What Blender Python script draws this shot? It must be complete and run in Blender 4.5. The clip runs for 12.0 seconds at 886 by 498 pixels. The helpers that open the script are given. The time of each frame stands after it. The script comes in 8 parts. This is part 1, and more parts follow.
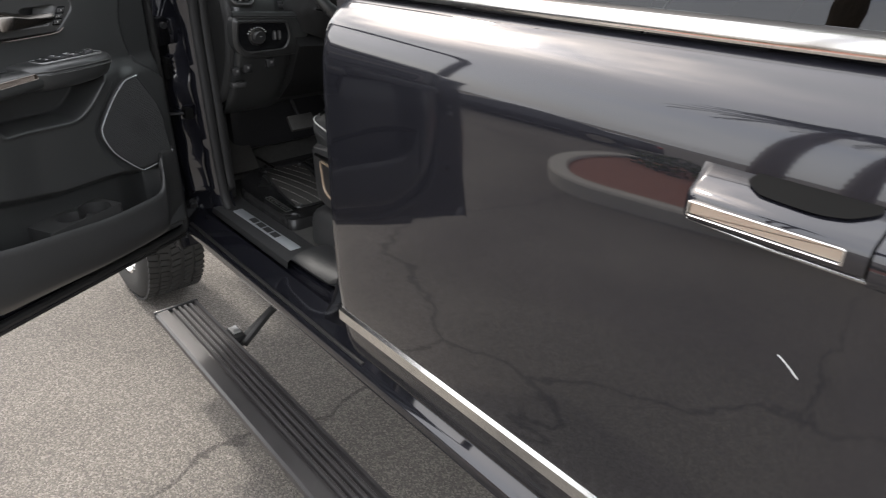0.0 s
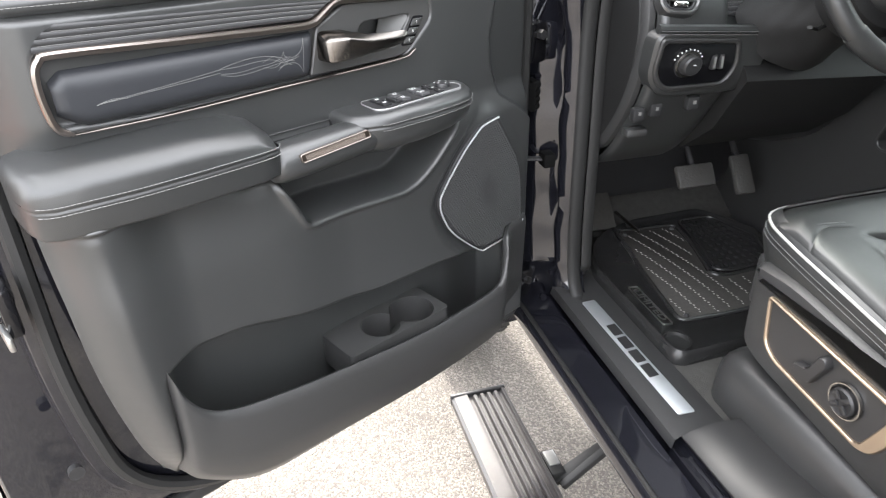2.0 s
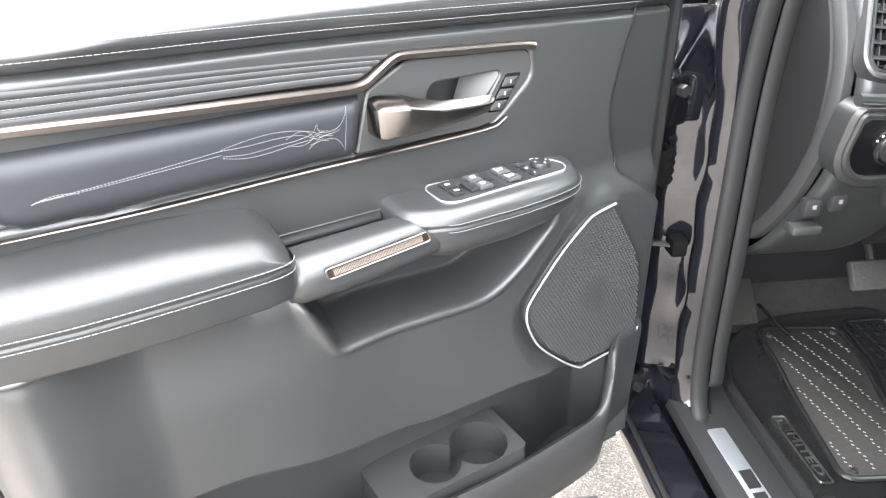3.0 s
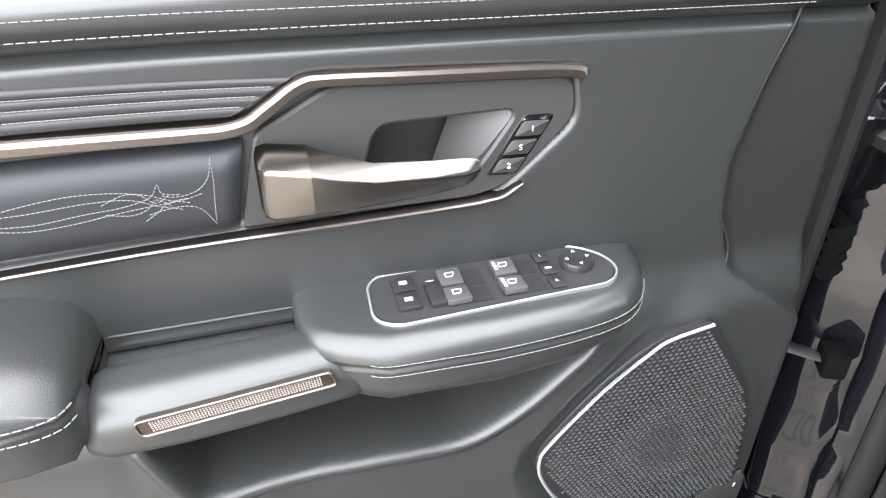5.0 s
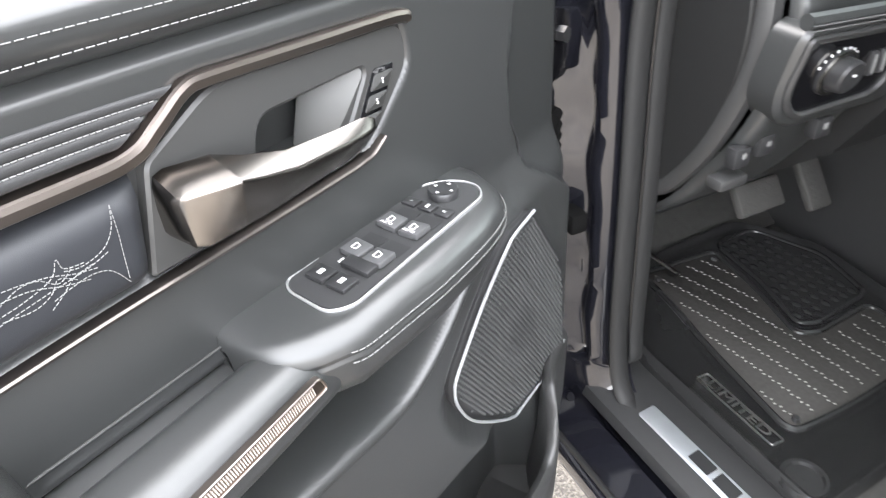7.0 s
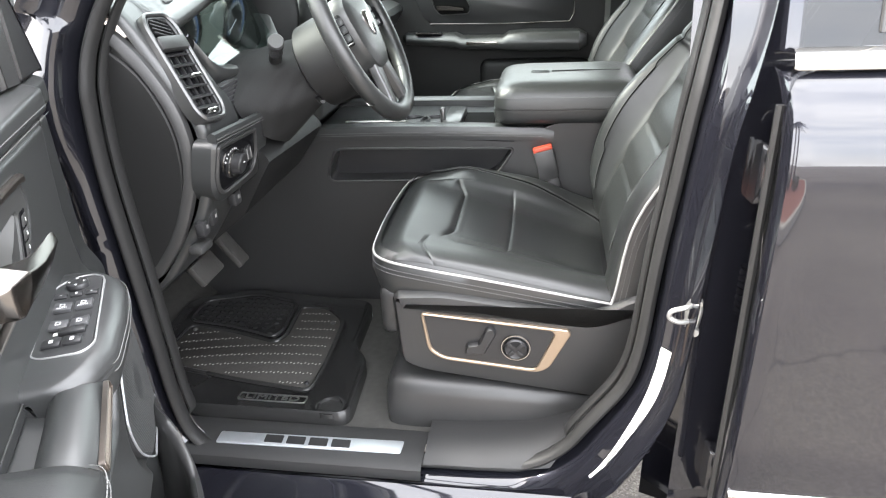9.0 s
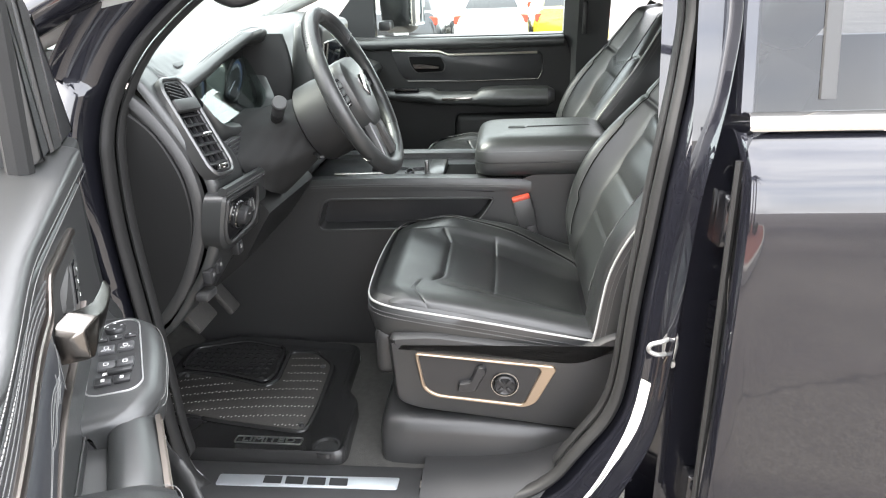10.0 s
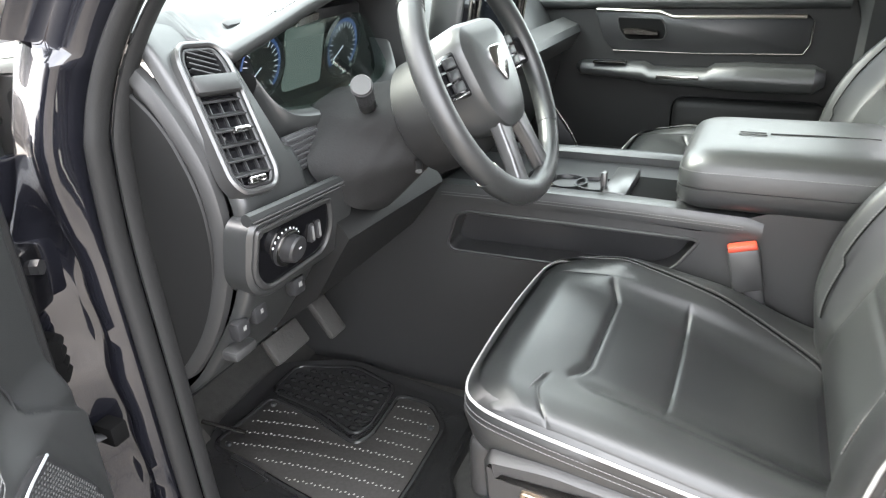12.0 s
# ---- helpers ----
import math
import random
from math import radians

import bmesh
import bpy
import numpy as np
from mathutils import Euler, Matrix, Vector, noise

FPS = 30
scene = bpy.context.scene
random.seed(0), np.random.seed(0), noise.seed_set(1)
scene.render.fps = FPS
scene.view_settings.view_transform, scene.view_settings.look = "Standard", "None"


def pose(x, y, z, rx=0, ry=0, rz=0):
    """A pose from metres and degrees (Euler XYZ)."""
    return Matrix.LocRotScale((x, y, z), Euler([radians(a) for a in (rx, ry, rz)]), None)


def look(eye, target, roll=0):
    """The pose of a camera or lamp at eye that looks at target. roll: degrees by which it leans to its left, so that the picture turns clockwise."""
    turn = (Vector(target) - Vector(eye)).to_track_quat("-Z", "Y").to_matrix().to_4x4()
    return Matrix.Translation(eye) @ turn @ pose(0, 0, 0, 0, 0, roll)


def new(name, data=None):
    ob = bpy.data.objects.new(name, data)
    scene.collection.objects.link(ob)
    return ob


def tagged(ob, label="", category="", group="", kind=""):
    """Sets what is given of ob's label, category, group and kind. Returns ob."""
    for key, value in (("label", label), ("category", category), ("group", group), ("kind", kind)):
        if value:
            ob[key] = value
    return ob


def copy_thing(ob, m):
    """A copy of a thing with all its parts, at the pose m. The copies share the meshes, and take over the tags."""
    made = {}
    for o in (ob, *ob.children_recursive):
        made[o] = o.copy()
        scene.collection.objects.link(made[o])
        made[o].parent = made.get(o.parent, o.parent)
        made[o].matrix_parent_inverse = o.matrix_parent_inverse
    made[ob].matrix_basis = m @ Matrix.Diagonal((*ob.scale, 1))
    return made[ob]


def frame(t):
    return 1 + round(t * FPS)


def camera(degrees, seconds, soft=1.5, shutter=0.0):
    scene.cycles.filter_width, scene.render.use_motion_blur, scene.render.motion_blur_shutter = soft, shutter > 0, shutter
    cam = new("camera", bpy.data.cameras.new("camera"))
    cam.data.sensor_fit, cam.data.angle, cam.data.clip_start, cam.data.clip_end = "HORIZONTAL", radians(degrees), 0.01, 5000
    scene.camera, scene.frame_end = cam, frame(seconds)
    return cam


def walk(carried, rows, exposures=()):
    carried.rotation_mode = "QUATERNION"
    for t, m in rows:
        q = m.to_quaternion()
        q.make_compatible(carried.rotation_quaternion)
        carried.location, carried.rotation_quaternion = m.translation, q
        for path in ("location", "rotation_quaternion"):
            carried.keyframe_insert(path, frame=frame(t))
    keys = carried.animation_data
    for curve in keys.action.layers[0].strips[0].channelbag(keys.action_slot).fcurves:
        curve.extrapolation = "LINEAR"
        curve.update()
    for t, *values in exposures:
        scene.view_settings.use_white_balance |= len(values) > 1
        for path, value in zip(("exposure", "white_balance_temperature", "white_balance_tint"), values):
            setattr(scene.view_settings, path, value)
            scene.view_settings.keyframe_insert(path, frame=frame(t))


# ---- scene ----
cam = camera(67.0, 12.0, 1.1, shutter=0.15)
PATH = [
    (0, (2.187, -0.776, 1.666), (0.815, 0.382, 0.785), 0.5),
    (0.5, (1.951, -0.717, 1.663), (0.411, 0.204, 0.778), -0.9),
    (1, (1.716, -0.687, 1.657), (0.116, 0.084, 0.736), -0.2),
    (1.5, (1.443, -0.677, 1.657), (-0.196, -0.053, 0.696), -1.4),
    (2, (1.254, -0.625, 1.664), (-0.427, -0.163, 0.684), -0.9),
    (2.5, (1.085, -0.54, 1.665), (-0.65, -0.293, 0.701), -0.9),
    (3, (0.935, -0.507, 1.658), (-0.82, -0.365, 0.709), -1.1),
    (3.5, (0.803, -0.491, 1.657), (-0.957, -0.419, 0.71), -0.7),
    (3.7, (0.765, -0.47, 1.654), (-0.995, -0.442, 0.705), -0.5),
    (5.3, (0.561, -0.311, 1.639), (-1.052, -0.716, 0.528), -1.5),
    (5.5, (0.558, -0.311, 1.638), (-1.054, -0.723, 0.527), -2.0),
    (6, (0.553, -0.327, 1.634), (-1.082, -0.65, 0.528), -1.9),
    (6.5, (0.54, -0.412, 1.631), (-1.128, -0.308, 0.531), -2.5),
    (7, (0.582, -0.516, 1.627), (-0.924, 0.142, 0.487), -4.4),
    (7.5, (0.704, -0.632, 1.631), (-0.52, 0.495, 0.521), -3.7),
    (7.7, (0.752, -0.68, 1.636), (-0.331, 0.582, 0.526), -3.5),
    (9.3, (0.692, -1.029, 1.75), (0.474, 0.778, 0.921), -2.5),
    (9.5, (0.681, -1.052, 1.759), (0.479, 0.768, 0.955), -2.3),
    (10, (0.659, -1.082, 1.771), (0.473, 0.764, 1.024), -1.9),
    (10.5, (0.663, -1.07, 1.771), (0.467, 0.777, 1.03), -2.3),
    (11, (0.695, -0.958, 1.755), (0.411, 0.883, 1.027), -2.3),
    (11.5, (0.779, -0.74, 1.747), (0.156, 1.01, 1.006), -0.7),
    (12, (0.686, -0.497, 1.718), (-0.101, 1.142, 0.884), -2.4),
]
EXPOSURES = [(0.0, 1.8), (1.0, 2.28), (1.5, 2.85), (2.5, 4.0), (3.0, 4.47), (3.5, 4.0), (5.5, 4.0), (6.5, 4.0), (7.0, 4.1), (7.5, 4.6), (9.5, 3.5), (10.5, 3.45), (11.5, 3.6), (12.0, 4.05)]
walk(cam, [(t, look(eye, target, roll)) for t, eye, target, roll in PATH], EXPOSURES)

# ---- light ----
world = bpy.data.worlds.new("sky")
scene.world = world
world.use_nodes = True
wn = world.node_tree
sky = wn.nodes.new("ShaderNodeTexSky")
sky.sky_type = "NISHITA"
sky.sun_disc = False
sky.sun_elevation, sky.sun_rotation = radians(45), radians(-96)
sky.air_density, sky.dust_density, sky.ozone_density = 0.8, 5.0, 0.5
wc = wn.nodes.new("ShaderNodeTexCoord")
wm = wn.nodes.new("ShaderNodeMapping")
wm.inputs["Scale"].default_value = (1.2, 3.0, 5.0)
veil = wn.nodes.new("ShaderNodeTexNoise")
veil.inputs["Scale"].default_value, veil.inputs["Detail"].default_value = 1.6, 7
wr = wn.nodes.new("ShaderNodeMapRange")
wr.inputs[1].default_value, wr.inputs[2].default_value = 0.3, 0.65
wr.inputs[3].default_value, wr.inputs[4].default_value = 0.55, 0.97
cloud = wn.nodes.new("ShaderNodeMixRGB")
cloud.inputs[2].default_value = (5.4, 5.4, 5.5, 1)
wn.links.new(wc.outputs["Generated"], wm.inputs[0])
wn.links.new(wm.outputs[0], veil.inputs["Vector"])
wn.links.new(veil.outputs[0], wr.inputs[0])
wn.links.new(wr.outputs[0], cloud.inputs[0])
wn.links.new(sky.outputs[0], cloud.inputs[1])
wn.links.new(cloud.outputs[0], wn.nodes["Background"].inputs[0])
wn.nodes["Background"].inputs[1].default_value = 0.15
sun = new("sun", bpy.data.lights.new("sun", "SUN"))
sun.data.energy, sun.data.angle, sun.data.color = 0.8, radians(4.0), (1.0, 0.96, 0.9)
sun.matrix_world = look((-7.2, -0.7, 7.2), (0.0, 0.0, 0.0))

# ---- materials ----


def surf(name, color, rough=0.5, metal=0.0, grain=0.0, bump=0.15, var=0.12, coat=0.0, spec=0.5, cells=False, stain=3.0):
    m = bpy.data.materials.new(name)
    m.use_nodes = True
    nt = m.node_tree
    p = nt.nodes["Principled BSDF"]
    p.inputs["Roughness"].default_value = rough
    p.inputs["Metallic"].default_value = metal
    p.inputs["Coat Weight"].default_value = coat
    p.inputs["Coat Roughness"].default_value = 0.03
    p.inputs["Specular IOR Level"].default_value = spec
    tc = nt.nodes.new("ShaderNodeTexCoord")
    big = nt.nodes.new("ShaderNodeTexNoise")
    big.inputs["Scale"].default_value = stain
    big.inputs["Detail"].default_value = 5
    nt.links.new(tc.outputs["Object"], big.inputs["Vector"])
    ramp = nt.nodes.new("ShaderNodeMixRGB")
    a = tuple(c * (1 - var) for c in color)
    b = tuple(min(1, c * (1 + var)) for c in color)
    ramp.inputs[1].default_value, ramp.inputs[2].default_value = (*a, 1), (*b, 1)
    nt.links.new(big.outputs[0], ramp.inputs[0])
    nt.links.new(ramp.outputs[0], p.inputs["Base Color"])
    rr = nt.nodes.new("ShaderNodeMapRange")
    rr.inputs[3].default_value, rr.inputs[4].default_value = max(0.02, rough - 0.07), min(1, rough + 0.07)
    nt.links.new(big.outputs[0], rr.inputs[0])
    if coat == 0 and rough > 0.1:
        nt.links.new(rr.outputs[0], p.inputs["Roughness"])
    if grain:
        if cells:
            g = nt.nodes.new("ShaderNodeTexVoronoi")
            g.feature = "DISTANCE_TO_EDGE"
            out = g.outputs["Distance"]
        else:
            g = nt.nodes.new("ShaderNodeTexNoise")
            g.inputs["Detail"].default_value = 2
            out = g.outputs[0]
        g.inputs["Scale"].default_value = grain
        nt.links.new(tc.outputs["Object"], g.inputs["Vector"])
        bp = nt.nodes.new("ShaderNodeBump")
        bp.inputs["Strength"].default_value = bump
        bp.inputs["Distance"].default_value = 0.5 / grain
        nt.links.new(out, bp.inputs["Height"])
        nt.links.new(bp.outputs[0], p.inputs["Normal"])
    return m


def glass(name, tint=(1, 1, 1), sheen=0.06):
    """A thin pane: clear or tinted, with a mirror sheen that grows towards the edge-on view."""
    m = bpy.data.materials.new(name)
    m.use_nodes = True
    nt = m.node_tree
    nt.nodes.remove(nt.nodes["Principled BSDF"])
    clear = nt.nodes.new("ShaderNodeBsdfTransparent")
    clear.inputs[0].default_value = (*tint, 1)
    shine = nt.nodes.new("ShaderNodeBsdfGlossy")
    shine.inputs["Roughness"].default_value = 0.0
    lw = nt.nodes.new("ShaderNodeLayerWeight")
    lw.inputs[0].default_value = 0.5
    pw = nt.nodes.new("ShaderNodeMath")
    pw.operation = "POWER"
    pw.inputs[1].default_value = 4.0
    fr = nt.nodes.new("ShaderNodeMapRange")
    fr.inputs[3].default_value, fr.inputs[4].default_value = sheen, 0.9
    nt.links.new(lw.outputs["Facing"], pw.inputs[0])
    nt.links.new(pw.outputs[0], fr.inputs[0])
    mix = nt.nodes.new("ShaderNodeMixShader")
    nt.links.new(fr.outputs[0], mix.inputs[0])
    nt.links.new(clear.outputs[0], mix.inputs[1])
    nt.links.new(shine.outputs[0], mix.inputs[2])
    nt.links.new(mix.outputs[0], nt.nodes["Material Output"].inputs[0])
    return m


def glow(name, color, power):
    m = bpy.data.materials.new(name)
    m.use_nodes = True
    p = m.node_tree.nodes["Principled BSDF"]
    p.inputs["Base Color"].default_value = (0.01, 0.01, 0.01, 1)
    p.inputs["Emission Color"].default_value = (*color, 1)
    p.inputs["Emission Strength"].default_value = power
    return m


def asphalt_material():
    m = bpy.data.materials.new("asphalt")
    m.use_nodes = True
    nt = m.node_tree
    p = nt.nodes["Principled BSDF"]
    p.inputs["Roughness"].default_value = 0.85
    tc = nt.nodes.new("ShaderNodeTexCoord")
    cell = nt.nodes.new("ShaderNodeTexVoronoi")
    cell.inputs["Scale"].default_value = 190
    fine = nt.nodes.new("ShaderNodeTexNoise")
    fine.inputs["Scale"].default_value = 60
    fine.inputs["Detail"].default_value = 8
    big = nt.nodes.new("ShaderNodeTexNoise")
    big.inputs["Scale"].default_value = 0.8
    big.inputs["Detail"].default_value = 6
    for n in (cell, fine, big):
        nt.links.new(tc.outputs["Object"], n.inputs["Vector"])
    sep = nt.nodes.new("ShaderNodeSeparateColor")
    nt.links.new(cell.outputs["Color"], sep.inputs[0])
    r1 = nt.nodes.new("ShaderNodeValToRGB")
    r1.color_ramp.elements[0].color = (0.105, 0.094, 0.084, 1)
    r1.color_ramp.elements[1].color = (0.28, 0.258, 0.228, 1)
    e = r1.color_ramp.elements.new(0.55)
    e.color = (0.155, 0.141, 0.125, 1)
    nt.links.new(sep.outputs[0], r1.inputs[0])
    mul = nt.nodes.new("ShaderNodeMixRGB")
    mul.blend_type = "MULTIPLY"
    mul.inputs[0].default_value = 0.7
    r2 = nt.nodes.new("ShaderNodeValToRGB")
    r2.color_ramp.elements[0].position, r2.color_ramp.elements[1].position = 0.35, 0.65
    r2.color_ramp.elements[0].color = (0.6, 0.58, 0.56, 1)
    r2.color_ramp.elements[1].color = (1.1, 1.08, 1.05, 1)
    nt.links.new(big.outputs[0], r2.inputs[0])
    nt.links.new(r1.outputs[0], mul.inputs[1])
    nt.links.new(r2.outputs[0], mul.inputs[2])
    warp = nt.nodes.new("ShaderNodeTexNoise")
    warp.inputs["Scale"].default_value, warp.inputs["Detail"].default_value = 2.2, 6
    nt.links.new(tc.outputs["Object"], warp.inputs["Vector"])
    bend = nt.nodes.new("ShaderNodeMixRGB")
    bend.blend_type = "ADD"
    bend.inputs[0].default_value = 0.55
    nt.links.new(tc.outputs["Object"], bend.inputs[1])
    nt.links.new(warp.outputs["Color"], bend.inputs[2])
    crack = nt.nodes.new("ShaderNodeTexVoronoi")
    crack.feature = "DISTANCE_TO_EDGE"
    crack.inputs["Scale"].default_value = 0.38
    nt.links.new(bend.outputs[0], crack.inputs["Vector"])
    cr = nt.nodes.new("ShaderNodeMapRange")
    cr.inputs[1].default_value, cr.inputs[2].default_value = 0.002, 0.007
    cr.inputs[3].default_value, cr.inputs[4].default_value = 0.5, 1.0
    nt.links.new(crack.outputs["Distance"], cr.inputs[0])
    tar = nt.nodes.new("ShaderNodeMixRGB")
    tar.blend_type = "MULTIPLY"
    tar.inputs[0].default_value = 1.0
    nt.links.new(mul.outputs[0], tar.inputs[1])
    nt.links.new(cr.outputs[0], tar.inputs[2])
    nt.links.new(tar.outputs[0], p.inputs["Base Color"])
    add = nt.nodes.new("ShaderNodeMath")
    add.operation = "SUBTRACT"
    nt.links.new(fine.outputs[0], add.inputs[0])
    nt.links.new(cell.outputs["Distance"], add.inputs[1])
    bp = nt.nodes.new("ShaderNodeBump")
    bp.inputs["Strength"].default_value = 0.8
    bp.inputs["Distance"].default_value = 0.006
    nt.links.new(add.outputs[0], bp.inputs["Height"])
    nt.links.new(bp.outputs[0], p.inputs["Normal"])
    return m


def paint_material(name, color, flake=(0.02, 0.025, 0.05)):
    m = bpy.data.materials.new(name)
    m.use_nodes = True
    nt = m.node_tree
    p = nt.nodes["Principled BSDF"]
    p.inputs["Roughness"].default_value = 0.35
    p.inputs["Specular IOR Level"].default_value = 0.05
    p.inputs["Metallic"].default_value = 0.45
    p.inputs["Coat Weight"].default_value = 1.0
    p.inputs["Coat Roughness"].default_value = 0.015
    p.inputs["Coat IOR"].default_value = 1.72
    tc = nt.nodes.new("ShaderNodeTexCoord")
    v = nt.nodes.new("ShaderNodeTexVoronoi")
    v.inputs["Scale"].default_value = 1500
    nt.links.new(tc.outputs["Object"], v.inputs["Vector"])
    mix = nt.nodes.new("ShaderNodeMixRGB")
    mix.inputs[1].default_value, mix.inputs[2].default_value = (*color, 1), (*flake, 1)
    nt.links.new(v.outputs["Distance"], mix.inputs[0])
    nt.links.new(mix.outputs[0], p.inputs["Base Color"])
    d = nt.nodes.new("ShaderNodeTexNoise")
    d.inputs["Scale"].default_value = 4
    d.inputs["Detail"].default_value = 6
    nt.links.new(tc.outputs["Object"], d.inputs["Vector"])
    r = nt.nodes.new("ShaderNodeMapRange")
    r.inputs[1].default_value, r.inputs[2].default_value = 0.4, 0.7
    r.inputs[3].default_value, r.inputs[4].default_value = 0.03, 0.05
    nt.links.new(d.outputs[0], r.inputs[0])
    nt.links.new(r.outputs[0], p.inputs["Coat Roughness"])
    return m


ASPHALT = asphalt_material()
PAINT = paint_material("dark_blue_paint", (0.010, 0.0102, 0.0135), (0.017, 0.0175, 0.024))
LEATHER = surf("black_leather", (.024, .025, .025), 0.37, grain=600, bump=0.28, cells=True, spec=0.8)
GRAINED = surf("grained_dark_panel", (.02, .021, .021), 0.5, grain=650, bump=0.5, cells=True)
SOFT = surf("soft_black_trim", (.030, .031, .031), 0.36, grain=1300, bump=0.15, cells=True, spec=0.85)
PLASTIC = surf("grained_black_plastic", (.032, .032, .032), 0.40, grain=1500, bump=0.3, cells=True, spec=0.6)
HARD = surf("dark_hard_plastic", (.024, .024, .025), 0.36)
GLOSS = surf("gloss_black", (0.006, 0.006, 0.007), 0.12)
RUBBER = surf("black_rubber", (.018, .018, .018), 0.55, grain=400, bump=0.2, spec=0.35)
TYRE = surf("tyre_rubber", (0.03, 0.029, 0.027), 0.8, grain=120, bump=0.3, var=0.3, stain=14)
CARPET = surf("black_carpet", (.052, .051, .048), 0.95, grain=420, bump=1.0, spec=0.1, var=0.3, stain=60)
MATRUB = surf("mat_rubber", (.020, .020, .020), 0.26, grain=160, bump=0.12)
CHROME = surf("chrome", (0.75, 0.74, 0.72), 0.12, 1.0, var=0.04)
SATIN = surf("satin_chrome", (0.42, 0.405, 0.38), 0.24, 1.0, var=0.06)
COPPER = surf("brushed_bronze", (0.30, 0.262, 0.238), 0.30, 1.0, var=0.1)
STEEL = surf("zinc_steel", (0.55, 0.55, 0.53), 0.35, 1.0, grain=200, bump=0.1)
ZINC = surf("galvanised_steel", (0.40, 0.40, 0.39), 0.40, 0.8, var=0.15, stain=40)
# near-black: some real black parts, and shade painted where hollows are not modelled
DEEPBLACK = surf("deep_black", (0.006, 0.006, 0.006), 0.9, spec=0.1)
THREAD = surf("pale_thread", (0.17, 0.17, 0.166), 0.8)
SILL = surf("dark_sill_plastic", (.030, .030, .0305), 0.5, grain=900, bump=0.25, cells=True, spec=0.35)
PIPING = surf("pale_piping", (0.42, 0.42, 0.40), 0.45)
DARKTHREAD = surf("grey_thread", (0.12, 0.12, 0.12), 0.8)
LEVER = surf("dark_satin_chrome", (0.15, 0.142, 0.132), 0.26, 1.0, var=0.06)
WHITE = surf("white_print", (0.8, 0.8, 0.8), 0.5)
LABEL = surf("white_label", (0.75, 0.73, 0.68), 0.35, var=0.1, stain=30)
RED = surf("red_plastic", (0.5, 0.06, 0.03), 0.4)
ALU = surf("brushed_aluminium", (0.72, 0.74, 0.76), 0.45, 0.85, grain=300, bump=0.1)
GLASS = glass("clear_glass", (0.74, 0.82, 0.79))
TINT = glass("tinted_glass", (0.16, 0.17, 0.18))
SCREEN = surf("cluster_lens", (0.01, 0.012, 0.016), 0.08)
SHROUD = surf("shroud_black", (0.012, 0.012, 0.012), 0.55, grain=900, bump=0.2, cells=True, spec=0.35)
CARBON = surf("wrap_trim", (0.05, 0.05, 0.052), 0.3, grain=300, bump=0.5)

# ---- mesh helpers ----


def part(name, bm, material, parent=None, label="", smooth=True, flat_angle=40):
    bmesh.ops.recalc_face_normals(bm, faces=bm.faces)
    me = bpy.data.meshes.new(name)
    bm.to_mesh(me)
    bm.free()
    me.materials.append(material)
    if smooth:
        me.shade_smooth()
        me.set_sharp_from_angle(angle=radians(flat_angle))
    ob = new(name, me)
    if parent is not None:
        ob.parent = parent
    if label:
        tagged(ob, label)
    return ob


def thing(name, label, category, group="", kind="", at=None):
    ob = new(name)
    ob.empty_display_size = 0.05
    if at is not None:
        ob.matrix_basis = at
    return tagged(ob, label, category, group, kind)


def grid(rows, bm=None, close_u=False, close_v=False):
    """Quads over rows of points."""
    bm = bm or bmesh.new()
    vs = [[bm.verts.new(p) for p in row] for row in rows]
    n, m = len(vs), len(vs[0])
    for i in range(n if close_u else n - 1):
        for j in range(m if close_v else m - 1):
            a, b = vs[i][j], vs[(i + 1) % n][j]
            c, d = vs[(i + 1) % n][(j + 1) % m], vs[i][(j + 1) % m]
            bm.faces.new((a, b, c, d))
    return bm


def loft(rings, bm=None, caps=True):
    """Closed rings joined one after another."""
    bm = bm or bmesh.new()
    vs = [[bm.verts.new(p) for p in ring] for ring in rings]
    m = len(vs[0])
    for i in range(len(vs) - 1):
        for j in range(m):
            bm.faces.new((vs[i][j], vs[i][(j + 1) % m], vs[i + 1][(j + 1) % m], vs[i + 1][j]))
    if caps:
        bm.faces.new(vs[0])
        bm.faces.new(vs[-1])
    return bm


def box(size, at=(0, 0, 0), bevel=0.004, m=None, bm=None, seg=2):
    bm = bm or bmesh.new()
    r = bmesh.ops.create_cube(bm, size=1.0)
    vs = r["verts"]
    for v in vs:
        v.co = Vector((v.co.x * size[0], v.co.y * size[1], v.co.z * size[2]))
    if bevel:
        es = list({e for v in vs for e in v.link_edges})
        r = bmesh.ops.bevel(bm, geom=es, offset=bevel, segments=seg, profile=0.5, affect="EDGES")
        vs = list({v for f in r["faces"] for v in f.verts} | {v for v in vs if v.is_valid})
    t = Matrix.Translation(at) @ (m or Matrix())
    for v in vs:
        v.co = t @ v.co
    return bm


def smooth_path(pts, n=8, closed=False):
    """A soft curve through the points."""
    P = [Vector(p) for p in pts]
    k = len(P)
    out = []
    for i in range(k if closed else k - 1):
        if closed:
            a, b, c, d = P[i - 1], P[i], P[(i + 1) % k], P[(i + 2) % k]
        else:
            a, b, c, d = P[max(i - 1, 0)], P[i], P[i + 1], P[min(i + 2, k - 1)]
        for s in range(n):
            t = s / n
            out.append(0.5 * ((2 * b) + (c - a) * t + (2 * a - 5 * b + 4 * c - d) * t * t + (3 * b - a - 3 * c + d) * t ** 3))
    if not closed:
        out.append(P[-1])
    return out


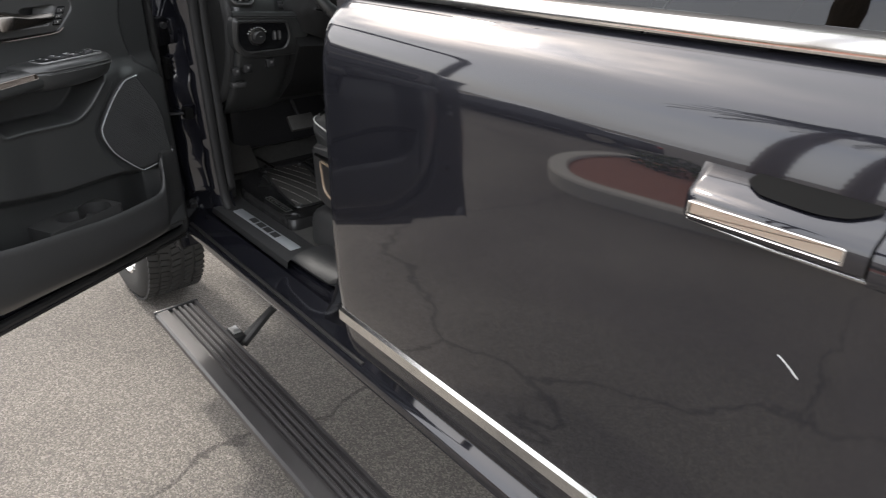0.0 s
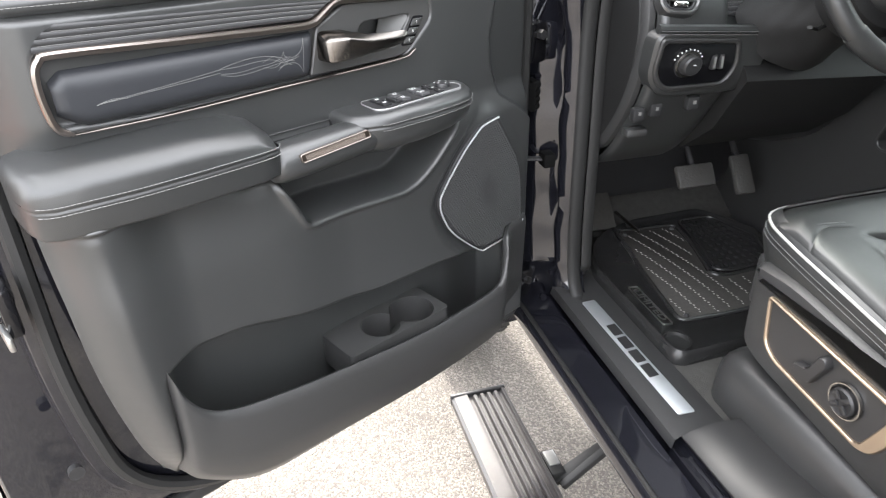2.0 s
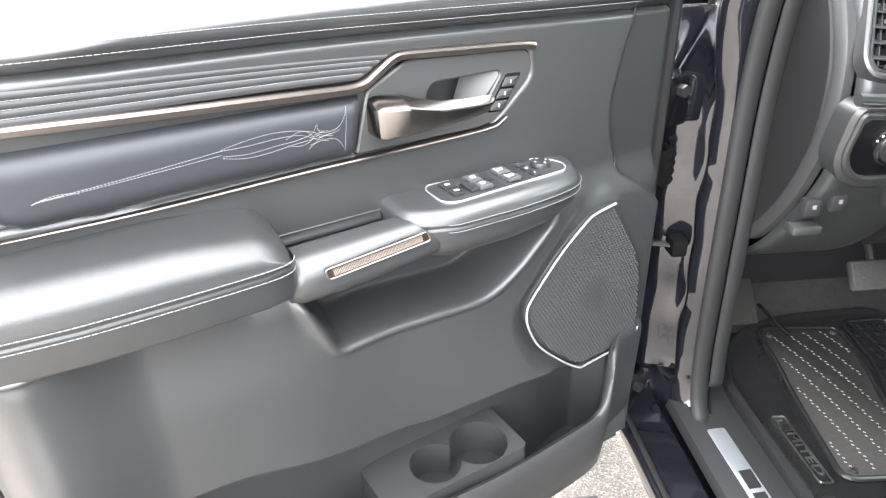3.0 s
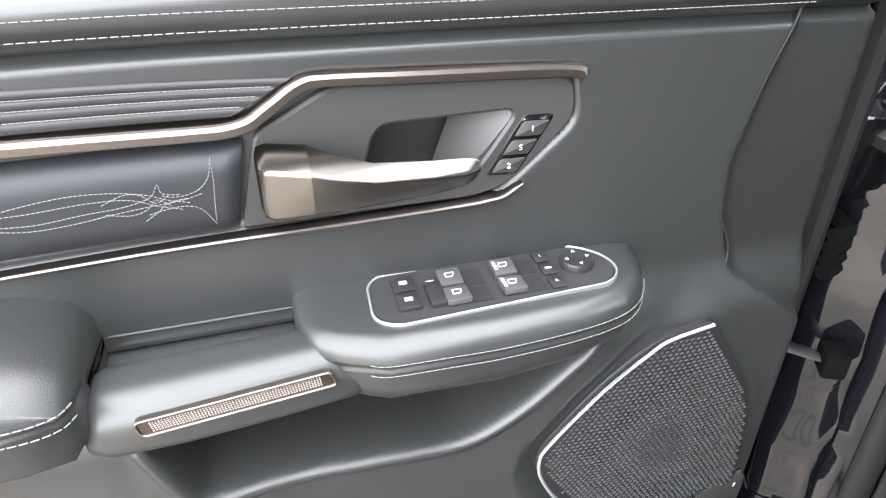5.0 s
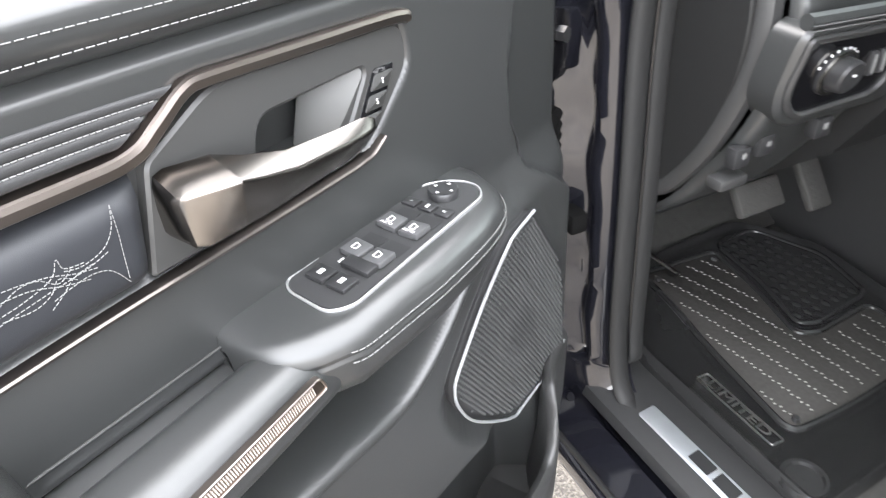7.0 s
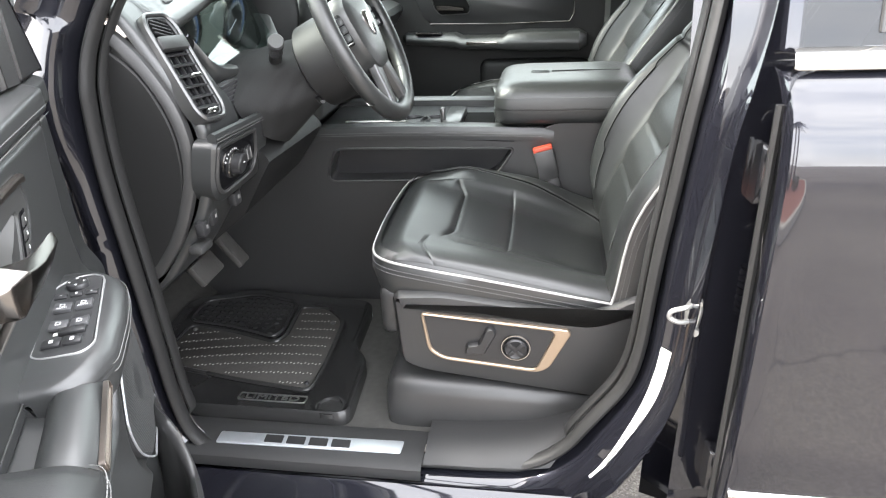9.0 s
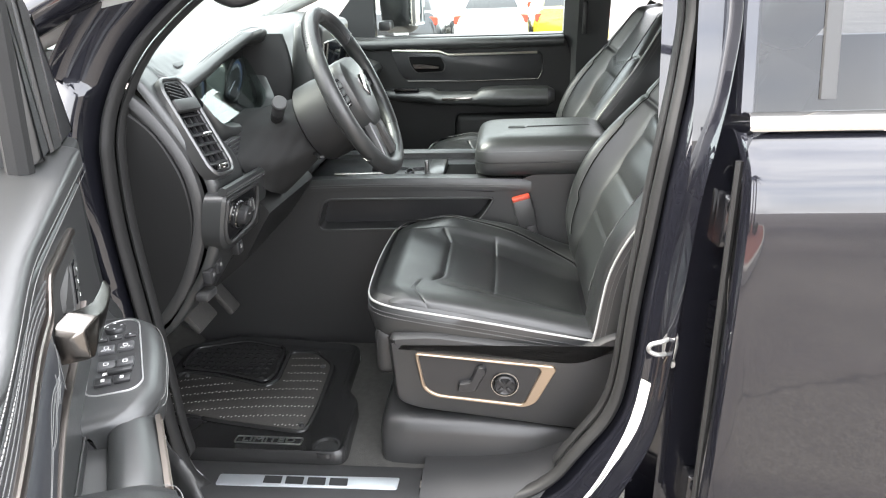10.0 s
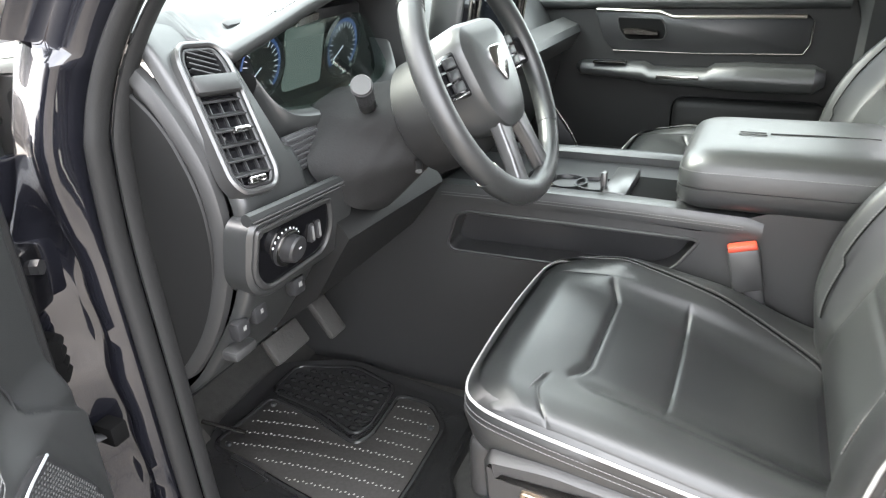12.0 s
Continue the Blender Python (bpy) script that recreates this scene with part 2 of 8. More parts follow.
def tube(pts, r, sides=8, closed=False, bm=None, squash=1.0):
    """A round bar along points."""
    bm = bm or bmesh.new()
    P = [Vector(p) for p in pts]
    n = len(P)
    rings = []
    up = None
    for i, p in enumerate(P):
        if closed:
            d = P[(i + 1) % n] - P[i - 1]
        else:
            d = P[min(i + 1, n - 1)] - P[max(i - 1, 0)]
        d.normalize()
        if up is None:
            up = Vector((0, 0, 1)) if abs(d.z) < 0.9 else Vector((1, 0, 0))
        side = d.cross(up).normalized()
        up = side.cross(d).normalized()
        rr = r[i] if isinstance(r, (list, tuple)) else r
        rings.append([p + side * math.cos(a) * rr + up * math.sin(a) * rr * squash for a in [2 * math.pi * k / sides for k in range(sides)]])
    if closed:
        return grid(rings, bm, close_u=True, close_v=True)
    return loft(rings, bm)


def rounded(pts, r, n=5):
    """A polygon's outline with its corners rounded by r (one value or one a corner)."""
    P = [Vector(p) for p in pts]
    out = []
    for i, p in enumerate(P):
        a, b = P[i - 1] - p, P[(i + 1) % len(P)] - p
        rad = r[i] if isinstance(r, (list, tuple)) else r
        d = min(rad, 0.48 * a.length, 0.48 * b.length)
        s, e = p + a.normalized() * d, p + b.normalized() * d
        for k in range(n + 1):
            t = k / n
            out.append(s * (1 - t) ** 2 + p * 2 * t * (1 - t) + e * t * t)
    return out


def offset(outline, d):
    """The outline moved inwards by d."""
    n = len(outline)
    area = sum(outline[i - 1].x * outline[i].y - outline[i].x * outline[i - 1].y for i in range(n))
    s = 1 if area > 0 else -1
    res = []
    for i in range(n):
        a, b, c = outline[i - 1], outline[i], outline[(i + 1) % n]
        e1, e2 = (b - a), (c - b)
        e1 = e1.normalized() if e1.length > 1e-9 else Vector((0, 0))
        e2 = e2.normalized() if e2.length > 1e-9 else e1
        nn = Vector((-(e1.y + e2.y), e1.x + e2.x)) * s
        if nn.length < 1e-6:
            nn = Vector((-e1.y, e1.x)) * s
        nn.normalize()
        cosb = max(0.5, nn.dot(Vector((-e1.y, e1.x)) * s))
        res.append(b + nn * (d / cosb))
    return res


def side_y(y0, sign=1):
    """Outlines given as (x, z); height grows along y."""
    return lambda a, b, h: Vector((a, y0 + sign * h, b))


def flat_z(z0):
    return lambda a, b, h: Vector((a, b, z0 + h))


def in_frame(m):
    return lambda a, b, h: m @ Vector((a, b, h))


def plate(outline, put, profile, dome=0.0, bm=None, back=True, hole=None):
    """A plate over an outline: rings at (inset, height), then a cap, domed if asked. hole: stop at the last ring, with no cap."""
    bm = bm or bmesh.new()
    rings = [[put(p.x, p.y, h) for p in (offset(outline, d) if d else outline)] for d, h in profile]
    if hole:
        return loft(rings, bm, caps=False)
    if dome:
        last = offset(outline, profile[-1][0])
        c = sum(last, Vector((0, 0))) / len(last)
        for f in (0.85, 0.65, 0.4, 0.15):
            rings.append([put(*(c + (p - c) * f), profile[-1][1] + dome * (1 - f * f)) for p in last])
    vs = [[bm.verts.new(p) for p in ring] for ring in rings]
    m = len(vs[0])
    for i in range(len(vs) - 1):
        for j in range(m):
            bm.faces.new((vs[i][j], vs[i][(j + 1) % m], vs[i + 1][(j + 1) % m], vs[i + 1][j]))
    bm.faces.new(vs[-1])
    if back:
        bm.faces.new(vs[0])
    return bm


def ring_plate(outline, inner, put, h0, h1, bev=0.001, bm=None):
    """A flat frame between an outline and an inner outline with as many points."""
    bm = bm or bmesh.new()
    o1, i1 = offset(outline, bev), offset(inner, -bev)
    rings = [[put(p.x, p.y, h0) for p in outline], [put(p.x, p.y, h1 - bev) for p in outline], [put(p.x, p.y, h1) for p in o1],
             [put(p.x, p.y, h1) for p in i1], [put(p.x, p.y, h1 - bev) for p in inner], [put(p.x, p.y, h0) for p in inner]]
    return grid(rings, bm, close_u=True, close_v=True)


def holed(outline, hole, put, h, back, deep):
    """A wall with a slot sunk into it: face at height h, skirt down to back, slot walls down to deep."""
    bm = bmesh.new()
    edges = []
    for ol, low in ((outline, back), (hole, deep)):
        top = [bm.verts.new(put(p.x, p.y, h)) for p in ol]
        bot = [bm.verts.new(put(p.x, p.y, low)) for p in ol]
        n = len(top)
        for i in range(n):
            bm.faces.new((top[i], top[(i + 1) % n], bot[(i + 1) % n], bot[i]))
            edges.append(bm.edges.get((top[i], top[(i + 1) % n])))
    bmesh.ops.triangle_fill(bm, edges=edges, use_beauty=True)
    return bm


def stitches(pts, length=0.004, gap=0.0022, r=0.0005, bm=None):
    """A row of small thread stitches along points."""
    bm = bm or bmesh.new()
    P = [Vector(p) for p in pts]
    cum = [0.0]
    for a, b in zip(P, P[1:]):
        cum.append(cum[-1] + (b - a).length)

    def at(q):
        i = min(len(P) - 2, max(0, int(np.searchsorted(cum, q)) - 1))
        return P[i].lerp(P[i + 1], (q - cum[i]) / max(1e-9, cum[i + 1] - cum[i]))
    seg, pos = [], 0.0
    while pos + length < cum[-1]:
        seg.append((at(pos), at(pos + length)))
        pos += length + gap
    for s, e in seg:
        if (e - s).length < 1e-4:
            continue
        d = (e - s).normalized()
        up = Vector((0, 0, 1)) if abs(d.z) < 0.9 else Vector((1, 0, 0))
        x = d.cross(up).normalized() * r
        z = x.cross(d).normalized() * r
        q = [bm.verts.new(p) for p in (s + x, s + z, s - x, s - z, e + x, e + z, e - x, e - z)]
        for k in range(4):
            bm.faces.new((q[k], q[(k + 1) % 4], q[4 + (k + 1) % 4], q[4 + k]))
        bm.faces.new(q[:4])
        bm.faces.new(q[4:])
    return bm


def inside(poly, X, Y):
    """Signed distance to a polygon, negative within it."""
    P = np.array([(p[0], p[1]) for p in poly], float)
    Q = np.roll(P, -1, 0)
    d = np.full(X.shape, 1e9)
    odd = np.zeros(X.shape, bool)
    for (x0, y0), (x1, y1) in zip(P, Q):
        ex, ey = x1 - x0, y1 - y0
        t = np.clip(((X - x0) * ex + (Y - y0) * ey) / (ex * ex + ey * ey + 1e-12), 0, 1)
        d = np.minimum(d, np.hypot(X - x0 - t * ex, Y - y0 - t * ey))
        c = (y0 > Y) != (y1 > Y)
        odd ^= c & (X < x0 + (Y - y0) * ex / (ey if abs(ey) > 1e-9 else 1e-9))
    return np.where(odd, -d, d)


def step(x, a, b):
    t = np.clip((x - a) / (b - a), 0, 1)
    return t * t * (3 - 2 * t)


def field(xs, ys, H, put, bm=None):
    """A surface over a grid: put(x, y, h)."""
    rows = [[put(x, y, H[i][j]) for j, y in enumerate(ys)] for i, x in enumerate(xs)]
    return grid(rows, bm)


def words(name, text, size, m, material, parent, depth=0.0004, label=""):
    c = bpy.data.curves.new(name, "FONT")
    c.body, c.size, c.extrude, c.align_x, c.align_y = text, size, depth, "CENTER", "CENTER"
    tmp = bpy.data.objects.new(name, c)
    scene.collection.objects.link(tmp)
    bpy.context.view_layer.update()
    me = bpy.data.meshes.new_from_object(tmp.evaluated_get(bpy.context.evaluated_depsgraph_get()))
    bpy.data.objects.remove(tmp)
    bpy.data.curves.remove(c)
    me.name = name
    me.materials.clear()
    me.materials.append(material)
    ob = new(name, me)
    ob.parent = parent
    ob.matrix_basis = m
    if label:
        tagged(ob, label)
    return ob


V2 = Vector

# ---- ground and surroundings ----


def ground():
    bm = bmesh.new()
    bmesh.ops.create_grid(bm, x_segments=40, y_segments=40, size=300)
    ob = part("ground", bm, ASPHALT)
    tagged(ob, "worn grey asphalt car park with pale stones", "ground", kind="structure")


def parked_car(name, label, x, y, color, turn=0.0, s=1.0):
    """A saloon seen from behind: its tail towards -y."""
    car = thing(name, label, "car", "parked cars", at=pose(x, y, 0, 0, 0, turn))
    pm = surf(name + "_paint", color, 0.25, 0.2, coat=1.0)
    W = 0.9
    rings = []
    for yy, zb, zt, w in ((-2.3, 0.45, 0.95, 0.78), (-2.22, 0.3, 1.08, 0.86), (-1.9, 0.25, 1.12, 0.9), (-1.0, 0.22, 1.06, 0.92), (0.6, 0.22, 0.97, 0.92), (1.5, 0.22, 0.88, 0.9), (2.2, 0.28, 0.75, 0.82), (2.35, 0.4, 0.6, 0.7)):
        ring = rounded([(-w, zb), (w, zb), (w * 0.97, (zb + zt) / 2 + 0.1), (w * 0.86, zt), (-w * 0.86, zt), (-w * 0.97, (zb + zt) / 2 + 0.1)], 0.12, 3)
        rings.append([Vector((p.x, yy, p.y)) for p in ring])
    part("body", loft(rings), pm, car)
    rings = []
    for zz, y0, y1, w in ((0.95, -1.75, 1.0, 0.8), (1.17, -1.4, 0.6, 0.72), (1.33, -1.0, 0.2, 0.62), (1.42, -0.75, -0.05, 0.55), (1.45, -0.5, -0.2, 0.4)):
        ring = rounded([(-w, y0), (w, y0), (w, y1), (-w, y1)], 0.15, 4)
        rings.append([Vector((p.x, p.y, zz)) for p in ring])
    part("roof", loft(rings), pm, car)
    rings = []
    for zz, y0, w in ((1.06, -1.62, 0.64), (1.18, -1.40, 0.60), (1.33, -1.06, 0.53)):
        rings.append([(-w, y0, zz), (0, y0 - 0.03, zz), (w, y0, zz)])
    part("rear_window", grid(rings), GLOSS, car)
    for sx in (-1, 1):
        ol = rounded([(sx * 0.45, 0.86), (sx * 0.84, 0.80), (sx * 0.85, 0.98), (sx * 0.5, 1.01)], 0.04)
        part("tail_light", plate(ol, side_y(-2.2, -1), [(0, 0), (0, 0.06), (0.015, 0.075)]), RED, car, "red tail light")
        for yy in (-1.4, 1.4):
            b = bmesh.new()
            bmesh.ops.create_cone(b, cap_ends=True, segments=28, radius1=0.33, radius2=0.33, depth=0.24, matrix=pose(sx * 0.8, yy, 0.33, 0, 90, 0))
            w = part("wheel", b, TYRE, car)
            b = bmesh.new()
            bmesh.ops.create_cone(b, cap_ends=True, segments=20, radius1=0.22, radius2=0.2, depth=0.26, matrix=pose(sx * 0.8, yy, 0.33, 0, 90, 0))
            part("rim", b, SATIN, w)
    part("number_plate", box((0.34, 0.02, 0.16), (0, -2.31, 0.68), 0.005), WHITE, car)
    part("bumper", box((1.66, 0.16, 0.2), (0, -2.22, 0.42), 0.05, seg=3), HARD, car)


def palm(x, y, h, r):
    rnd = random.Random(int(x * 100) + 7)
    tr = thing("palm_tree", "tall palm tree with a rough brown trunk", "tree", "palms on the kerbed island", at=pose(x, y, 0))
    pts, rad = [], []
    for k in range(36):
        t = k / 35
        pts.append((0.12 * math.sin(t * 2), 0.05 * t, h * t))
        rad.append(r * (1.15 - 0.35 * t) * (1.0 + (0.09 if k % 2 else -0.05)))
    part("trunk", tube(pts, rad, 14), BARK, tr, flat_angle=20)
    bm = bmesh.new()
    top = Vector((0.12 * math.sin(2), 0.05, h))
    for k in range(38):
        a = rnd.uniform(0, 2 * math.pi)
        el = rnd.uniform(-0.5, 1.1)
        L = rnd.uniform(1.3, 1.9)
        d = Vector((math.cos(a) * math.cos(el), math.sin(a) * math.cos(el), math.sin(el)))
        side = d.cross(Vector((0, 0, 1))).normalized()
        spine = [top + d * (L * s) + Vector((0, 0, -0.75 * L * s * s)) for s in (0, 0.25, 0.5, 0.75, 1.0)]
        for i in range(3):
            for q in range(5):
                s = (i * 5 + q + 3) / 18
                c = top + d * (L * s) + Vector((0, 0, -0.75 * L * s * s))
                for sg in (-1, 1):
                    tip = c + side * sg * (0.45 * (1 - s * 0.6)) + d * 0.22 + Vector((0, 0, -0.18))
                    e = d * 0.035
                    vs = [bm.verts.new(p) for p in (c - e, c + e, tip)]
                    bm.faces.new(vs)
        rows = [[p - side * 0.015, p + side * 0.015] for p in spine]
        grid(rows, bm)
    part("crown", bm, FROND, tr, smooth=False)


def island():
    ol = rounded([(-0.8, -3.0), (0.9, -3.4), (2.2, -4.6), (2.4, -8.0), (-1.5, -8.2), (-1.9, -5.4), (-1.4, -3.7)], 0.9, 8)
    kb = thing("kerbed_island", "concrete kerb round a planting bed", "kerb", kind="structure")
    part("kerb", ring_plate(ol, offset(ol, 0.16), flat_z(0), 0, 0.15, 0.02), CONCRETE, kb)
    part("gravel_bed", plate(offset(ol, 0.16), flat_z(0), [(0, 0.0), (0.0, 0.1)]), REDGRAVEL, kb, "red-brown gravel bed")
    rnd = random.Random(5)
    for sx, sy, n in ((-0.9, -5.3, 700), (0.6, -5.8, 700)):
        bm = bmesh.new()
        for k in range(n):
            a, b = rnd.uniform(0, 2 * math.pi), rnd.uniform(0, 1)
            rr = 0.6 * math.sqrt(rnd.uniform(0.2, 1))
            c = Vector((sx + rr * math.cos(a), sy + rr * 0.8 * math.sin(a), 0.1 + 0.8 * b * (1.1 - rr)))
            u = Vector((rnd.gauss(0, 1), rnd.gauss(0, 1), rnd.gauss(0, 1))).normalized() * 0.06
            w = u.cross(Vector((rnd.gauss(0, 1), rnd.gauss(0, 1), rnd.gauss(0, 1)))).normalized() * 0.025
            bm.faces.new([bm.verts.new(p) for p in (c - u, c + w, c + u, c - w)])
        tagged(part("shrub", bm, FROND, smooth=False), "low clipped green shrub on the gravel bed", "shrub", "shrubs on the island")
    palm(-0.8, -6.7, 6.5, 0.17)
    palm(0.05, -7.1, 7.0, 0.2)


BARK = surf("palm_bark", (0.09, 0.065, 0.045), 0.9, grain=30, bump=1.0, var=0.4, stain=12)
FROND = surf("leaf_green", (0.05, 0.075, 0.025), 0.6, var=0.4, stain=6)
CONCRETE = surf("kerb_concrete", (0.42, 0.40, 0.36), 0.85, grain=120, bump=0.5, var=0.2)
REDGRAVEL = surf("red_gravel", (0.25, 0.11, 0.08), 0.9, grain=60, bump=1.0, var=0.35, stain=25)
ground()
island()

# ---- the cab ----
# x runs to the tail, y into the cab, z up; the sill plate lies at z 0.72
OPENING = [(-0.085, 1.0), (-0.09, 1.135), (-0.099, 1.355), (-0.086, 1.519), (-0.06, 1.602), (-0.018, 1.67), (0.03, 1.72), (0.10, 1.775), (0.2, 1.835), (0.34, 1.895), (0.50, 1.928),
           (0.80, 1.93), (0.915, 1.88), (0.937, 1.735), (0.928, 1.62), (0.904, 1.466), (0.891, 1.277), (0.873, 1.011), (0.831, 0.874), (0.778, 0.775),
           (0.70, 0.715), (0.60, 0.70), (0.3, 0.696), (0.02, 0.695), (-0.052, 0.722), (-0.079, 0.82)]


def lean(z):
    """How far the body's side leans in above the belt."""
    return 0.22 * max(0.0, z - 1.5) + 0.02 * max(0.0, 1.0 - z)


def opening_sweep(section, base=0.0):
    """The door opening's outline with a section of (outwards, y) carried round it. section(x, z) gives the points."""
    path = smooth_path([(x, z, 0) for x, z in OPENING], 10, closed=True)
    n = len(path)
    rows = []
    for i in range(n):
        d = (path[(i + 1) % n] - path[i - 1]).normalized()
        out = Vector((-d.y, d.x))
        c = Vector((0.4, 1.3))
        p = Vector((path[i].x, path[i].y))
        if out.dot(p - c) < 0:
            out = -out
        rows.append([Vector((p.x + out.x * a, y + lean(p.y + out.y * a), p.y + out.y * a)) for a, y in section(p.x, p.y)])
    return grid(rows, close_u=True)


cab = thing("pickup_cab", "dark blue pickup truck cab with its front door open", "truck")


def rear_set(x, z):
    """How far the seal is set back on the pillar behind the door."""
    return float(step(np.array(x), 0.80, 0.875) * step(np.array(1.9 - z), 0, 0.1)) * (0.026 + 0.014 * float(step(np.array(z), 1.1, 1.5)))


def jamb_section(x, z):
    s = rear_set(x, z)
    pts = plain_section(x, z)
    last = pts[-1][0]
    return [(a + s * (last - a) / (last + 0.012), y) for a, y in pts]


def plain_section(x, z):
    if x < 0.02 and z < 1.6:
        k = 1.15
    elif z < 0.8:
        k = 0.75
    else:
        k = 0.78
    w = 0.003 * math.sin(z * 21) + 0.0025 * math.sin(z * 47 + 1) + 0.0005 * math.sin(z * 113)
    if x < 0.02 and 0.78 < z < 1.6:
        up = float(step(np.array(z), 1.3, 1.48))
        low = [(-0.012, 0.10), (0.004, 0.085), (0.012, 0.062), (0.022, 0.046), (0.034, 0.044 + w), (0.044, 0.050 + w), (0.053, 0.058), (0.059, 0.045 + w), (0.069, 0.035 + 1.3 * w), (0.077, 0.006 + w), (0.088, -0.012 + w), (0.106, -0.016),
               (0.12, 0.0), (0.134, 0.06)]
        high = [(-0.012, 0.10), (0.004, 0.085), (0.012, 0.062), (0.017, 0.036), (0.022, 0.026), (0.03, 0.022), (0.045, 0.024), (0.06, 0.028), (0.075, 0.033), (0.09, 0.038), (0.105, 0.044), (0.115, 0.049),
                (0.122, 0.055), (0.134, 0.07)]
        return [(a0 + (a1 - a0) * up, b0 + (b1 - b0) * up) for (a0, b0), (a1, b1) in zip(low, high)]
    if x > 0.70:
        up = float(step(np.array(x), 0.70, 0.78) * step(np.array(1.62 - z), 0, 0.2))
        flat = [(0.060, 0.031), (0.076, 0.025), (0.088, 0.014), (0.094, 0.0), (0.100, -0.006), (0.104, 0.0), (0.107, 0.03), (0.115, 0.06)]
        ridge = [(0.062, 0.031), (0.074, 0.024), (0.084, 0.0), (0.091, -0.022), (0.101, -0.033), (0.111, -0.026), (0.117, 0.01), (0.122, 0.06)]
        k -= 0.16 * up
        rim = [(k * (a + (c - a) * up), b + (e - b) * up) for (a, b), (c, e) in zip(flat, ridge)]
        return [(-0.012, 0.10), (0.004, 0.085), (0.012, 0.062), (0.024 * k, 0.052), (0.034 * k, 0.043), (0.045 * k, 0.037)] + rim
    return [(-0.012, 0.10), (0.004, 0.085), (0.012, 0.062), (0.024 * k, 0.052), (0.034 * k, 0.043), (0.045 * k, 0.037), (0.06 * k, 0.031), (0.076 * k, 0.025), (0.088 * k, 0.014), (0.094 * k, 0.0), (0.1 * k, -0.006),
            (0.104 * k, 0.0), (0.107 * k, 0.03), (0.115 * k, 0.06)]


part("door_jamb", opening_sweep(jamb_section), PAINT, cab, "dark blue painted door jamb", flat_angle=60)
ws = opening_sweep(lambda x, z: [(-0.012 + rear_set(x, z) + 0.011 * math.cos(a), 0.076 + 0.018 * math.sin(a)) for a in [2 * math.pi * k / 12 for k in range(13)]])
part("weatherstrip", ws, RUBBER, cab, "black rubber door seal")
ws = opening_sweep(lambda x, z: [(-0.024 + rear_set(x, z) + 0.07 * float(step(np.array(0.79 - z), 0, 0.06)) + 0.006 * math.cos(a), 0.104 + 0.014 * math.sin(a)) for a in [2 * math.pi * k / 10 for k in range(11)]])
part("inner_trim_lip", ws, RUBBER, cab)


def sill():
    def run(pts, x0, x1, material, name, label=""):
        rows = [[(x, y, z) for y, z in pts] for x in (x0, x0 + 0.002, x1 - 0.002, x1)]
        part(name, grid(rows), material, cab, label)
    run([(0.30, 0.705), (0.17, 0.712), (0.15, 0.722), (0.06, 0.72), (0.045, 0.712), (0.04, 0.69)], -0.14, 0.47, SILL, "sill_trim")
    run([(0.02, 0.70), (0.008, 0.692), (-0.010, 0.676), (-0.034, 0.660), (-0.046, 0.650), (-0.052, 0.634), (-0.048, 0.618), (-0.03, 0.606), (0.02, 0.596), (0.1, 0.59)], -0.22, 2.3, PAINT, "rocker_panel", "dark blue painted rocker panel")
    part("rocker_seal", tube([(-0.16, -0.034, 0.660), (1.0, -0.034, 0.660)], 0.006, 8), RUBBER, cab)
    run([(-0.01, 0.604), (0.02, 0.54), (0.06, 0.47), (0.2, 0.44)], -0.3, 2.2, HARD, "rocker_underside")


sill()


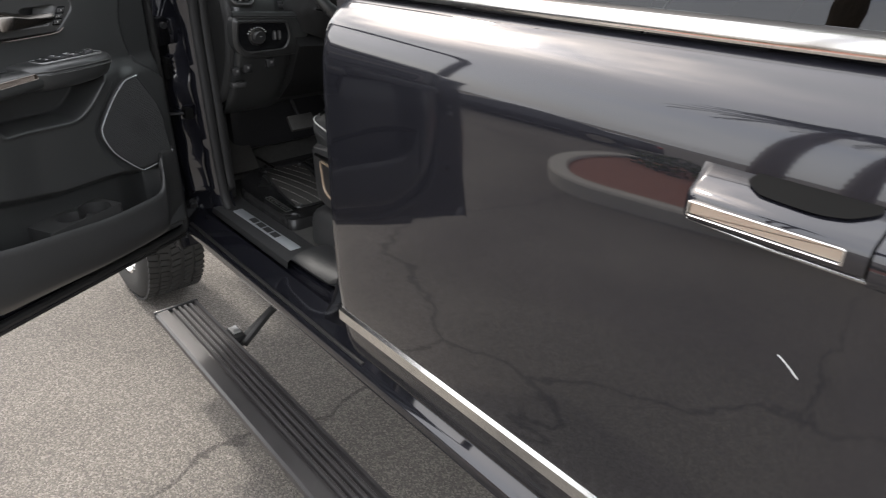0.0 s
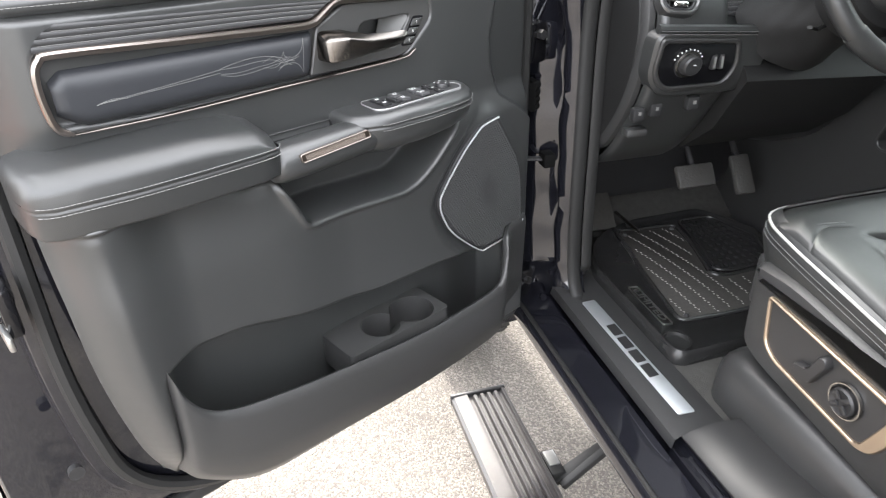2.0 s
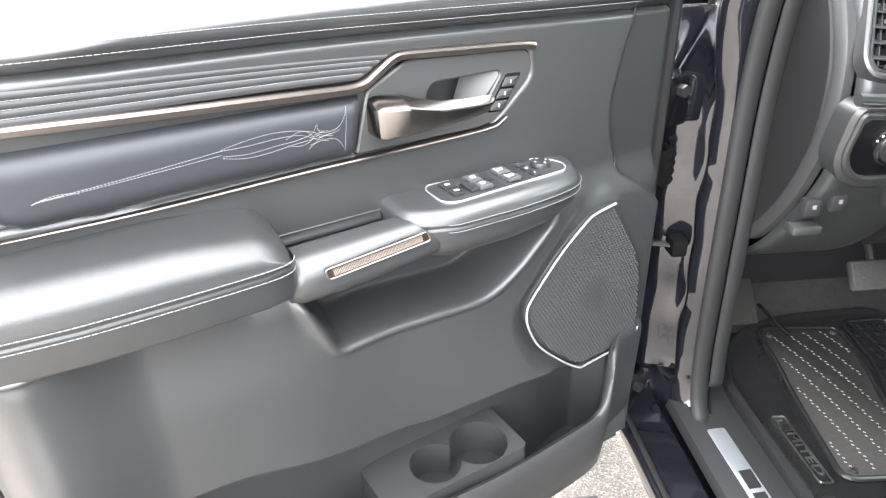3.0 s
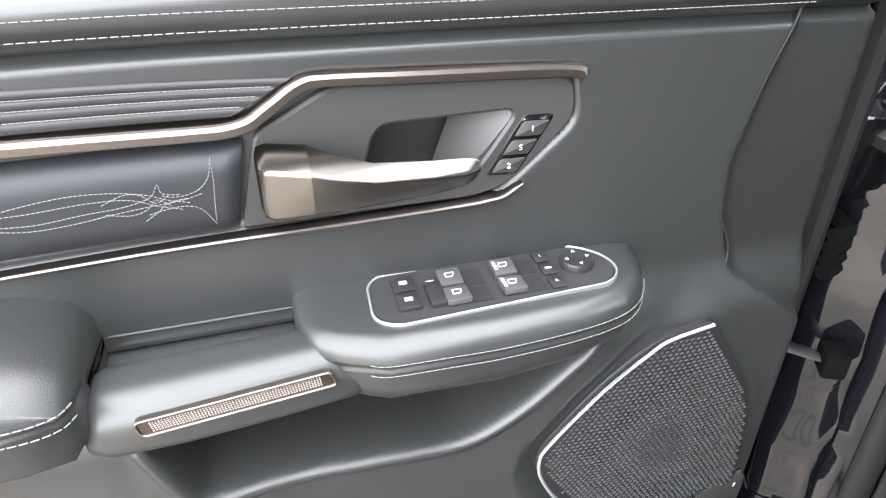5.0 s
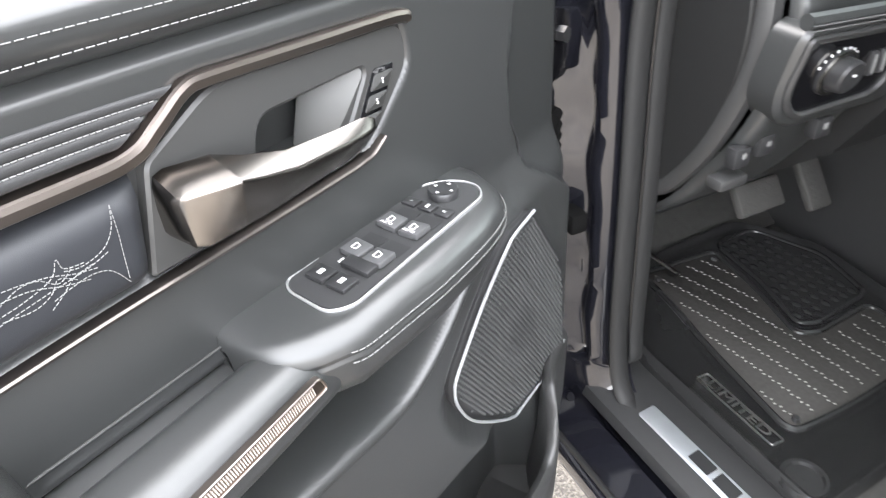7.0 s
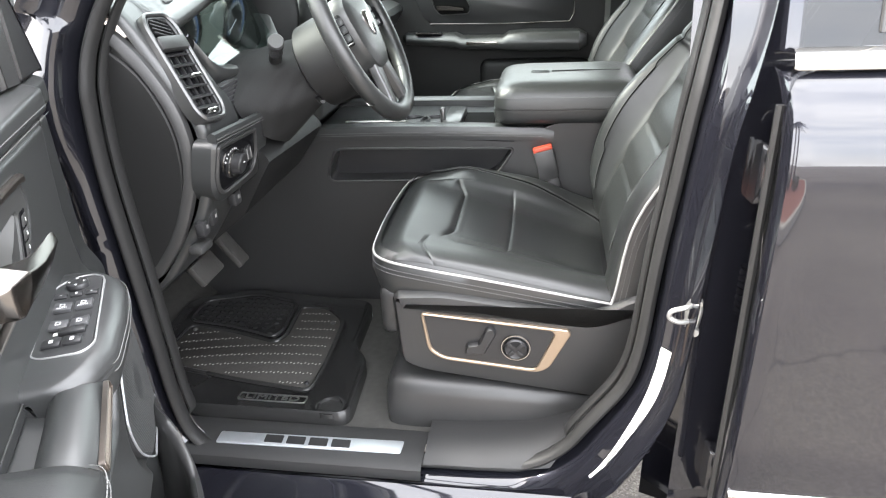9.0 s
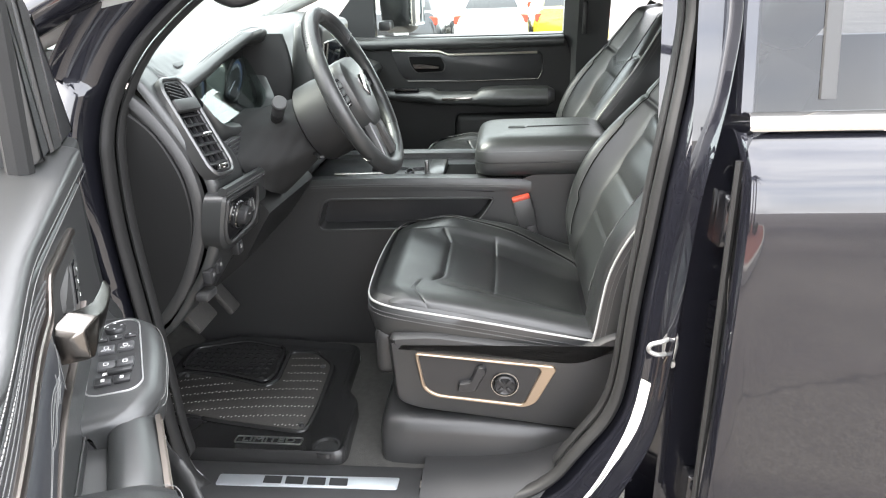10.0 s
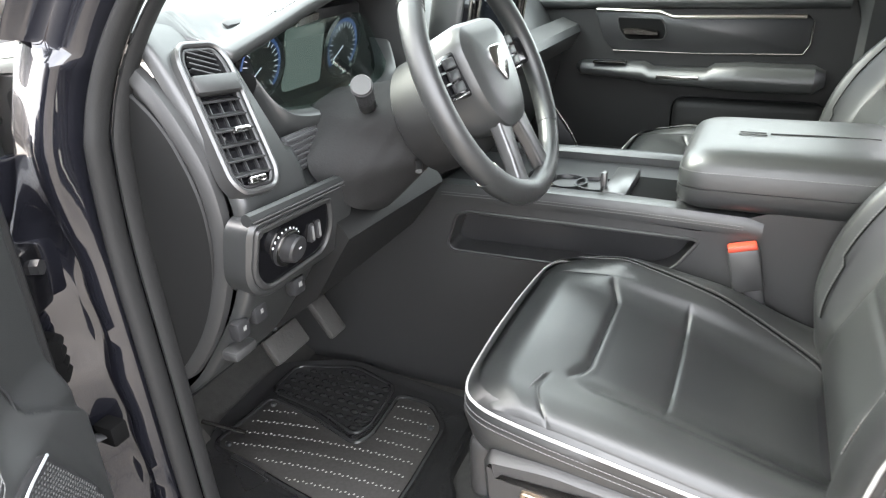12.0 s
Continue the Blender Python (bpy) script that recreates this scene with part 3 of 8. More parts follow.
def shell():
    """Floor, firewall, far side, rear wall and roof."""
    part("floor_pan", box((2.4, 1.5, 0.03), (0.85, 0.9, 0.70), 0.01), CARPET, cab, "black carpeted cab floor")
    part("firewall", box((0.04, 1.6, 0.9), (-0.62, 0.9, 1.0), 0.01), CARPET, cab)
    rows = [[(-0.30, y, 0.72), (-0.42, y, 0.80), (-0.55, y, 0.95), (-0.6, y, 1.2)] for y in (0.14, 0.5, 0.9, 1.3, 1.68)]
    part("toe_board", grid(rows), CARPET, cab)
    part("kick_panel", box((0.45, 0.03, 0.5), (-0.34, 0.135, 0.93), 0.01), PLASTIC, cab)
    part("rear_wall", box((0.05, 1.6, 1.2), (2.2, 0.9, 1.25), 0.02), SOFT, cab)
    part("far_side", box((2.6, 0.04, 0.75), (0.9, 1.80, 1.15), 0.01), SOFT, cab)
    rows = []
    for x, drop in ((0.42, 0.05), (0.6, 0.01), (1.2, 0.0), (1.9, 0.01), (2.2, 0.05)):
        rows.append([(x, y, z - drop) for y, z in ((0.09, 1.9), (0.16, 1.955), (0.4, 1.985), (0.9, 2.0), (1.4, 1.985), (1.64, 1.955), (1.71, 1.9))])
    part("roof", grid(rows), PAINT, cab)
    rows = []
    for x, drop in ((0.42, 0.05), (0.6, 0.01), (1.2, 0.0), (1.9, 0.01), (2.2, 0.05)):
        rows.append([(x, y, z - 0.05 - drop) for y, z in ((0.12, 1.9), (0.4, 1.95), (0.9, 1.96), (1.4, 1.95), (1.68, 1.9))])
    part("headliner", grid(rows), HEADLINER, cab, "grey fabric headliner")
    rows = [[(-0.42, y, 1.60), (0.0, y * 0.98 + 0.018, 1.77), (0.44, y * 0.94 + 0.054, 1.93)] for y in (0.06, 0.5, 0.9, 1.3, 1.74)]
    part("windshield", grid(rows), GLASS, cab, "clear windshield")
    for s in (0, 1):
        yy = (lambda y: y) if s == 0 else (lambda y: 1.8 - y)
        pts = smooth_path([(-0.40, yy(0.045), 1.61), (-0.1, yy(0.055), 1.755), (0.2, yy(0.09), 1.885), (0.5, yy(0.13), 1.955)], 6)
        part("windshield_pillar", tube(pts, 0.035, 10), PAINT, cab, "dark blue windshield pillar")
        pts = smooth_path([(-0.3, yy(0.095), 1.655), (0.0, yy(0.105), 1.775), (0.25, yy(0.13), 1.88), (0.5, yy(0.155), 1.935)], 6)
        part("pillar_cover", tube(pts, 0.03, 10), HEADLINER, cab, "grey pillar cover")
    # grab handle on the near pillar
    pts = smooth_path([(0.13, 0.15, 1.775), (0.17, 0.19, 1.75), (0.28, 0.2, 1.80), (0.36, 0.18, 1.86)], 6)
    part("grab_handle", tube(pts, 0.016, 10), HARD, cab, "black grab handle")
    # pillar behind the front door, inside and out
    rows = [[(0.96, 0.02 + lean(z), z), (1.06, 0.03 + lean(z), z), (1.06, 0.09 + lean(z), z), (0.93, 0.14 + lean(z), z)] for z in (0.6, 0.9, 1.2, 1.5, 1.7, 1.9)]
    part("door_pillar", grid(rows), PAINT, cab)
    rows = [[(0.90 + 0.02 * k, 0.10 + lean(z), z), (0.97, 0.16 + lean(z), z), (1.1, 0.15 + lean(z), z)] for k, z in enumerate((0.72, 1.0, 1.3, 1.6, 1.9))]
    part("pillar_trim", grid(rows), SOFT, cab)


HEADLINER = surf("grey_headliner", (0.4, 0.4, 0.39), 0.95, grain=700, bump=0.5)
shell()


def fender():
    """The wing and bonnet ahead of the door, with the wheel arch cut out."""
    f = thing("front_wing", "dark blue front wing and bonnet of the pickup", "truck wing")
    prof = [(-0.03, 1.52), (-0.045, 1.44), (-0.09, 1.36), (-0.10, 1.2), (-0.105, 1.0), (-0.10, 0.8), (-0.08, 0.6), (-0.05, 0.5)]
    bm = bmesh.new()
    rows = []
    for x in [-0.215 - 0.04 * k for k in range(34)]:
        drop = 0.12 * step(np.array(-x), 0.3, 1.6)
        row = []
        for y, z in prof:
            dx = x + 1.0
            arch = 0.41 + math.sqrt(max(0, 0.49 ** 2 - dx * dx)) if abs(dx) < 0.49 else 0
            row.append(Vector((x, y, max(z - float(drop) * (z - 0.5), arch))))
        rows.append(row)
    part("wing", grid(rows), PAINT, f)
    rows = []
    for x, z in ((-0.30, 1.56), (-0.6, 1.53), (-1.0, 1.49), (-1.4, 1.42), (-1.55, 1.3)):
        rows.append([(x, y, z + b) for y, b in ((-0.03, -0.04), (0.05, 0.0), (0.4, 0.035), (0.9, 0.045), (1.4, 0.035), (1.75, 0.0), (1.83, -0.04))])
    part("bonnet", grid(rows), PAINT, f, "dark blue bonnet")
    part("wheel_well", box((1.3, 0.5, 0.5), (-1.0, 0.5, 1.05), 0.05), HARD, f)
    part("rear_plate", box((0.02, 0.16, 0.95), (-0.235, 0.03, 1.0), 0.005), PAINT, f)
    return f


wing = fender()


def wheel(wing):
    R = 0.405
    prof = [(-0.135, 0.27), (-0.145, 0.32), (-0.14, 0.365), (-0.12, 0.392), (-0.1, 0.4), (0.1, 0.4), (0.12, 0.392), (0.14, 0.365), (0.145, 0.32), (0.135, 0.27)]
    N = 72
    rows = [[(r * math.sin(a), y, -r * math.cos(a)) for y, r in prof] for a in [2 * math.pi * k / N for k in range(N)]]
    t = part("wheel", grid(rows, close_u=True), TYRE, wing, "dusty black tyre on a bright alloy wheel")
    t.matrix_basis = pose(-1.0, 0.03, 0.405)
    bm = bmesh.new()
    for k in range(N):
        a = 2 * math.pi * k / N
        for y, wd, dx in ((-0.105, 0.04, 0.3), (-0.055, 0.036, 0.0), (0.0, 0.04, 0.5), (0.055, 0.036, 0.0), (0.105, 0.04, 0.3)):
            aa = a + dx * 2 * math.pi / N
            m = Matrix.Rotation(-aa, 4, "Y") @ Matrix.Translation((0, y, -0.4025)) @ Matrix.Rotation(0.25 if y < 0 else -0.25, 4, "Z")
            box((0.026, wd, 0.011), (0, 0, 0), 0, m, bm)
    part("tread", bm, TYRE, t, smooth=False)
    bm = bmesh.new()
    rows = [[(r * math.sin(a), y, -r * math.cos(a)) for y, r in ((-0.13, 0.275), (-0.12, 0.262), (-0.1, 0.25), (0.1, 0.24))] for a in [2 * math.pi * k / 48 for k in range(48)]]
    part("rim", grid(rows, close_u=True), CHROME, t, "bright alloy rim")
    for k in range(6):
        m = Matrix.Rotation(k * math.pi / 3, 4, "Y")
        part("spoke", box((0.075, 0.05, 0.24), (0, 0, 0), 0.012, m @ Matrix.Translation((0, -0.09, 0.14))), CHROME, t)
    bm = bmesh.new()
    bmesh.ops.create_cone(bm, cap_ends=True, segments=32, radius1=0.075, radius2=0.07, depth=0.05, matrix=pose(0, -0.1, 0, 90))
    part("hub_cap", bm, SATIN, t)


wheel(wing)


def running_board():
    rb = thing("running_board", "black ribbed power running board, folded out", "running board")
    x0, x1, y0, y1, z = -0.215, 2.1, -0.202, -0.034, 0.295
    body = [(y0, z - 0.03), (y0, z - 0.008), (y0 + 0.008, z - 0.001), (y0 + 0.048, z + 0.001), (y0 + 0.05, z - 0.012), (y1 - 0.014, z - 0.012), (y1 - 0.012, z + 0.001), (y1 - 0.003, z), (y1, z - 0.006), (y1, z - 0.03)]
    part("deck", loft([[(x, y, zz) for y, zz in body] for x in (x0, x0 + 0.004, x1)]), BOARD, rb, flat_angle=30)
    for k in range(4):
        yc = y0 + 0.0695 + k * 0.0215
        rib = [(yc - 0.007, z - 0.013), (yc - 0.006, z), (yc - 0.004, z + 0.003), (yc + 0.004, z + 0.003), (yc + 0.006, z), (yc + 0.007, z - 0.013)]
        part("rib", loft([[(x, y, zz) for y, zz in rib] for x in (x0 + 0.012, x1 - 0.02)]), BOARD, rb)
    part("end_cap", box((0.012, 0.172, 0.036), (x0 - 0.004, (y0 + y1) / 2, z - 0.014), 0.004), HARD, rb)
    for bx in (0.09, 1.5):
        a = part("swing_arm", box((0.035, 0.2, 0.014), (0, 0, 0), 0.004, pose(bx + 0.045, 0.05, 0.31, 32, 0, 0)), SHROUD, rb, "folding steel arm")
        br = part("bracket", box((0.085, 0.04, 0.045), (bx + 0.01, -0.014, 0.272), 0.004), SHROUD, a, "black steel bracket")
        part("plate", box((0.05, 0.03, 0.006), (bx, -0.014, 0.297), 0.002), ZINC, br, "small bare steel plate")
        part("link", box((0.02, 0.17, 0.018), (0, 0, 0), 0.003, pose(bx + 0.075, 0.05, 0.325, 40, 0, 0)), SHROUD, a)


BOARD = surf("board_black", (0.045, 0.042, 0.042), 0.36, grain=500, bump=0.1, var=0.25, stain=9)
running_board()


def rear_door():
    d = thing("rear_door", "closed dark blue rear door with chrome trim", "car door")
    prof = [(-0.022, 1.545), (-0.04, 1.538), (-0.062, 1.523), (-0.088, 1.495), (-0.1025, 1.45), (-0.1075, 1.40), (-0.1095, 1.3), (-0.110, 1.2), (-0.110, 1.1), (-0.108, 1.0), (-0.105, 0.93), (-0.101, 0.88),
            (-0.098, 0.85), (-0.094, 0.81), (-0.086, 0.77), (-0.072, 0.735), (-0.05, 0.715), (0.0, 0.71)]
    rows = []
    xs = [1.018, 1.019, 1.022, 1.03, 1.05, 1.1, 1.25, 1.4, 1.55, 1.7, 1.85, 2.0, 2.1, 2.14]
    for i, x in enumerate(xs):
        k = (0.035, 0.012, 0.004, 0.001, 0, 0, 0, 0, 0, 0, 0, 0, 0, 0.01)[i]
        rise = 0.007 * (x - 1.02) / 1.1 - 0.008
        rows.append([(x, y + k, z + rise * float(step(np.array(z), 0.95, 1.55))) for y, z in smooth_prof(prof)])
    part("skin", grid(rows), PAINT, d, "glossy dark blue door skin")
    # lower bright strip
    pts = [(-0.006, 0.018), (-0.012, 0.012), (-0.012, -0.012), (-0.006, -0.018)]
    part("chrome_strip", loft([[(x, -0.094 + a, 0.848 + b) for a, b in pts] + [(x, -0.084, 0.83), (x, -0.084, 0.866)] for x in (1.024, 2.13)]), CHROME, d, "bright chrome lower strip")
    # belt moulding
    rows = []
    for x in (1.028, 1.03, 2.14):
        r = 0.007 * (x - 1.02) / 1.1 - 0.010
        rows.append([(x, y, z + r) for y, z in ((-0.020, 1.549), (-0.034, 1.551), (-0.036, 1.558), (-0.03, 1.573), (-0.02, 1.577), (-0.005, 1.576))])
    part("belt_moulding", grid(rows), CHROME, d, "polished chrome window moulding")
    # glass and its frame
    def pane(x0, x1, name):
        rows = [[(x, 0.0 + lean(z) + 0.004, z) for x in (x0, x1)] for z in (1.56, 1.7, 1.88)]
        ob = part(name, grid(rows), TINT, d, "dark tinted side glass")
        ob.visible_shadow = False
    pane(1.045, 2.1, "window_glass")
    rows = [[(1.02, 0.0 + lean(z), z), (1.022, -0.018 + lean(z), z), (1.04, -0.016 + lean(z), z), (1.043, 0.0 + lean(z), z)] for z in (1.56, 1.7, 1.9)]
    part("window_frame", grid(rows), PAINT, d, "dark blue window frame")
    rows = [[(1.144, 0.003 + lean(z), z), (1.146, -0.001 + lean(z), z), (1.168, -0.001 + lean(z), z), (1.17, 0.003 + lean(z), z)] for z in (1.58, 1.7, 1.9)]
    part("window_bar", grid(rows), PLASTIC, d, "black upright window bar")
    # door edge facing the gap
    rows = [[(1.018, -0.06, z), (1.034, -0.035, z), (1.062, -0.02, z), (1.068, 0.03, z), (1.10, 0.035, z)] for z in (0.72, 1.0, 1.3, 1.54)]
    part("door_edge", grid(rows), PAINT, d)
    part("edge_seal", tube([(1.014, -0.055, 0.74), (1.012, -0.062, 1.1), (1.014, -0.05, 1.5)], 0.006, 6), RUBBER, d)
    for z in (1.385, 0.815):
        rings = []
        for x, y0, y1, w in ((1.012, 0.03, 0.012, 0.046), (1.016, 0.03, -0.004, 0.048), (1.030, 0.03, -0.012, 0.044), (1.048, 0.03, -0.014, 0.034), (1.056, 0.03, -0.008, 0.030)):
            ring = rounded([Vector(p) for p in ((y0, z - w), (y1, z - w), (y1, z + w), (y0, z + w))], 0.008, 3)
            rings.append([Vector((x, p.x, p.y)) for p in ring])
        h = part("hinge", loft(rings), HINGE, d, "black door hinge")
        part("hinge_pin", tube([(1.052, -0.014, z - 0.058), (1.052, -0.014, z + 0.058)], 0.0085, 12), HINGE, h)
        for dz in (-0.026, 0.028):
            b = bmesh.new()
            bmesh.ops.create_cone(b, cap_ends=True, segments=20, radius1=0.0135, radius2=0.0125, depth=0.004, matrix=pose(1.030, -0.014, z + dz, 90, 0, 0))
            bmesh.ops.create_cone(b, cap_ends=True, segments=6, radius1=0.0095, radius2=0.0088, depth=0.016, matrix=pose(1.030, -0.019, z + dz, 90, 0, 0))
            part("bolt", b, HINGE, h)
    for z, r in ((1.452, 0.019), (1.268, 0.016)):
        b = bmesh.new()
        bmesh.ops.create_uvsphere(b, u_segments=20, v_segments=10, radius=r, matrix=Matrix.Translation((1.045, 0.0, z)) @ Matrix.Diagonal((0.8, 0.7, 1.2, 1)))
        part("rubber_buffer", b, HINGE, d, "round black rubber buffer")
    pts = [(1.047, 0.008, 1.12 + 0.006 * k) for k in range(16)]
    part("cable_boot", tube(pts, [0.011 + 0.003 * (k % 2) for k in range(16)], 10), RUBBER, d, "ribbed rubber cable boot")
    part("scratch", tube([(1.962, -0.1105, 1.247), (1.975, -0.1105, 1.239), (1.987, -0.1105, 1.229)], 0.0006, 5), WHITE, d, "thin pale mark on the door skin")
    # handle
    handle_rear(d)


def smooth_prof(prof):
    return [(p.x, p.y) for p in smooth_path([(y, z, 0) for y, z in prof], 4)]


def handle_rear(d):
    """A boxy painted grip with a finger hollow's shade painted on top and a framed chrome face."""
    x0, x1, zc, K = 1.838, 2.026, 1.410, 0.8
    rings = []
    for x, k in ((x0 - 0.001, 0.55), (x0 + 0.003, 0.85), (x0 + 0.012, 1.0), (x0 + 0.1, 1.04), (x1 - 0.002, 1.0), (x1, 0.97)):
        f = -0.106 - 0.042 * k
        rings.append([(x, y, zc + z * K) for y, z in ((-0.09, -0.044), (f + 0.012, -0.044), (f + 0.004, -0.040), (f + 0.001, -0.036), (f, -0.034), (f + 0.001, -0.006), (f + 0.004, 0.0), (f + 0.012, 0.006), (-0.106, 0.028), (-0.09, 0.03))])
    h = part("handle", loft(rings), PAINT, d, "painted pull handle with a chrome face", flat_angle=50)
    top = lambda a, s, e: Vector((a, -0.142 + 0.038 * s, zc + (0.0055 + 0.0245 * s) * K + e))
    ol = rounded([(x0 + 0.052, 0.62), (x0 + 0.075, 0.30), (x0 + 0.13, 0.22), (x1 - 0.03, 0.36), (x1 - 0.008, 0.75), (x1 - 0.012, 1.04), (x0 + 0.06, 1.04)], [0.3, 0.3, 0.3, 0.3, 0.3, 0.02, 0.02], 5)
    # flat black sheet on the solid grip paints the finger hollow's shade
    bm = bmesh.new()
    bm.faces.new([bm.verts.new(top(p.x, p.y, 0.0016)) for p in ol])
    part("finger_well", bm, DEEPBLACK, h, "flat black sheet painted as the finger hollow's shade")
    face = side_y(-0.1475, -1)
    ol = rounded([(x0 + 0.012, zc - 0.031 * K), (x1 - 0.018, zc - 0.029 * K), (x1 - 0.018, zc - 0.007 * K), (x0 + 0.012, zc - 0.009 * K)], 0.0025, 4)
    fr = part("face_frame", ring_plate(ol, offset(ol, 0.0022), face, -0.004, 0.006, 0.001), CHROME, h)
    part("chrome_face", plate(offset(ol, 0.003), face, [(0, -0.004), (0, 0.003)]), GOLDCHROME, h, "warm chrome handle face")
    part("lower_line", tube([(x0 + 0.004, -0.133, zc - 0.044 * K), (x0 + 0.1, -0.140, zc - 0.045 * K), (x1 + 0.07, -0.138, zc - 0.045 * K)], 0.0018, 6), CHROME, h)
    rings = []
    for x in (x1 + 0.003, x1 + 0.09):
        rings.append([(x, y, zc + z * K) for y, z in ((-0.09, -0.052), (-0.136, -0.052), (-0.146, -0.046), (-0.148, -0.038), (-0.147, -0.006), (-0.144, 0.0), (-0.136, 0.006), (-0.106, 0.028), (-0.09, 0.03))])
    part("handle_cap", loft(rings), PAINT, h, flat_angle=50)
    return h


HINGE = surf("hinge_black", (0.02, 0.02, 0.023), 0.22, coat=0.5)
GOLDCHROME = surf("warm_chrome", (0.72, 0.68, 0.6), 0.3, 1.0, var=0.05)
rear_door()

# ---- the open front door ----
# built in its closed place: x from the hinge to the rear edge, y inwards, then swung open
DOOR = pose(-0.186, -0.041, 0.004, 0, 0, -63.0)


def door_shell(d):
    prof = [(0.008, 1.545), (-0.01, 1.537), (-0.028, 1.52), (-0.052, 1.49), (-0.068, 1.45), (-0.076, 1.40), (-0.079, 1.3), (-0.08, 1.1), (-0.076, 0.95), (-0.07, 0.87), (-0.064, 0.81),
            (-0.05, 0.75), (-0.03, 0.66), (-0.015, 0.62), (0.0, 0.61)]
    rows = []
    for x in (0.0, 0.003, 0.01, 0.1, 0.3, 0.6, 0.9, 1.09, 1.193, 1.198):
        k = 0.03 if x in (0.0, 1.198) else 0
        rows.append([(x, y + k, z) for y, z in smooth_prof(prof)])
    part("skin", grid(rows), PAINT, d, "dark blue outer skin")
    rows = [[(x, -0.065 + a, 0.848 + b) for a, b in ((0.01, 0.018), (-0.012, 0.012), (-0.012, -0.012), (0.01, -0.018))] for x in (0.01, 1.19)]
    part("chrome_strip", grid(rows), CHROME, d)
    ol = rounded([(0.02, 0.62), (0.9, 0.62), (1.07, 0.74), (1.1, 1.0), (1.1, 1.56), (0.02, 1.55)], [0.03, 0.1, 0.12, 0.1, 0.02, 0.02], 6)
    part("inner_panel", plate(ol, side_y(-0.03), [(0, 0), (0.0, 0.07), (0.006, 0.08), (0.03, 0.083)]), PAINT, d, "dark blue painted inner panel")
    ol = rounded([(0.5, 0.612), (1.16, 0.612), (1.192, 0.66), (1.195, 1.0), (1.195, 1.545), (0.5, 1.54)], [0.02, 0.05, 0.06, 0.1, 0.02, 0.02], 6)
    part("rear_flange", plate(ol, side_y(-0.05), [(0, 0), (0.0, 0.035), (0.005, 0.042), (0.05, 0.046)]), PAINT, d, "dark blue folded door edge")
    seal = rounded([(0.06, 0.655), (0.88, 0.655), (1.035, 0.76), (1.07, 1.0), (1.068, 1.53), (0.06, 1.52)], [0.03, 0.1, 0.12, 0.1, 0.02, 0.02], 8)
    part("door_seal", tube([(p.x, 0.066, p.y) for p in seal], 0.013, 8, closed=True), RUBBER, d, "black rubber door seal")
    part("bottom_strip", box((0.95, 0.02, 0.03), (0.5, 0.02, 0.617), 0.006), RUBBER, d)
    # window frame: front corner, sloping rail, rear upright
    ol = rounded([(0.06, 1.55), (0.2, 1.555), (0.2, 1.745), (0.17, 1.72)], [0.01, 0.004, 0.004, 0.02])
    part("mirror_sail", plate(ol, side_y(0.03), [(0, 0), (0, 0.075), (0.008, 0.088)]), HARD, d, "black window corner trim")
    ol = rounded([(0.203, 1.555), (0.278, 1.56), (0.278, 1.80), (0.203, 1.748)], 0.004)
    part("window_upright", plate(ol, side_y(0.03), [(0, 0), (0, 0.078), (0.006, 0.088)]), PLASTIC, d, "grey-black upright window trim")
    ol = rounded([(0.282, 1.56), (0.35, 1.562), (0.35, 1.84), (0.282, 1.805)], 0.004)
    part("window_upright", plate(ol, side_y(0.03), [(0, 0), (0, 0.072), (0.01, 0.084)]), SOFT, d, "grey-black upright window trim")
    rail = smooth_path([(0.1, 0.055, 1.56), (0.33, 0.085, 1.765), (0.5, 0.12, 1.88), (0.68, 0.14, 1.925), (0.95, 0.14, 1.93), (1.06, 0.135, 1.89), (1.09, 0.10, 1.75), (1.092, 0.06, 1.56)], 6)
    part("window_frame", tube(rail, 0.024, 8), HARD, d, "black window frame")
    part("window_channel", tube([(0.375, 0.09, 1.55), (0.385, 0.115, 1.85)], 0.016, 8), RUBBER, d)
    # latch and rear face fittings
    la = part("latch", box((0.02, 0.06, 0.075), (1.105, 0.075, 1.165), 0.006), GLOSS, d, "steel door latch")
    part("latch_claw", box((0.012, 0.035, 0.016), (1.118, 0.08, 1.17), 0.004), STEEL, la)
    part("latch_plate", box((0.008, 0.05, 0.022), (1.117, 0.095, 1.13), 0.003), STEEL, la)
    b = bmesh.new()
    bmesh.ops.create_cone(b, cap_ends=True, segments=16, radius1=0.012, radius2=0.01, depth=0.014, matrix=pose(1.10, 0.085, 0.86, 90, 0, 0))
    part("bump_stop", b, HARD, d)
    for z in (0.70, 1.33):
        h = part("hinge", box((0.07, 0.05, 0.09), (0.005, 0.03, z), 0.008), GLOSS, d, "black door hinge")
        b = bmesh.new()
        bmesh.ops.create_cone(b, cap_ends=True, segments=6, radius1=0.011, radius2=0.011, depth=0.014, matrix=pose(0.0, 0.06, z + 0.02, 90, 0, 0))
        part("bolt", b, HARD, h)
    for k in range(4):
        part("cable_boot_fold", tube([(-0.015, 0.02, 1.19 + 0.016 * k), (0.0, 0.055, 1.19 + 0.016 * k), (0.02, 0.06, 1.19 + 0.016 * k)], 0.010, 8), DEEPBLACK, d)


BELT = lambda u: 0.029 * u


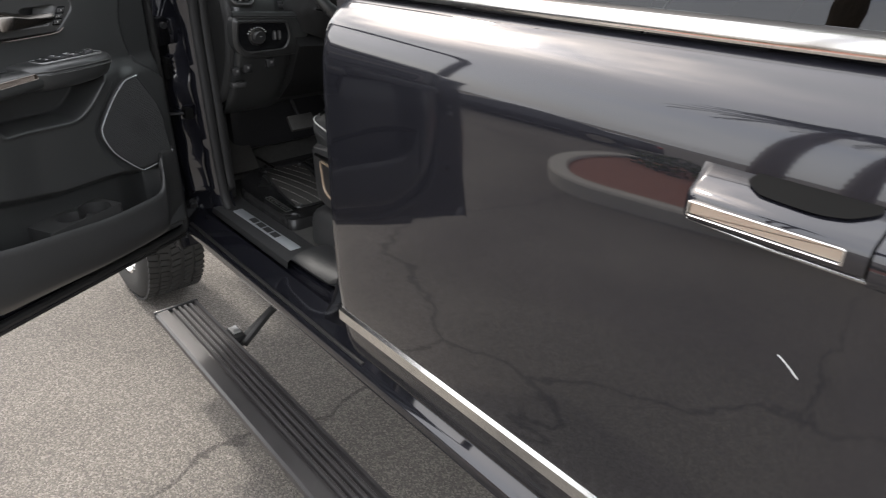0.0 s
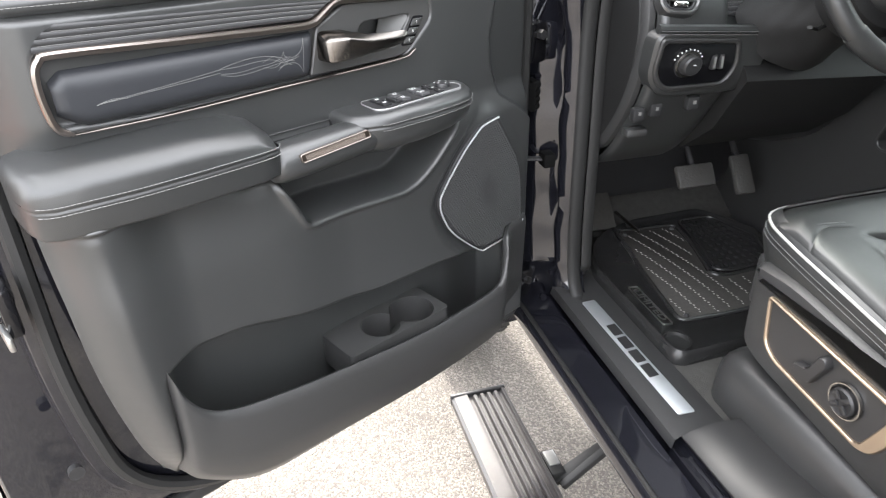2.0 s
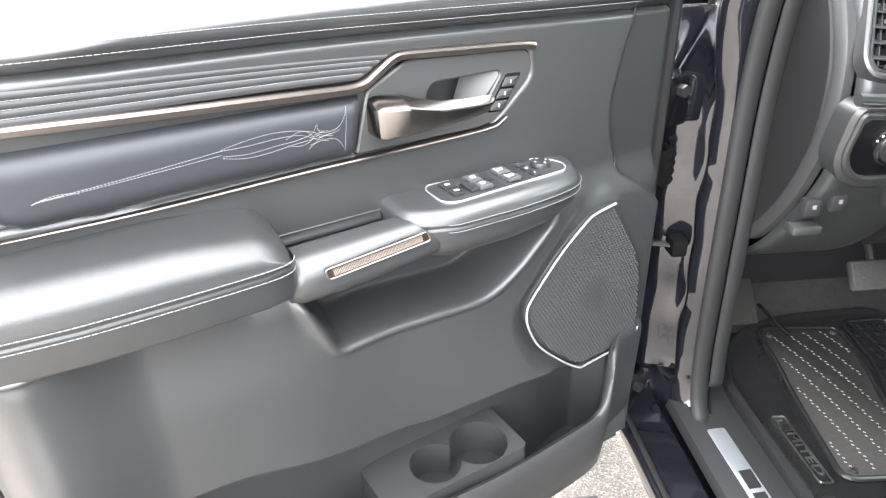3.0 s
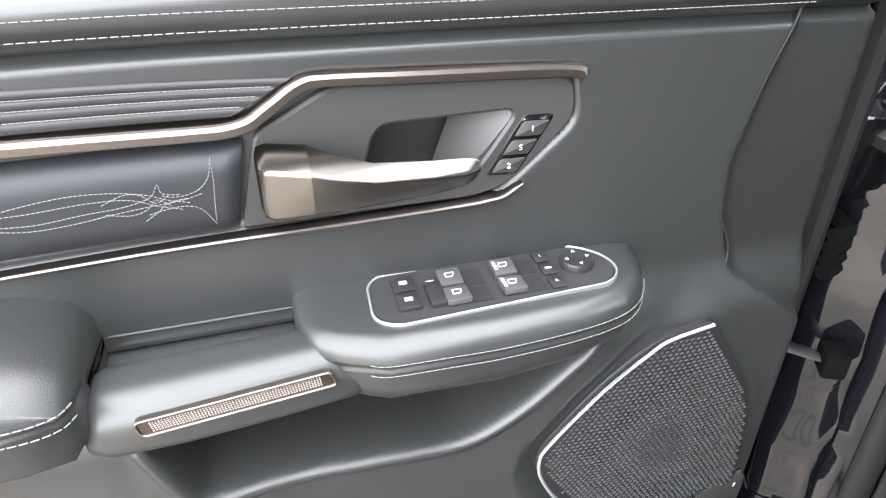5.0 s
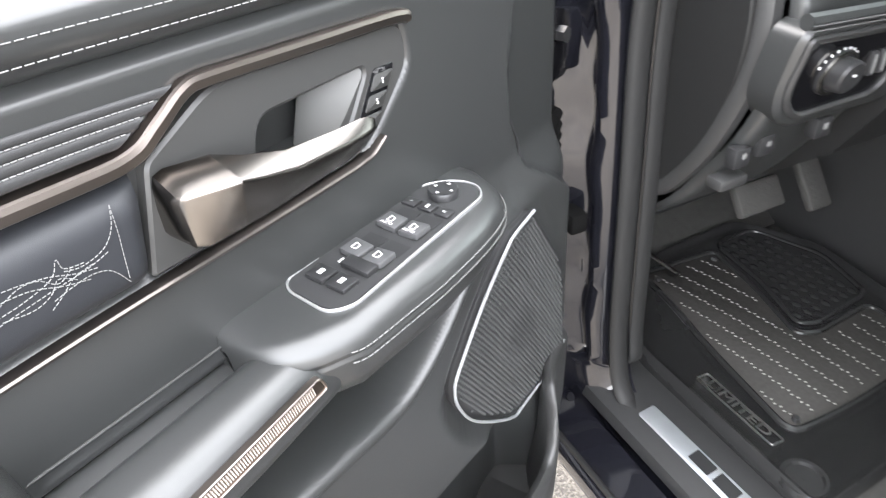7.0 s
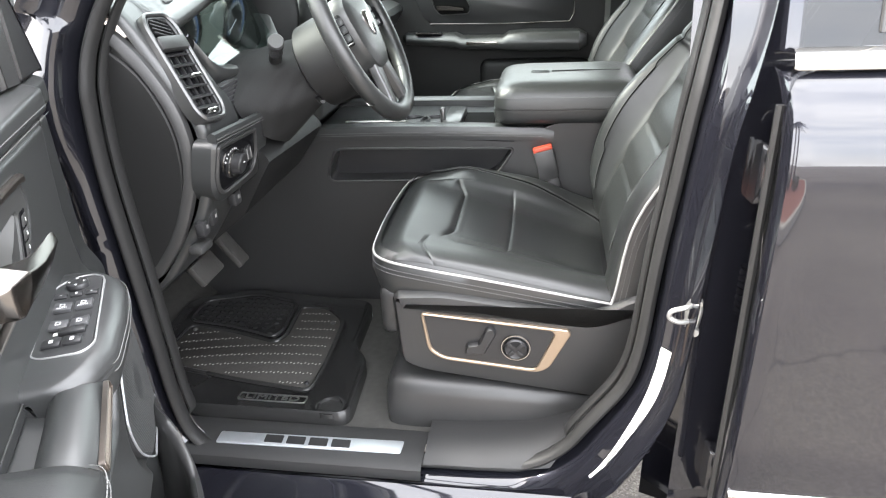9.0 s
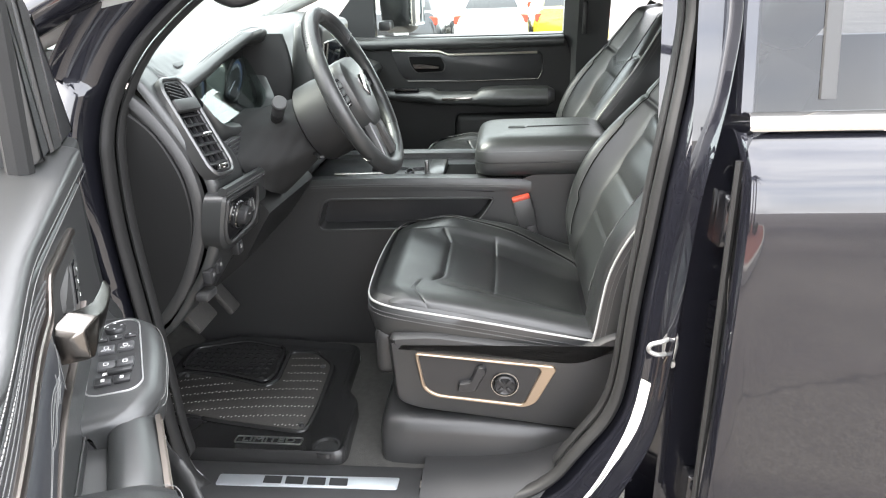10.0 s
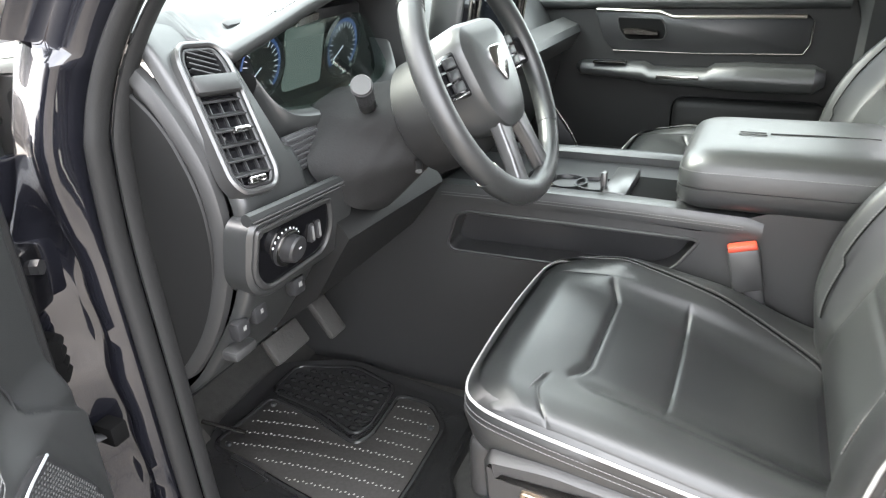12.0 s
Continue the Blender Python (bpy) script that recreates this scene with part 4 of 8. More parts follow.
def trim_panel(d):
    """The moulded inner trim, one soft surface with its grooves and recesses."""
    us, zs = np.linspace(0.10, 1.052, 290), np.linspace(0.70, 1.575, 330)
    U, Z = np.meshgrid(us, zs, indexing="ij")
    Z = Z + BELT(U) * step(Z, 1.36, 1.49)
    H = np.full(U.shape, 0.128)
    g = 1.500 + BELT(U)
    # padded top: rolls over towards the glass
    top = step(Z, 1.545, 1.575)
    H -= 0.075 * top ** 2
    H += 0.012 * step(Z, g + 0.004, g + 0.02)
    H -= 0.010 * np.exp(-((Z - g) / 0.0035) ** 2)
    # below the upper panel it swells, then the lower half stands proud
    rear = 0.03 * step(U, 0.78, 0.86)
    low = step(1.32 - Z + rear, 0, 0.06) * step(U, 0.25, 0.36)
    rest = step(1.40 - Z, 0, 0.10) * step(U, 0.72, 0.80)
    H += 0.022 * np.maximum(low, rest)
    ins = [(0.388, 1.487), (0.575, 1.497), (0.615, 1.476), (0.985, 1.49), (0.982, 1.41), (0.84, 1.398), (0.447, 1.395), (0.382, 1.452)]
    sd = inside(rounded([Vector(p) for p in ins], 0.012, 3), U, Z)
    H -= 0.010 * step(-sd, -0.003, 0.003)
    # recess for the pull lever
    rec = inside(rounded([Vector(p) for p in ((0.548, 1.412), (0.536, 1.466), (0.424, 1.468), (0.455, 1.412))], 0.012, 3), U, Z)
    H -= 0.045 * step(-rec, 0.0, 0.012)
    # deep pocket under the pull bar, its lip rising towards the speaker
    H += 0.020 * step(U, 0.60, 0.76) * step(1.31 - Z + rear, 0, 0.05)
    lip = [(0.752, 1.304), (0.742, 1.28), (0.694, 1.180), (0.475, 1.168), (0.425, 1.196), (0.350, 1.268), (0.335, 1.304)]
    sp = inside(rounded([Vector(p) for p in lip], [0.004, 0.02, 0.012, 0.03, 0.03, 0.03, 0.004], 5), U, Z)
    H -= 0.080 * step(-sp, -0.002, 0.017)
    H += 0.005 * np.exp(-((sp - 0.006) / 0.005) ** 2) * step(1.27 - Z, 0, 0.03)
    # step under the padded rest
    H -= 0.012 * step(1.288 - Z, -0.004, 0.004) * step(U, 0.70, 0.745) * step(Z, 1.15, 1.26)
    # wall of the lower bin
    binp = [(0.962, 1.055), (0.92, 1.062), (0.83, 1.058), (0.70, 1.022), (0.56, 0.995), (0.40, 0.99), (0.2, 0.965), (0.2, 0.72), (0.97, 0.72)]
    sb = inside(rounded([Vector(p) for p in binp], 0.03, 4), U, Z)
    H -= 0.05 * step(-sb, 0.0, 0.035)
    H += 0.040 * step(U, 0.885, 0.985) * step(1.335 - Z, 0, 0.05)
    # speaker pad
    spk = inside(rounded([Vector(p) for p in SPEAKER], 0.03, 4), U, Z)
    m = step(-spk, -0.03, 0.0)
    H = H * (1 - m) + 0.134 * m
    # edges fall away
    edge = inside(TRIM_EDGE, U, Z)
    H -= 0.06 * step(edge, -0.03 - 0.035 * step(U, 0.82, 0.95), 0.004) ** 2
    fe = np.interp(Z, [0.9, 1.21, 1.25, 1.276, 1.339, 1.397, 1.458, 1.506], [0.118, 0.125, 0.175, 0.213, 0.233, 0.238, 0.225, 0.208])
    H -= 0.010 * step(fe - U, -0.003, 0.014)
    # points just past the outline are drawn back onto it
    gu, gz = np.gradient(edge, us[1] - us[0], zs[1] - zs[0])
    gl = np.maximum(1e-6, np.hypot(gu, gz))
    out = np.clip(edge, 0, 0.006)
    U, Z = U - out * gu / gl, Z - out * gz / gl
    bm = bmesh.new()
    vs = [[bm.verts.new((U[i, j], H[i, j], Z[i, j])) for j in range(len(zs))] for i in range(len(us))]
    for i in range(len(us) - 1):
        for j in range(len(zs) - 1):
            if edge[i:i + 2, j:j + 2].min() < 0:
                bm.faces.new((vs[i][j], vs[i + 1][j], vs[i + 1][j + 1], vs[i][j + 1]))
    bmesh.ops.delete(bm, geom=[v for v in bm.verts if not v.link_faces], context="VERTS")
    part("front_seam", tube(smooth_path([(u, 0.1265, z) for u, z in ((0.258, 1.283), (0.225, 1.279), (0.216, 1.30), (0.234, 1.345), (0.239, 1.397), (0.226, 1.458), (0.209, 1.506), (0.208, 1.55))], 8), 0.0014, 6), HARD, d)
    trim = part("trim_panel", bm, SOFT, d, "moulded black door trim", flat_angle=80)
    trim.data.materials.append(GRAINED)
    for f in trim.data.polygons:
        c = f.center
        if c.x < np.interp(c.z, [0.9, 1.21, 1.25, 1.276, 1.339, 1.397, 1.458, 1.506], [0.118, 0.125, 0.175, 0.213, 0.233, 0.238, 0.225, 0.208]) - 0.001:
            f.material_index = 1


SPEAKER = [(0.292, 1.238), (0.345, 1.194), (0.409, 1.112), (0.374, 1.038), (0.287, 0.960), (0.166, 0.970), (0.151, 0.995), (0.162, 1.125), (0.238, 1.245)]
TRIM_EDGE = rounded([Vector(p) for p in ((0.105, 0.715), (0.60, 0.715), (0.84, 0.735), (0.935, 0.785), (0.995, 0.88), (1.028, 1.05), (1.040, 1.3), (1.04, 1.575), (0.105, 1.575))], [0.02, 0.05, 0.1, 0.1, 0.1, 0.1, 0.05, 0.005, 0.005], 6)


def lower_bin(d):
    """The long bin along the bottom with its rounded rim."""
    ks = [(0.14, 1.0, 0.14), (0.20, 1.0, 0.155), (0.232, 0.985, 0.175), (0.25, 0.935, 0.19), (0.275, 0.897, 0.198), (0.34, 0.892, 0.205), (0.48, 0.896, 0.21), (0.626, 0.912, 0.212), (0.75, 0.926, 0.212),
          (0.823, 0.937, 0.21), (0.875, 0.947, 0.207), (0.912, 0.966, 0.204), (0.938, 1.005, 0.203), (0.950, 1.05, 0.198), (0.958, 1.085, 0.180), (0.966, 1.10, 0.155), (0.975, 1.10, 0.12)]
    path = smooth_path(ks, 5)
    rows = []
    for p in path:
        u, r, v = p
        v += 0.010 * float(step(np.array(u), 0.3, 0.6))
        b = 0.716 + 0.016 * float(step(np.array(u), 0.3, 0.8)) + 0.11 * float(step(np.array(u), 0.80, 1.02)) ** 1.6
        rows.append([(u, 0.085, b), (u, 0.12, b + 0.003), (u, v - 0.03, b + 0.03), (u, v - 0.008, b + 0.3 * (r - b)), (u, v - 0.001, b + 0.55 * (r - b)), (u, v + 0.002, r - 0.02), (u, v, r - 0.007),
                     (u, v - 0.006, r), (u, v - 0.014, r - 0.004), (u, v - 0.018, r - 0.02), (u, v - 0.024, b + 0.5 * (r - b)), (u, v - 0.04, b + 0.05), (u, 0.06, b + 0.04)])
    part("storage_bin", grid(rows), PLASTIC, d, "long black moulded storage bin", flat_angle=70)
    # cup holder insert
    c1, r1, c2, r2 = Vector((0.490, 0.155)), 0.044, Vector((0.566, 0.155)), 0.038
    ring = lambda c, r: [c + Vector((math.cos(t), math.sin(t))) * r for t in [2 * math.pi * k / 48 for k in range(48)]]
    right = [p for p in ring(c2, r2) if (p - c1).length > r1]
    right = sorted(right, key=lambda p: math.atan2(p.y - c2.y, p.x - c2.x))
    left = [p for p in ring(c1, r1) if (p - c2).length > r2]
    left = sorted(left, key=lambda p: math.atan2(p.y - c1.y, p.x - c1.x) % (2 * math.pi))
    ol = rounded([Vector(p) for p in ((0.43, 0.10), (0.665, 0.10), (0.665, 0.20), (0.43, 0.20))], 0.012, 4)
    c = part("cup_holder", holed(ol, right + left, flat_z(0.855), 0.062, 0.0, 0.004), PLASTIC, d, "twin cup holder in the bin", flat_angle=35)
    part("cup_floor", plate(offset(ol, 0.004), flat_z(0.857), [(0, 0), (0, 0.003)]), RUBBER, c, "black rubber cup base")


def upper_trim(d):
    """Bezel, pleated strip, stitched inlay, pull lever and memory buttons."""
    put = side_y(0.118)
    # stitched leather inlay
    us, ts = np.linspace(0.632, 0.976, 90), np.linspace(0, 1, 26)
    rows = []
    for u in us:
        zt = np.interp(u, [0.62, 0.962, 0.976], [1.462, 1.4715, 1.462])
        zb = np.interp(u, [0.632, 0.945, 0.976], [1.398, 1.403, 1.424])
        e = min(1.0, (u - 0.632) / 0.008, (0.976 - u) / 0.012) ** 0.5
        rows.append([(u - 0.012 * t * (1 - (u - 0.632) / 0.344) ** 8, 0.119 + 0.0148 * (1 - abs(2 * t - 1) ** 5) * (0.55 + 0.45 * e), zb + t * (zt - zb)) for t in ts])
    inlay = part("leather_inlay", grid(rows), INLAY, d, "dark navy leather inlay with embroidery", flat_angle=80)
    bm = bmesh.new()
    y = 0.1340
    def swirl(pts, gap=0.0009):
        stitches([(a, y, b) for a, b in [(p.x, p.y) for p in smooth_path([(a, b, 0) for a, b in pts], 8)]], 0.0020, gap, 0.00036, bm)
    for line in (
        ((0.641, 1.458), (0.6446, 1.4455), (0.6528, 1.4368), (0.6665, 1.4341), (0.6778, 1.4375)),
        ((0.641, 1.458), (0.6419, 1.4416), (0.6437, 1.4267), (0.6455, 1.41)),
        ((0.6455, 1.41), (0.6528, 1.4224), (0.6628, 1.4266), (0.6755, 1.4259), (0.6883, 1.4235)),
        ((0.7801, 1.4402), (0.7574, 1.4436), (0.7301, 1.4455), (0.7051, 1.4435), (0.6846, 1.4386), (0.671, 1.4322), (0.6574, 1.4283)),
        ((0.7801, 1.4393), (0.7528, 1.4382), (0.721, 1.4389), (0.696, 1.4369), (0.6778, 1.4289), (0.6619, 1.4238)),
        ((0.7792, 1.4313), (0.7574, 1.4262), (0.7324, 1.4259), (0.7074, 1.4282), (0.6846, 1.4299), (0.6642, 1.4311), (0.6505, 1.4342)),
        ((0.7792, 1.4331), (0.7528, 1.4299), (0.7233, 1.4315), (0.7005, 1.4323), (0.6824, 1.4365), (0.6765, 1.4452), (0.6746, 1.4379), (0.6619, 1.4351)),
        ((0.7119, 1.4358), (0.6983, 1.4407), (0.6883, 1.4391), (0.6801, 1.4318), (0.671, 1.4365)),
        ((0.711, 1.4287), (0.696, 1.4255), (0.6855, 1.4283), (0.6792, 1.4343), (0.6701, 1.4277)),
        ((0.6883, 1.42), (0.6801, 1.4249), (0.6719, 1.4306), (0.6596, 1.4322)),
    ):
        swirl(line)
    for off in (0.0, 0.0042):
        swirl([(0.93, 1.4305 + off * 0.2), (0.86, 1.4325 + off * 0.5), (0.78, 1.4350 + off)])
    for k in range(3):
        swirl([(0.90 + 0.012 * k, 1.4305 + 0.001 * k), (0.915 + 0.01 * k, 1.4335 - 0.002 * k), (0.93, 1.4315)])
    part("embroidery", bm, THREAD, inlay, "pale embroidered scroll")
    # pleated strip: straight pleats cut off by the slanting band
    zt = lambda u: 1.4965 + 0.0597 * (u - 0.583)
    zb = lambda u: 1.4775 + 0.0358 * (u - 0.622)
    ur = lambda t: 0.624 - 0.042 * t
    ul = lambda t: 0.984 - 0.030 * t ** 2
    def pleat(t, q):
        u = ur(t) + (ul(t) - ur(t)) * q
        return u, zb(u) + t * (zt(u) - zb(u))
    rows = []
    for q in np.linspace(0, 1, 50):
        row = []
        for t in np.linspace(0, 1, 41):
            u, z = pleat(t, q)
            row.append((u, 0.1285 + 0.0016 * abs(math.sin(4 * math.pi * t)) ** 0.6, z))
        rows.append(row)
    strip = part("pleated_strip", grid(rows), PLEAT, d, "black pleated strip with pale stitching", flat_angle=50)
    for t in (0.25, 0.5, 0.75):
        a = [(u, 0.1296, z) for u, z in (pleat(t, q) for q in np.linspace(0.01, 0.985, 60))]
        part("stitch_line", stitches(a, 0.0030, 0.0006, 0.00042), THREAD, strip)
    # bezel: one bright band over the strip, round the rear end and along the bottom
    def band(name, line, w, material, h=0.016, label=""):
        ln = [Vector((p.x, p.y)) for p in smooth_path([(a, b, 0) for a, b in line], 5)]
        rows = []
        for i, p in enumerate(ln):
            t = (ln[min(i + 1, len(ln) - 1)] - ln[max(i - 1, 0)]).normalized()
            nrm = Vector((-t.y, t.x))
            ww = w * (1 if 1 < i < len(ln) - 2 else 0.55)
            rows.append([put(*(p + nrm * ww * k), hh) for k, hh in ((-0.5, 0), (-0.5, h - 0.0012), (-0.4, h), (0.1, h + 0.0006), (0.4, h - 0.0005), (0.5, h - 0.0022), (0.5, 0))])
        return part(name, grid(rows), material, d, label, flat_angle=22)
    band("bezel_band", [(0.381, 1.482), (0.388, 1.485), (0.42, 1.4875), (0.50, 1.491), (0.56, 1.494), (0.578, 1.4925), (0.60, 1.481), (0.62, 1.4725), (0.66, 1.472), (0.80, 1.479), (0.955, 1.488), (0.98, 1.484), (0.988, 1.465), (0.986, 1.43), (0.98, 1.41), (0.965, 1.4)], 0.0084, COPPER, label="bronze metal bezel")
    band("bezel_lower", [(0.423, 1.408), (0.437, 1.399), (0.45, 1.3968), (0.47, 1.3955), (0.56, 1.394), (0.70, 1.394), (0.85, 1.395), (0.965, 1.4)], 0.0042, LOWBEZEL, label="dark bronze lower bezel")
    # panel behind the lever
    ol = rounded([Vector(p) for p in ((0.387, 1.482), (0.558, 1.489), (0.612, 1.466), (0.63, 1.399), (0.438, 1.399), (0.382, 1.455))], [0.012, 0.015, 0.006, 0.004, 0.03, 0.02], 5)
    hole = rounded([Vector(p) for p in ((0.428, 1.464), (0.532, 1.463), (0.545, 1.42), (0.54, 1.418), (0.462, 1.418), (0.452, 1.43))], [0.01, 0.012, 0.006, 0.004, 0.004, 0.01], 5)
    part("lever_surround", ring_plate(ol, hole, put, 0, 0.010, 0.002), SATINPANEL, d, "satin grey lever surround")
    ol2 = rounded([Vector(p) for p in ((0.44, 1.466), (0.536, 1.466), (0.55, 1.412), (0.46, 1.412))], 0.008, 3)
    part("lever_recess", plate(ol2, side_y(0.085), [(0, 0), (0.001, 0.002)]), SOFT, d)
    ol3 = [Vector(p) for p in ((0.424, 1.466), (0.466, 1.466), (0.486, 1.414), (0.450, 1.414))]
    part("recess_ramp", plate(ol3, lambda a, b, h: Vector((a, 0.127 - 0.85 * max(0.0, a - 0.43 - 0.4 * (1.464 - b)) + h, b)), [(0, 0), (0.0005, 0.001)]), SATIN_DARK, d)
    # lever: a bright block, then a tapering grip
    rings = []
    for u, z0, z1, v0, v1 in ((0.614, 1.424, 1.456, 0.125, 0.148), (0.612, 1.420, 1.461, 0.125, 0.157), (0.606, 1.4185, 1.463, 0.126, 0.162), (0.580, 1.4190, 1.4625, 0.134, 0.1682)):
        k = (0.614 - u) / 0.034
        ring = rounded([Vector(p) for p in ((v0, z0), (v1 - 0.007 * k, z0 + 0.001), (v1 - 0.006 * (1 - k), z1 - 0.009), (v0 + 0.006, z1))], [0.002, 0.003, 0.003, 0.002], 3)
        rings.append([Vector((u, p.x, p.y)) for p in ring])
    lever = part("pull_lever", loft(rings), LEVERBLOCK, d, "satin chrome pull lever", flat_angle=35)
    rings = []
    for u, z0, z1, v0, v1 in ((0.580, 1.4190, 1.4625, 0.134, 0.1682), (0.565, 1.4205, 1.459, 0.145, 0.171), (0.54, 1.423, 1.454, 0.153, 0.173), (0.50, 1.426, 1.452, 0.157, 0.174), (0.478, 1.429, 1.4515, 0.158, 0.173), (0.471, 1.432, 1.451, 0.160, 0.171), (0.468, 1.437, 1.449, 0.162, 0.168)):
        ring = rounded([Vector(p) for p in ((v0, z0), (v1 - 0.007, z0 + 0.001), (v1, z1 - 0.009), (v0 + 0.006, z1))], [0.002, 0.003, 0.0025, 0.002], 3)
        rings.append([Vector((u, p.x, p.y)) for p in ring])
    part("grip", loft(rings), LEVER, lever, flat_angle=35)
    # memory buttons
    frame_ol = rounded([Vector(p) for p in ((0.424, 1.460), (0.399, 1.459), (0.427, 1.414), (0.452, 1.416))], 0.005, 4)
    fr = part("button_frame", plate(frame_ol, side_y(0.127), [(0, 0), (0, 0.0012), (0.0005, 0.0016)]), GLOSS, d)
    for k, ch in enumerate(("1", "S", "2")):
        f0, f1 = k / 3 + 0.02, (k + 1) / 3 - 0.02
        l0, r0 = Vector((0.424, 1.458)), Vector((0.402, 1.457))
        l1, r1 = Vector((0.449, 1.417)), Vector((0.428, 1.416))
        bo = rounded([l0.lerp(l1, f0), r0.lerp(r1, f0), r0.lerp(r1, f1), l0.lerp(l1, f1)], 0.003, 3)
        bt = part("memory_button", plate(bo, side_y(0.1295), [(0.0007, 0), (0.0007, 0.001), (0.0016, 0.0016)]), SATINPANEL, fr)
        c = (l0.lerp(l1, (f0 + f1) / 2) + r0.lerp(r1, (f0 + f1) / 2)) / 2
        words("numeral", ch, 0.0062, Matrix.Translation((c.x, 0.1314, c.y)) @ pose(0, 0, 0, 90, 0, 180), WHITE, bt)
    # seams on the padded top
    for off in (0.0, 0.011):
        pts = [(u, 0.1408, 1.513 + off + BELT(u)) for u in np.linspace(0.21, 1.03, 30)]
        part("top_seam", stitches(pts, 0.0045, 0.0013, 0.00042), THREAD, d, "pale stitching")


INLAY = surf("navy_leather", (0.020, 0.0215, 0.025), 0.5, grain=1000, bump=0.2, cells=True)
LOWBEZEL = surf("dull_bronze", (0.17, 0.152, 0.14), 0.38, 1.0)
SATINPANEL = surf("satin_grey_panel", (0.045, 0.045, 0.044), 0.36, grain=1200, bump=0.05)
PLEAT = surf("pleated_leather", (0.034, 0.034, 0.035), 0.42, grain=700, bump=0.15, cells=True)
LEVERBLOCK = surf("bright_satin_chrome", (0.21, 0.195, 0.18), 0.24, 1.0, var=0.05)
SATIN_DARK = surf("grey_ramp", (0.085, 0.085, 0.082), 0.42)


def armrest(d):
    # padded rest behind the pull
    rings = []
    for u, zt, v, k in ((0.741, 1.318, 0.186, 0.4), (0.743, 1.340, 0.210, 0.8), (0.752, 1.354, 0.222, 1), (0.78, 1.367, 0.228, 1), (0.86, 1.376, 0.2295, 1), (0.94, 1.378, 0.228, 1), (0.995, 1.378, 0.222, 1),
                        (1.036, 1.376, 0.216, 1), (1.054, 1.372, 0.204, 1), (1.062, 1.358, 0.182, 0.9), (1.064, 1.345, 0.150, 0.7)):
        zb = 1.331 - 0.044 * k
        ring = rounded([Vector(p) for p in ((0.11, zb), (v - 0.020, zb), (v - 0.003, zb + 0.004), (v, 1.326), (v - 0.0012, 1.329), (v, 1.332), (v - 0.002, zt - 0.022), (v - 0.022, zt - 0.007), (0.14, zt), (0.11, zt + 0.002))],
                       [0.001, 0.01, 0.004, 0.001, 0.0008, 0.001, 0.008, 0.014, 0.02, 0.001], 4)
        rings.append([Vector((u, p.x, p.y)) for p in ring])
    a = part("armrest_pad", loft(rings), LEATHER, d, "padded black leather armrest with pale stitching", flat_angle=70)
    for off in (-0.0055, 0.0055):
        pts = [(u, v + 0.0008, 1.329 + off) for u, v in [(p.x, p.y) for p in smooth_path([(0.7435, 0.2105, 0), (0.752, 0.222, 0), (0.78, 0.228, 0), (0.86, 0.2295, 0), (0.94, 0.228, 0), (0.995, 0.222, 0), (1.036, 0.216, 0), (1.054, 0.204, 0)], 6)]]
        part("seam", stitches(pts, 0.005, 0.0012, 0.0006), THREAD, a, "pale stitching")
    # pull bar, a trough left open behind it
    rings = []
    for u, zt, zb, v0, v1 in ((0.752, 1.308, 1.276, 0.170, 0.200), (0.748, 1.318, 1.268, 0.160, 0.209), (0.735, 1.322, 1.266, 0.156, 0.213), (0.69, 1.323, 1.267, 0.155, 0.2135), (0.64, 1.323, 1.268, 0.153, 0.210), (0.59, 1.322, 1.269, 0.150, 0.205),
                              (0.568, 1.319, 1.270, 0.149, 0.203), (0.560, 1.314, 1.272, 0.149, 0.199), (0.556, 1.306, 1.276, 0.150, 0.192)):
        ring = rounded([Vector(p) for p in ((v0, zb + 0.004), (v1 - 0.014, zb), (v1 - 0.001, zb + 0.016), (v1 - 0.003, zt - 0.016), (v1 - 0.018, zt - 0.002), (v0 + 0.012, zt), (v0, zt - 0.010))], [0.006, 0.010, 0.008, 0.010, 0.014, 0.010, 0.004], 4)
        rings.append([Vector((u, p.x, p.y)) for p in ring])
    b = part("pull_bar", loft(rings), SOFT, d, "black pull bar with a mesh inlay", flat_angle=70)
    tilt = lambda p, c, h: Vector((p, 0.2045 + 0.062 * (p - 0.575) - 0.10 * (c - 1.305) + h, c + 0.1 * h))
    ol = rounded([Vector(p) for p in ((0.712, 1.2955), (0.715, 1.3095), (0.585, 1.3145), (0.581, 1.301))], 0.005, 5)
    fr = part("inlay_frame", ring_plate(ol, offset(ol, 0.0018), tilt, -0.004, 0.0016, 0.0006), COPPER, b, "bronze inlay frame")
    part("mesh_inlay", plate(offset(ol, 0.0015), tilt, [(0, -0.004), (0, 0.0002)]), COPPERDARK, fr, "fine metal mesh inlay")
    bm = bmesh.new()
    for i in range(60):
        for j in range(5):
            t, q = (i + 0.5) / 60, (j + 0.5) / 5
            lo, hi = Vector((0.704, 1.2985)).lerp(Vector((0.592, 1.3035)), t), Vector((0.706, 1.3068)).lerp(Vector((0.593, 1.3118)), t)
            c = lo.lerp(hi, q)
            base = [bm.verts.new(tilt(c.x + dx * 0.0008, c.y + dz * 0.0007, 0.0002)) for dx, dz in ((-1, -1), (1, -1), (1, 1), (-1, 1))]
            top = bm.verts.new(tilt(c.x, c.y, 0.0011))
            for k in range(4):
                bm.faces.new((base[k], base[(k + 1) % 4], top))
    tagged(part("mesh_points", bm, MESH, fr, smooth=False), kind="stuff")
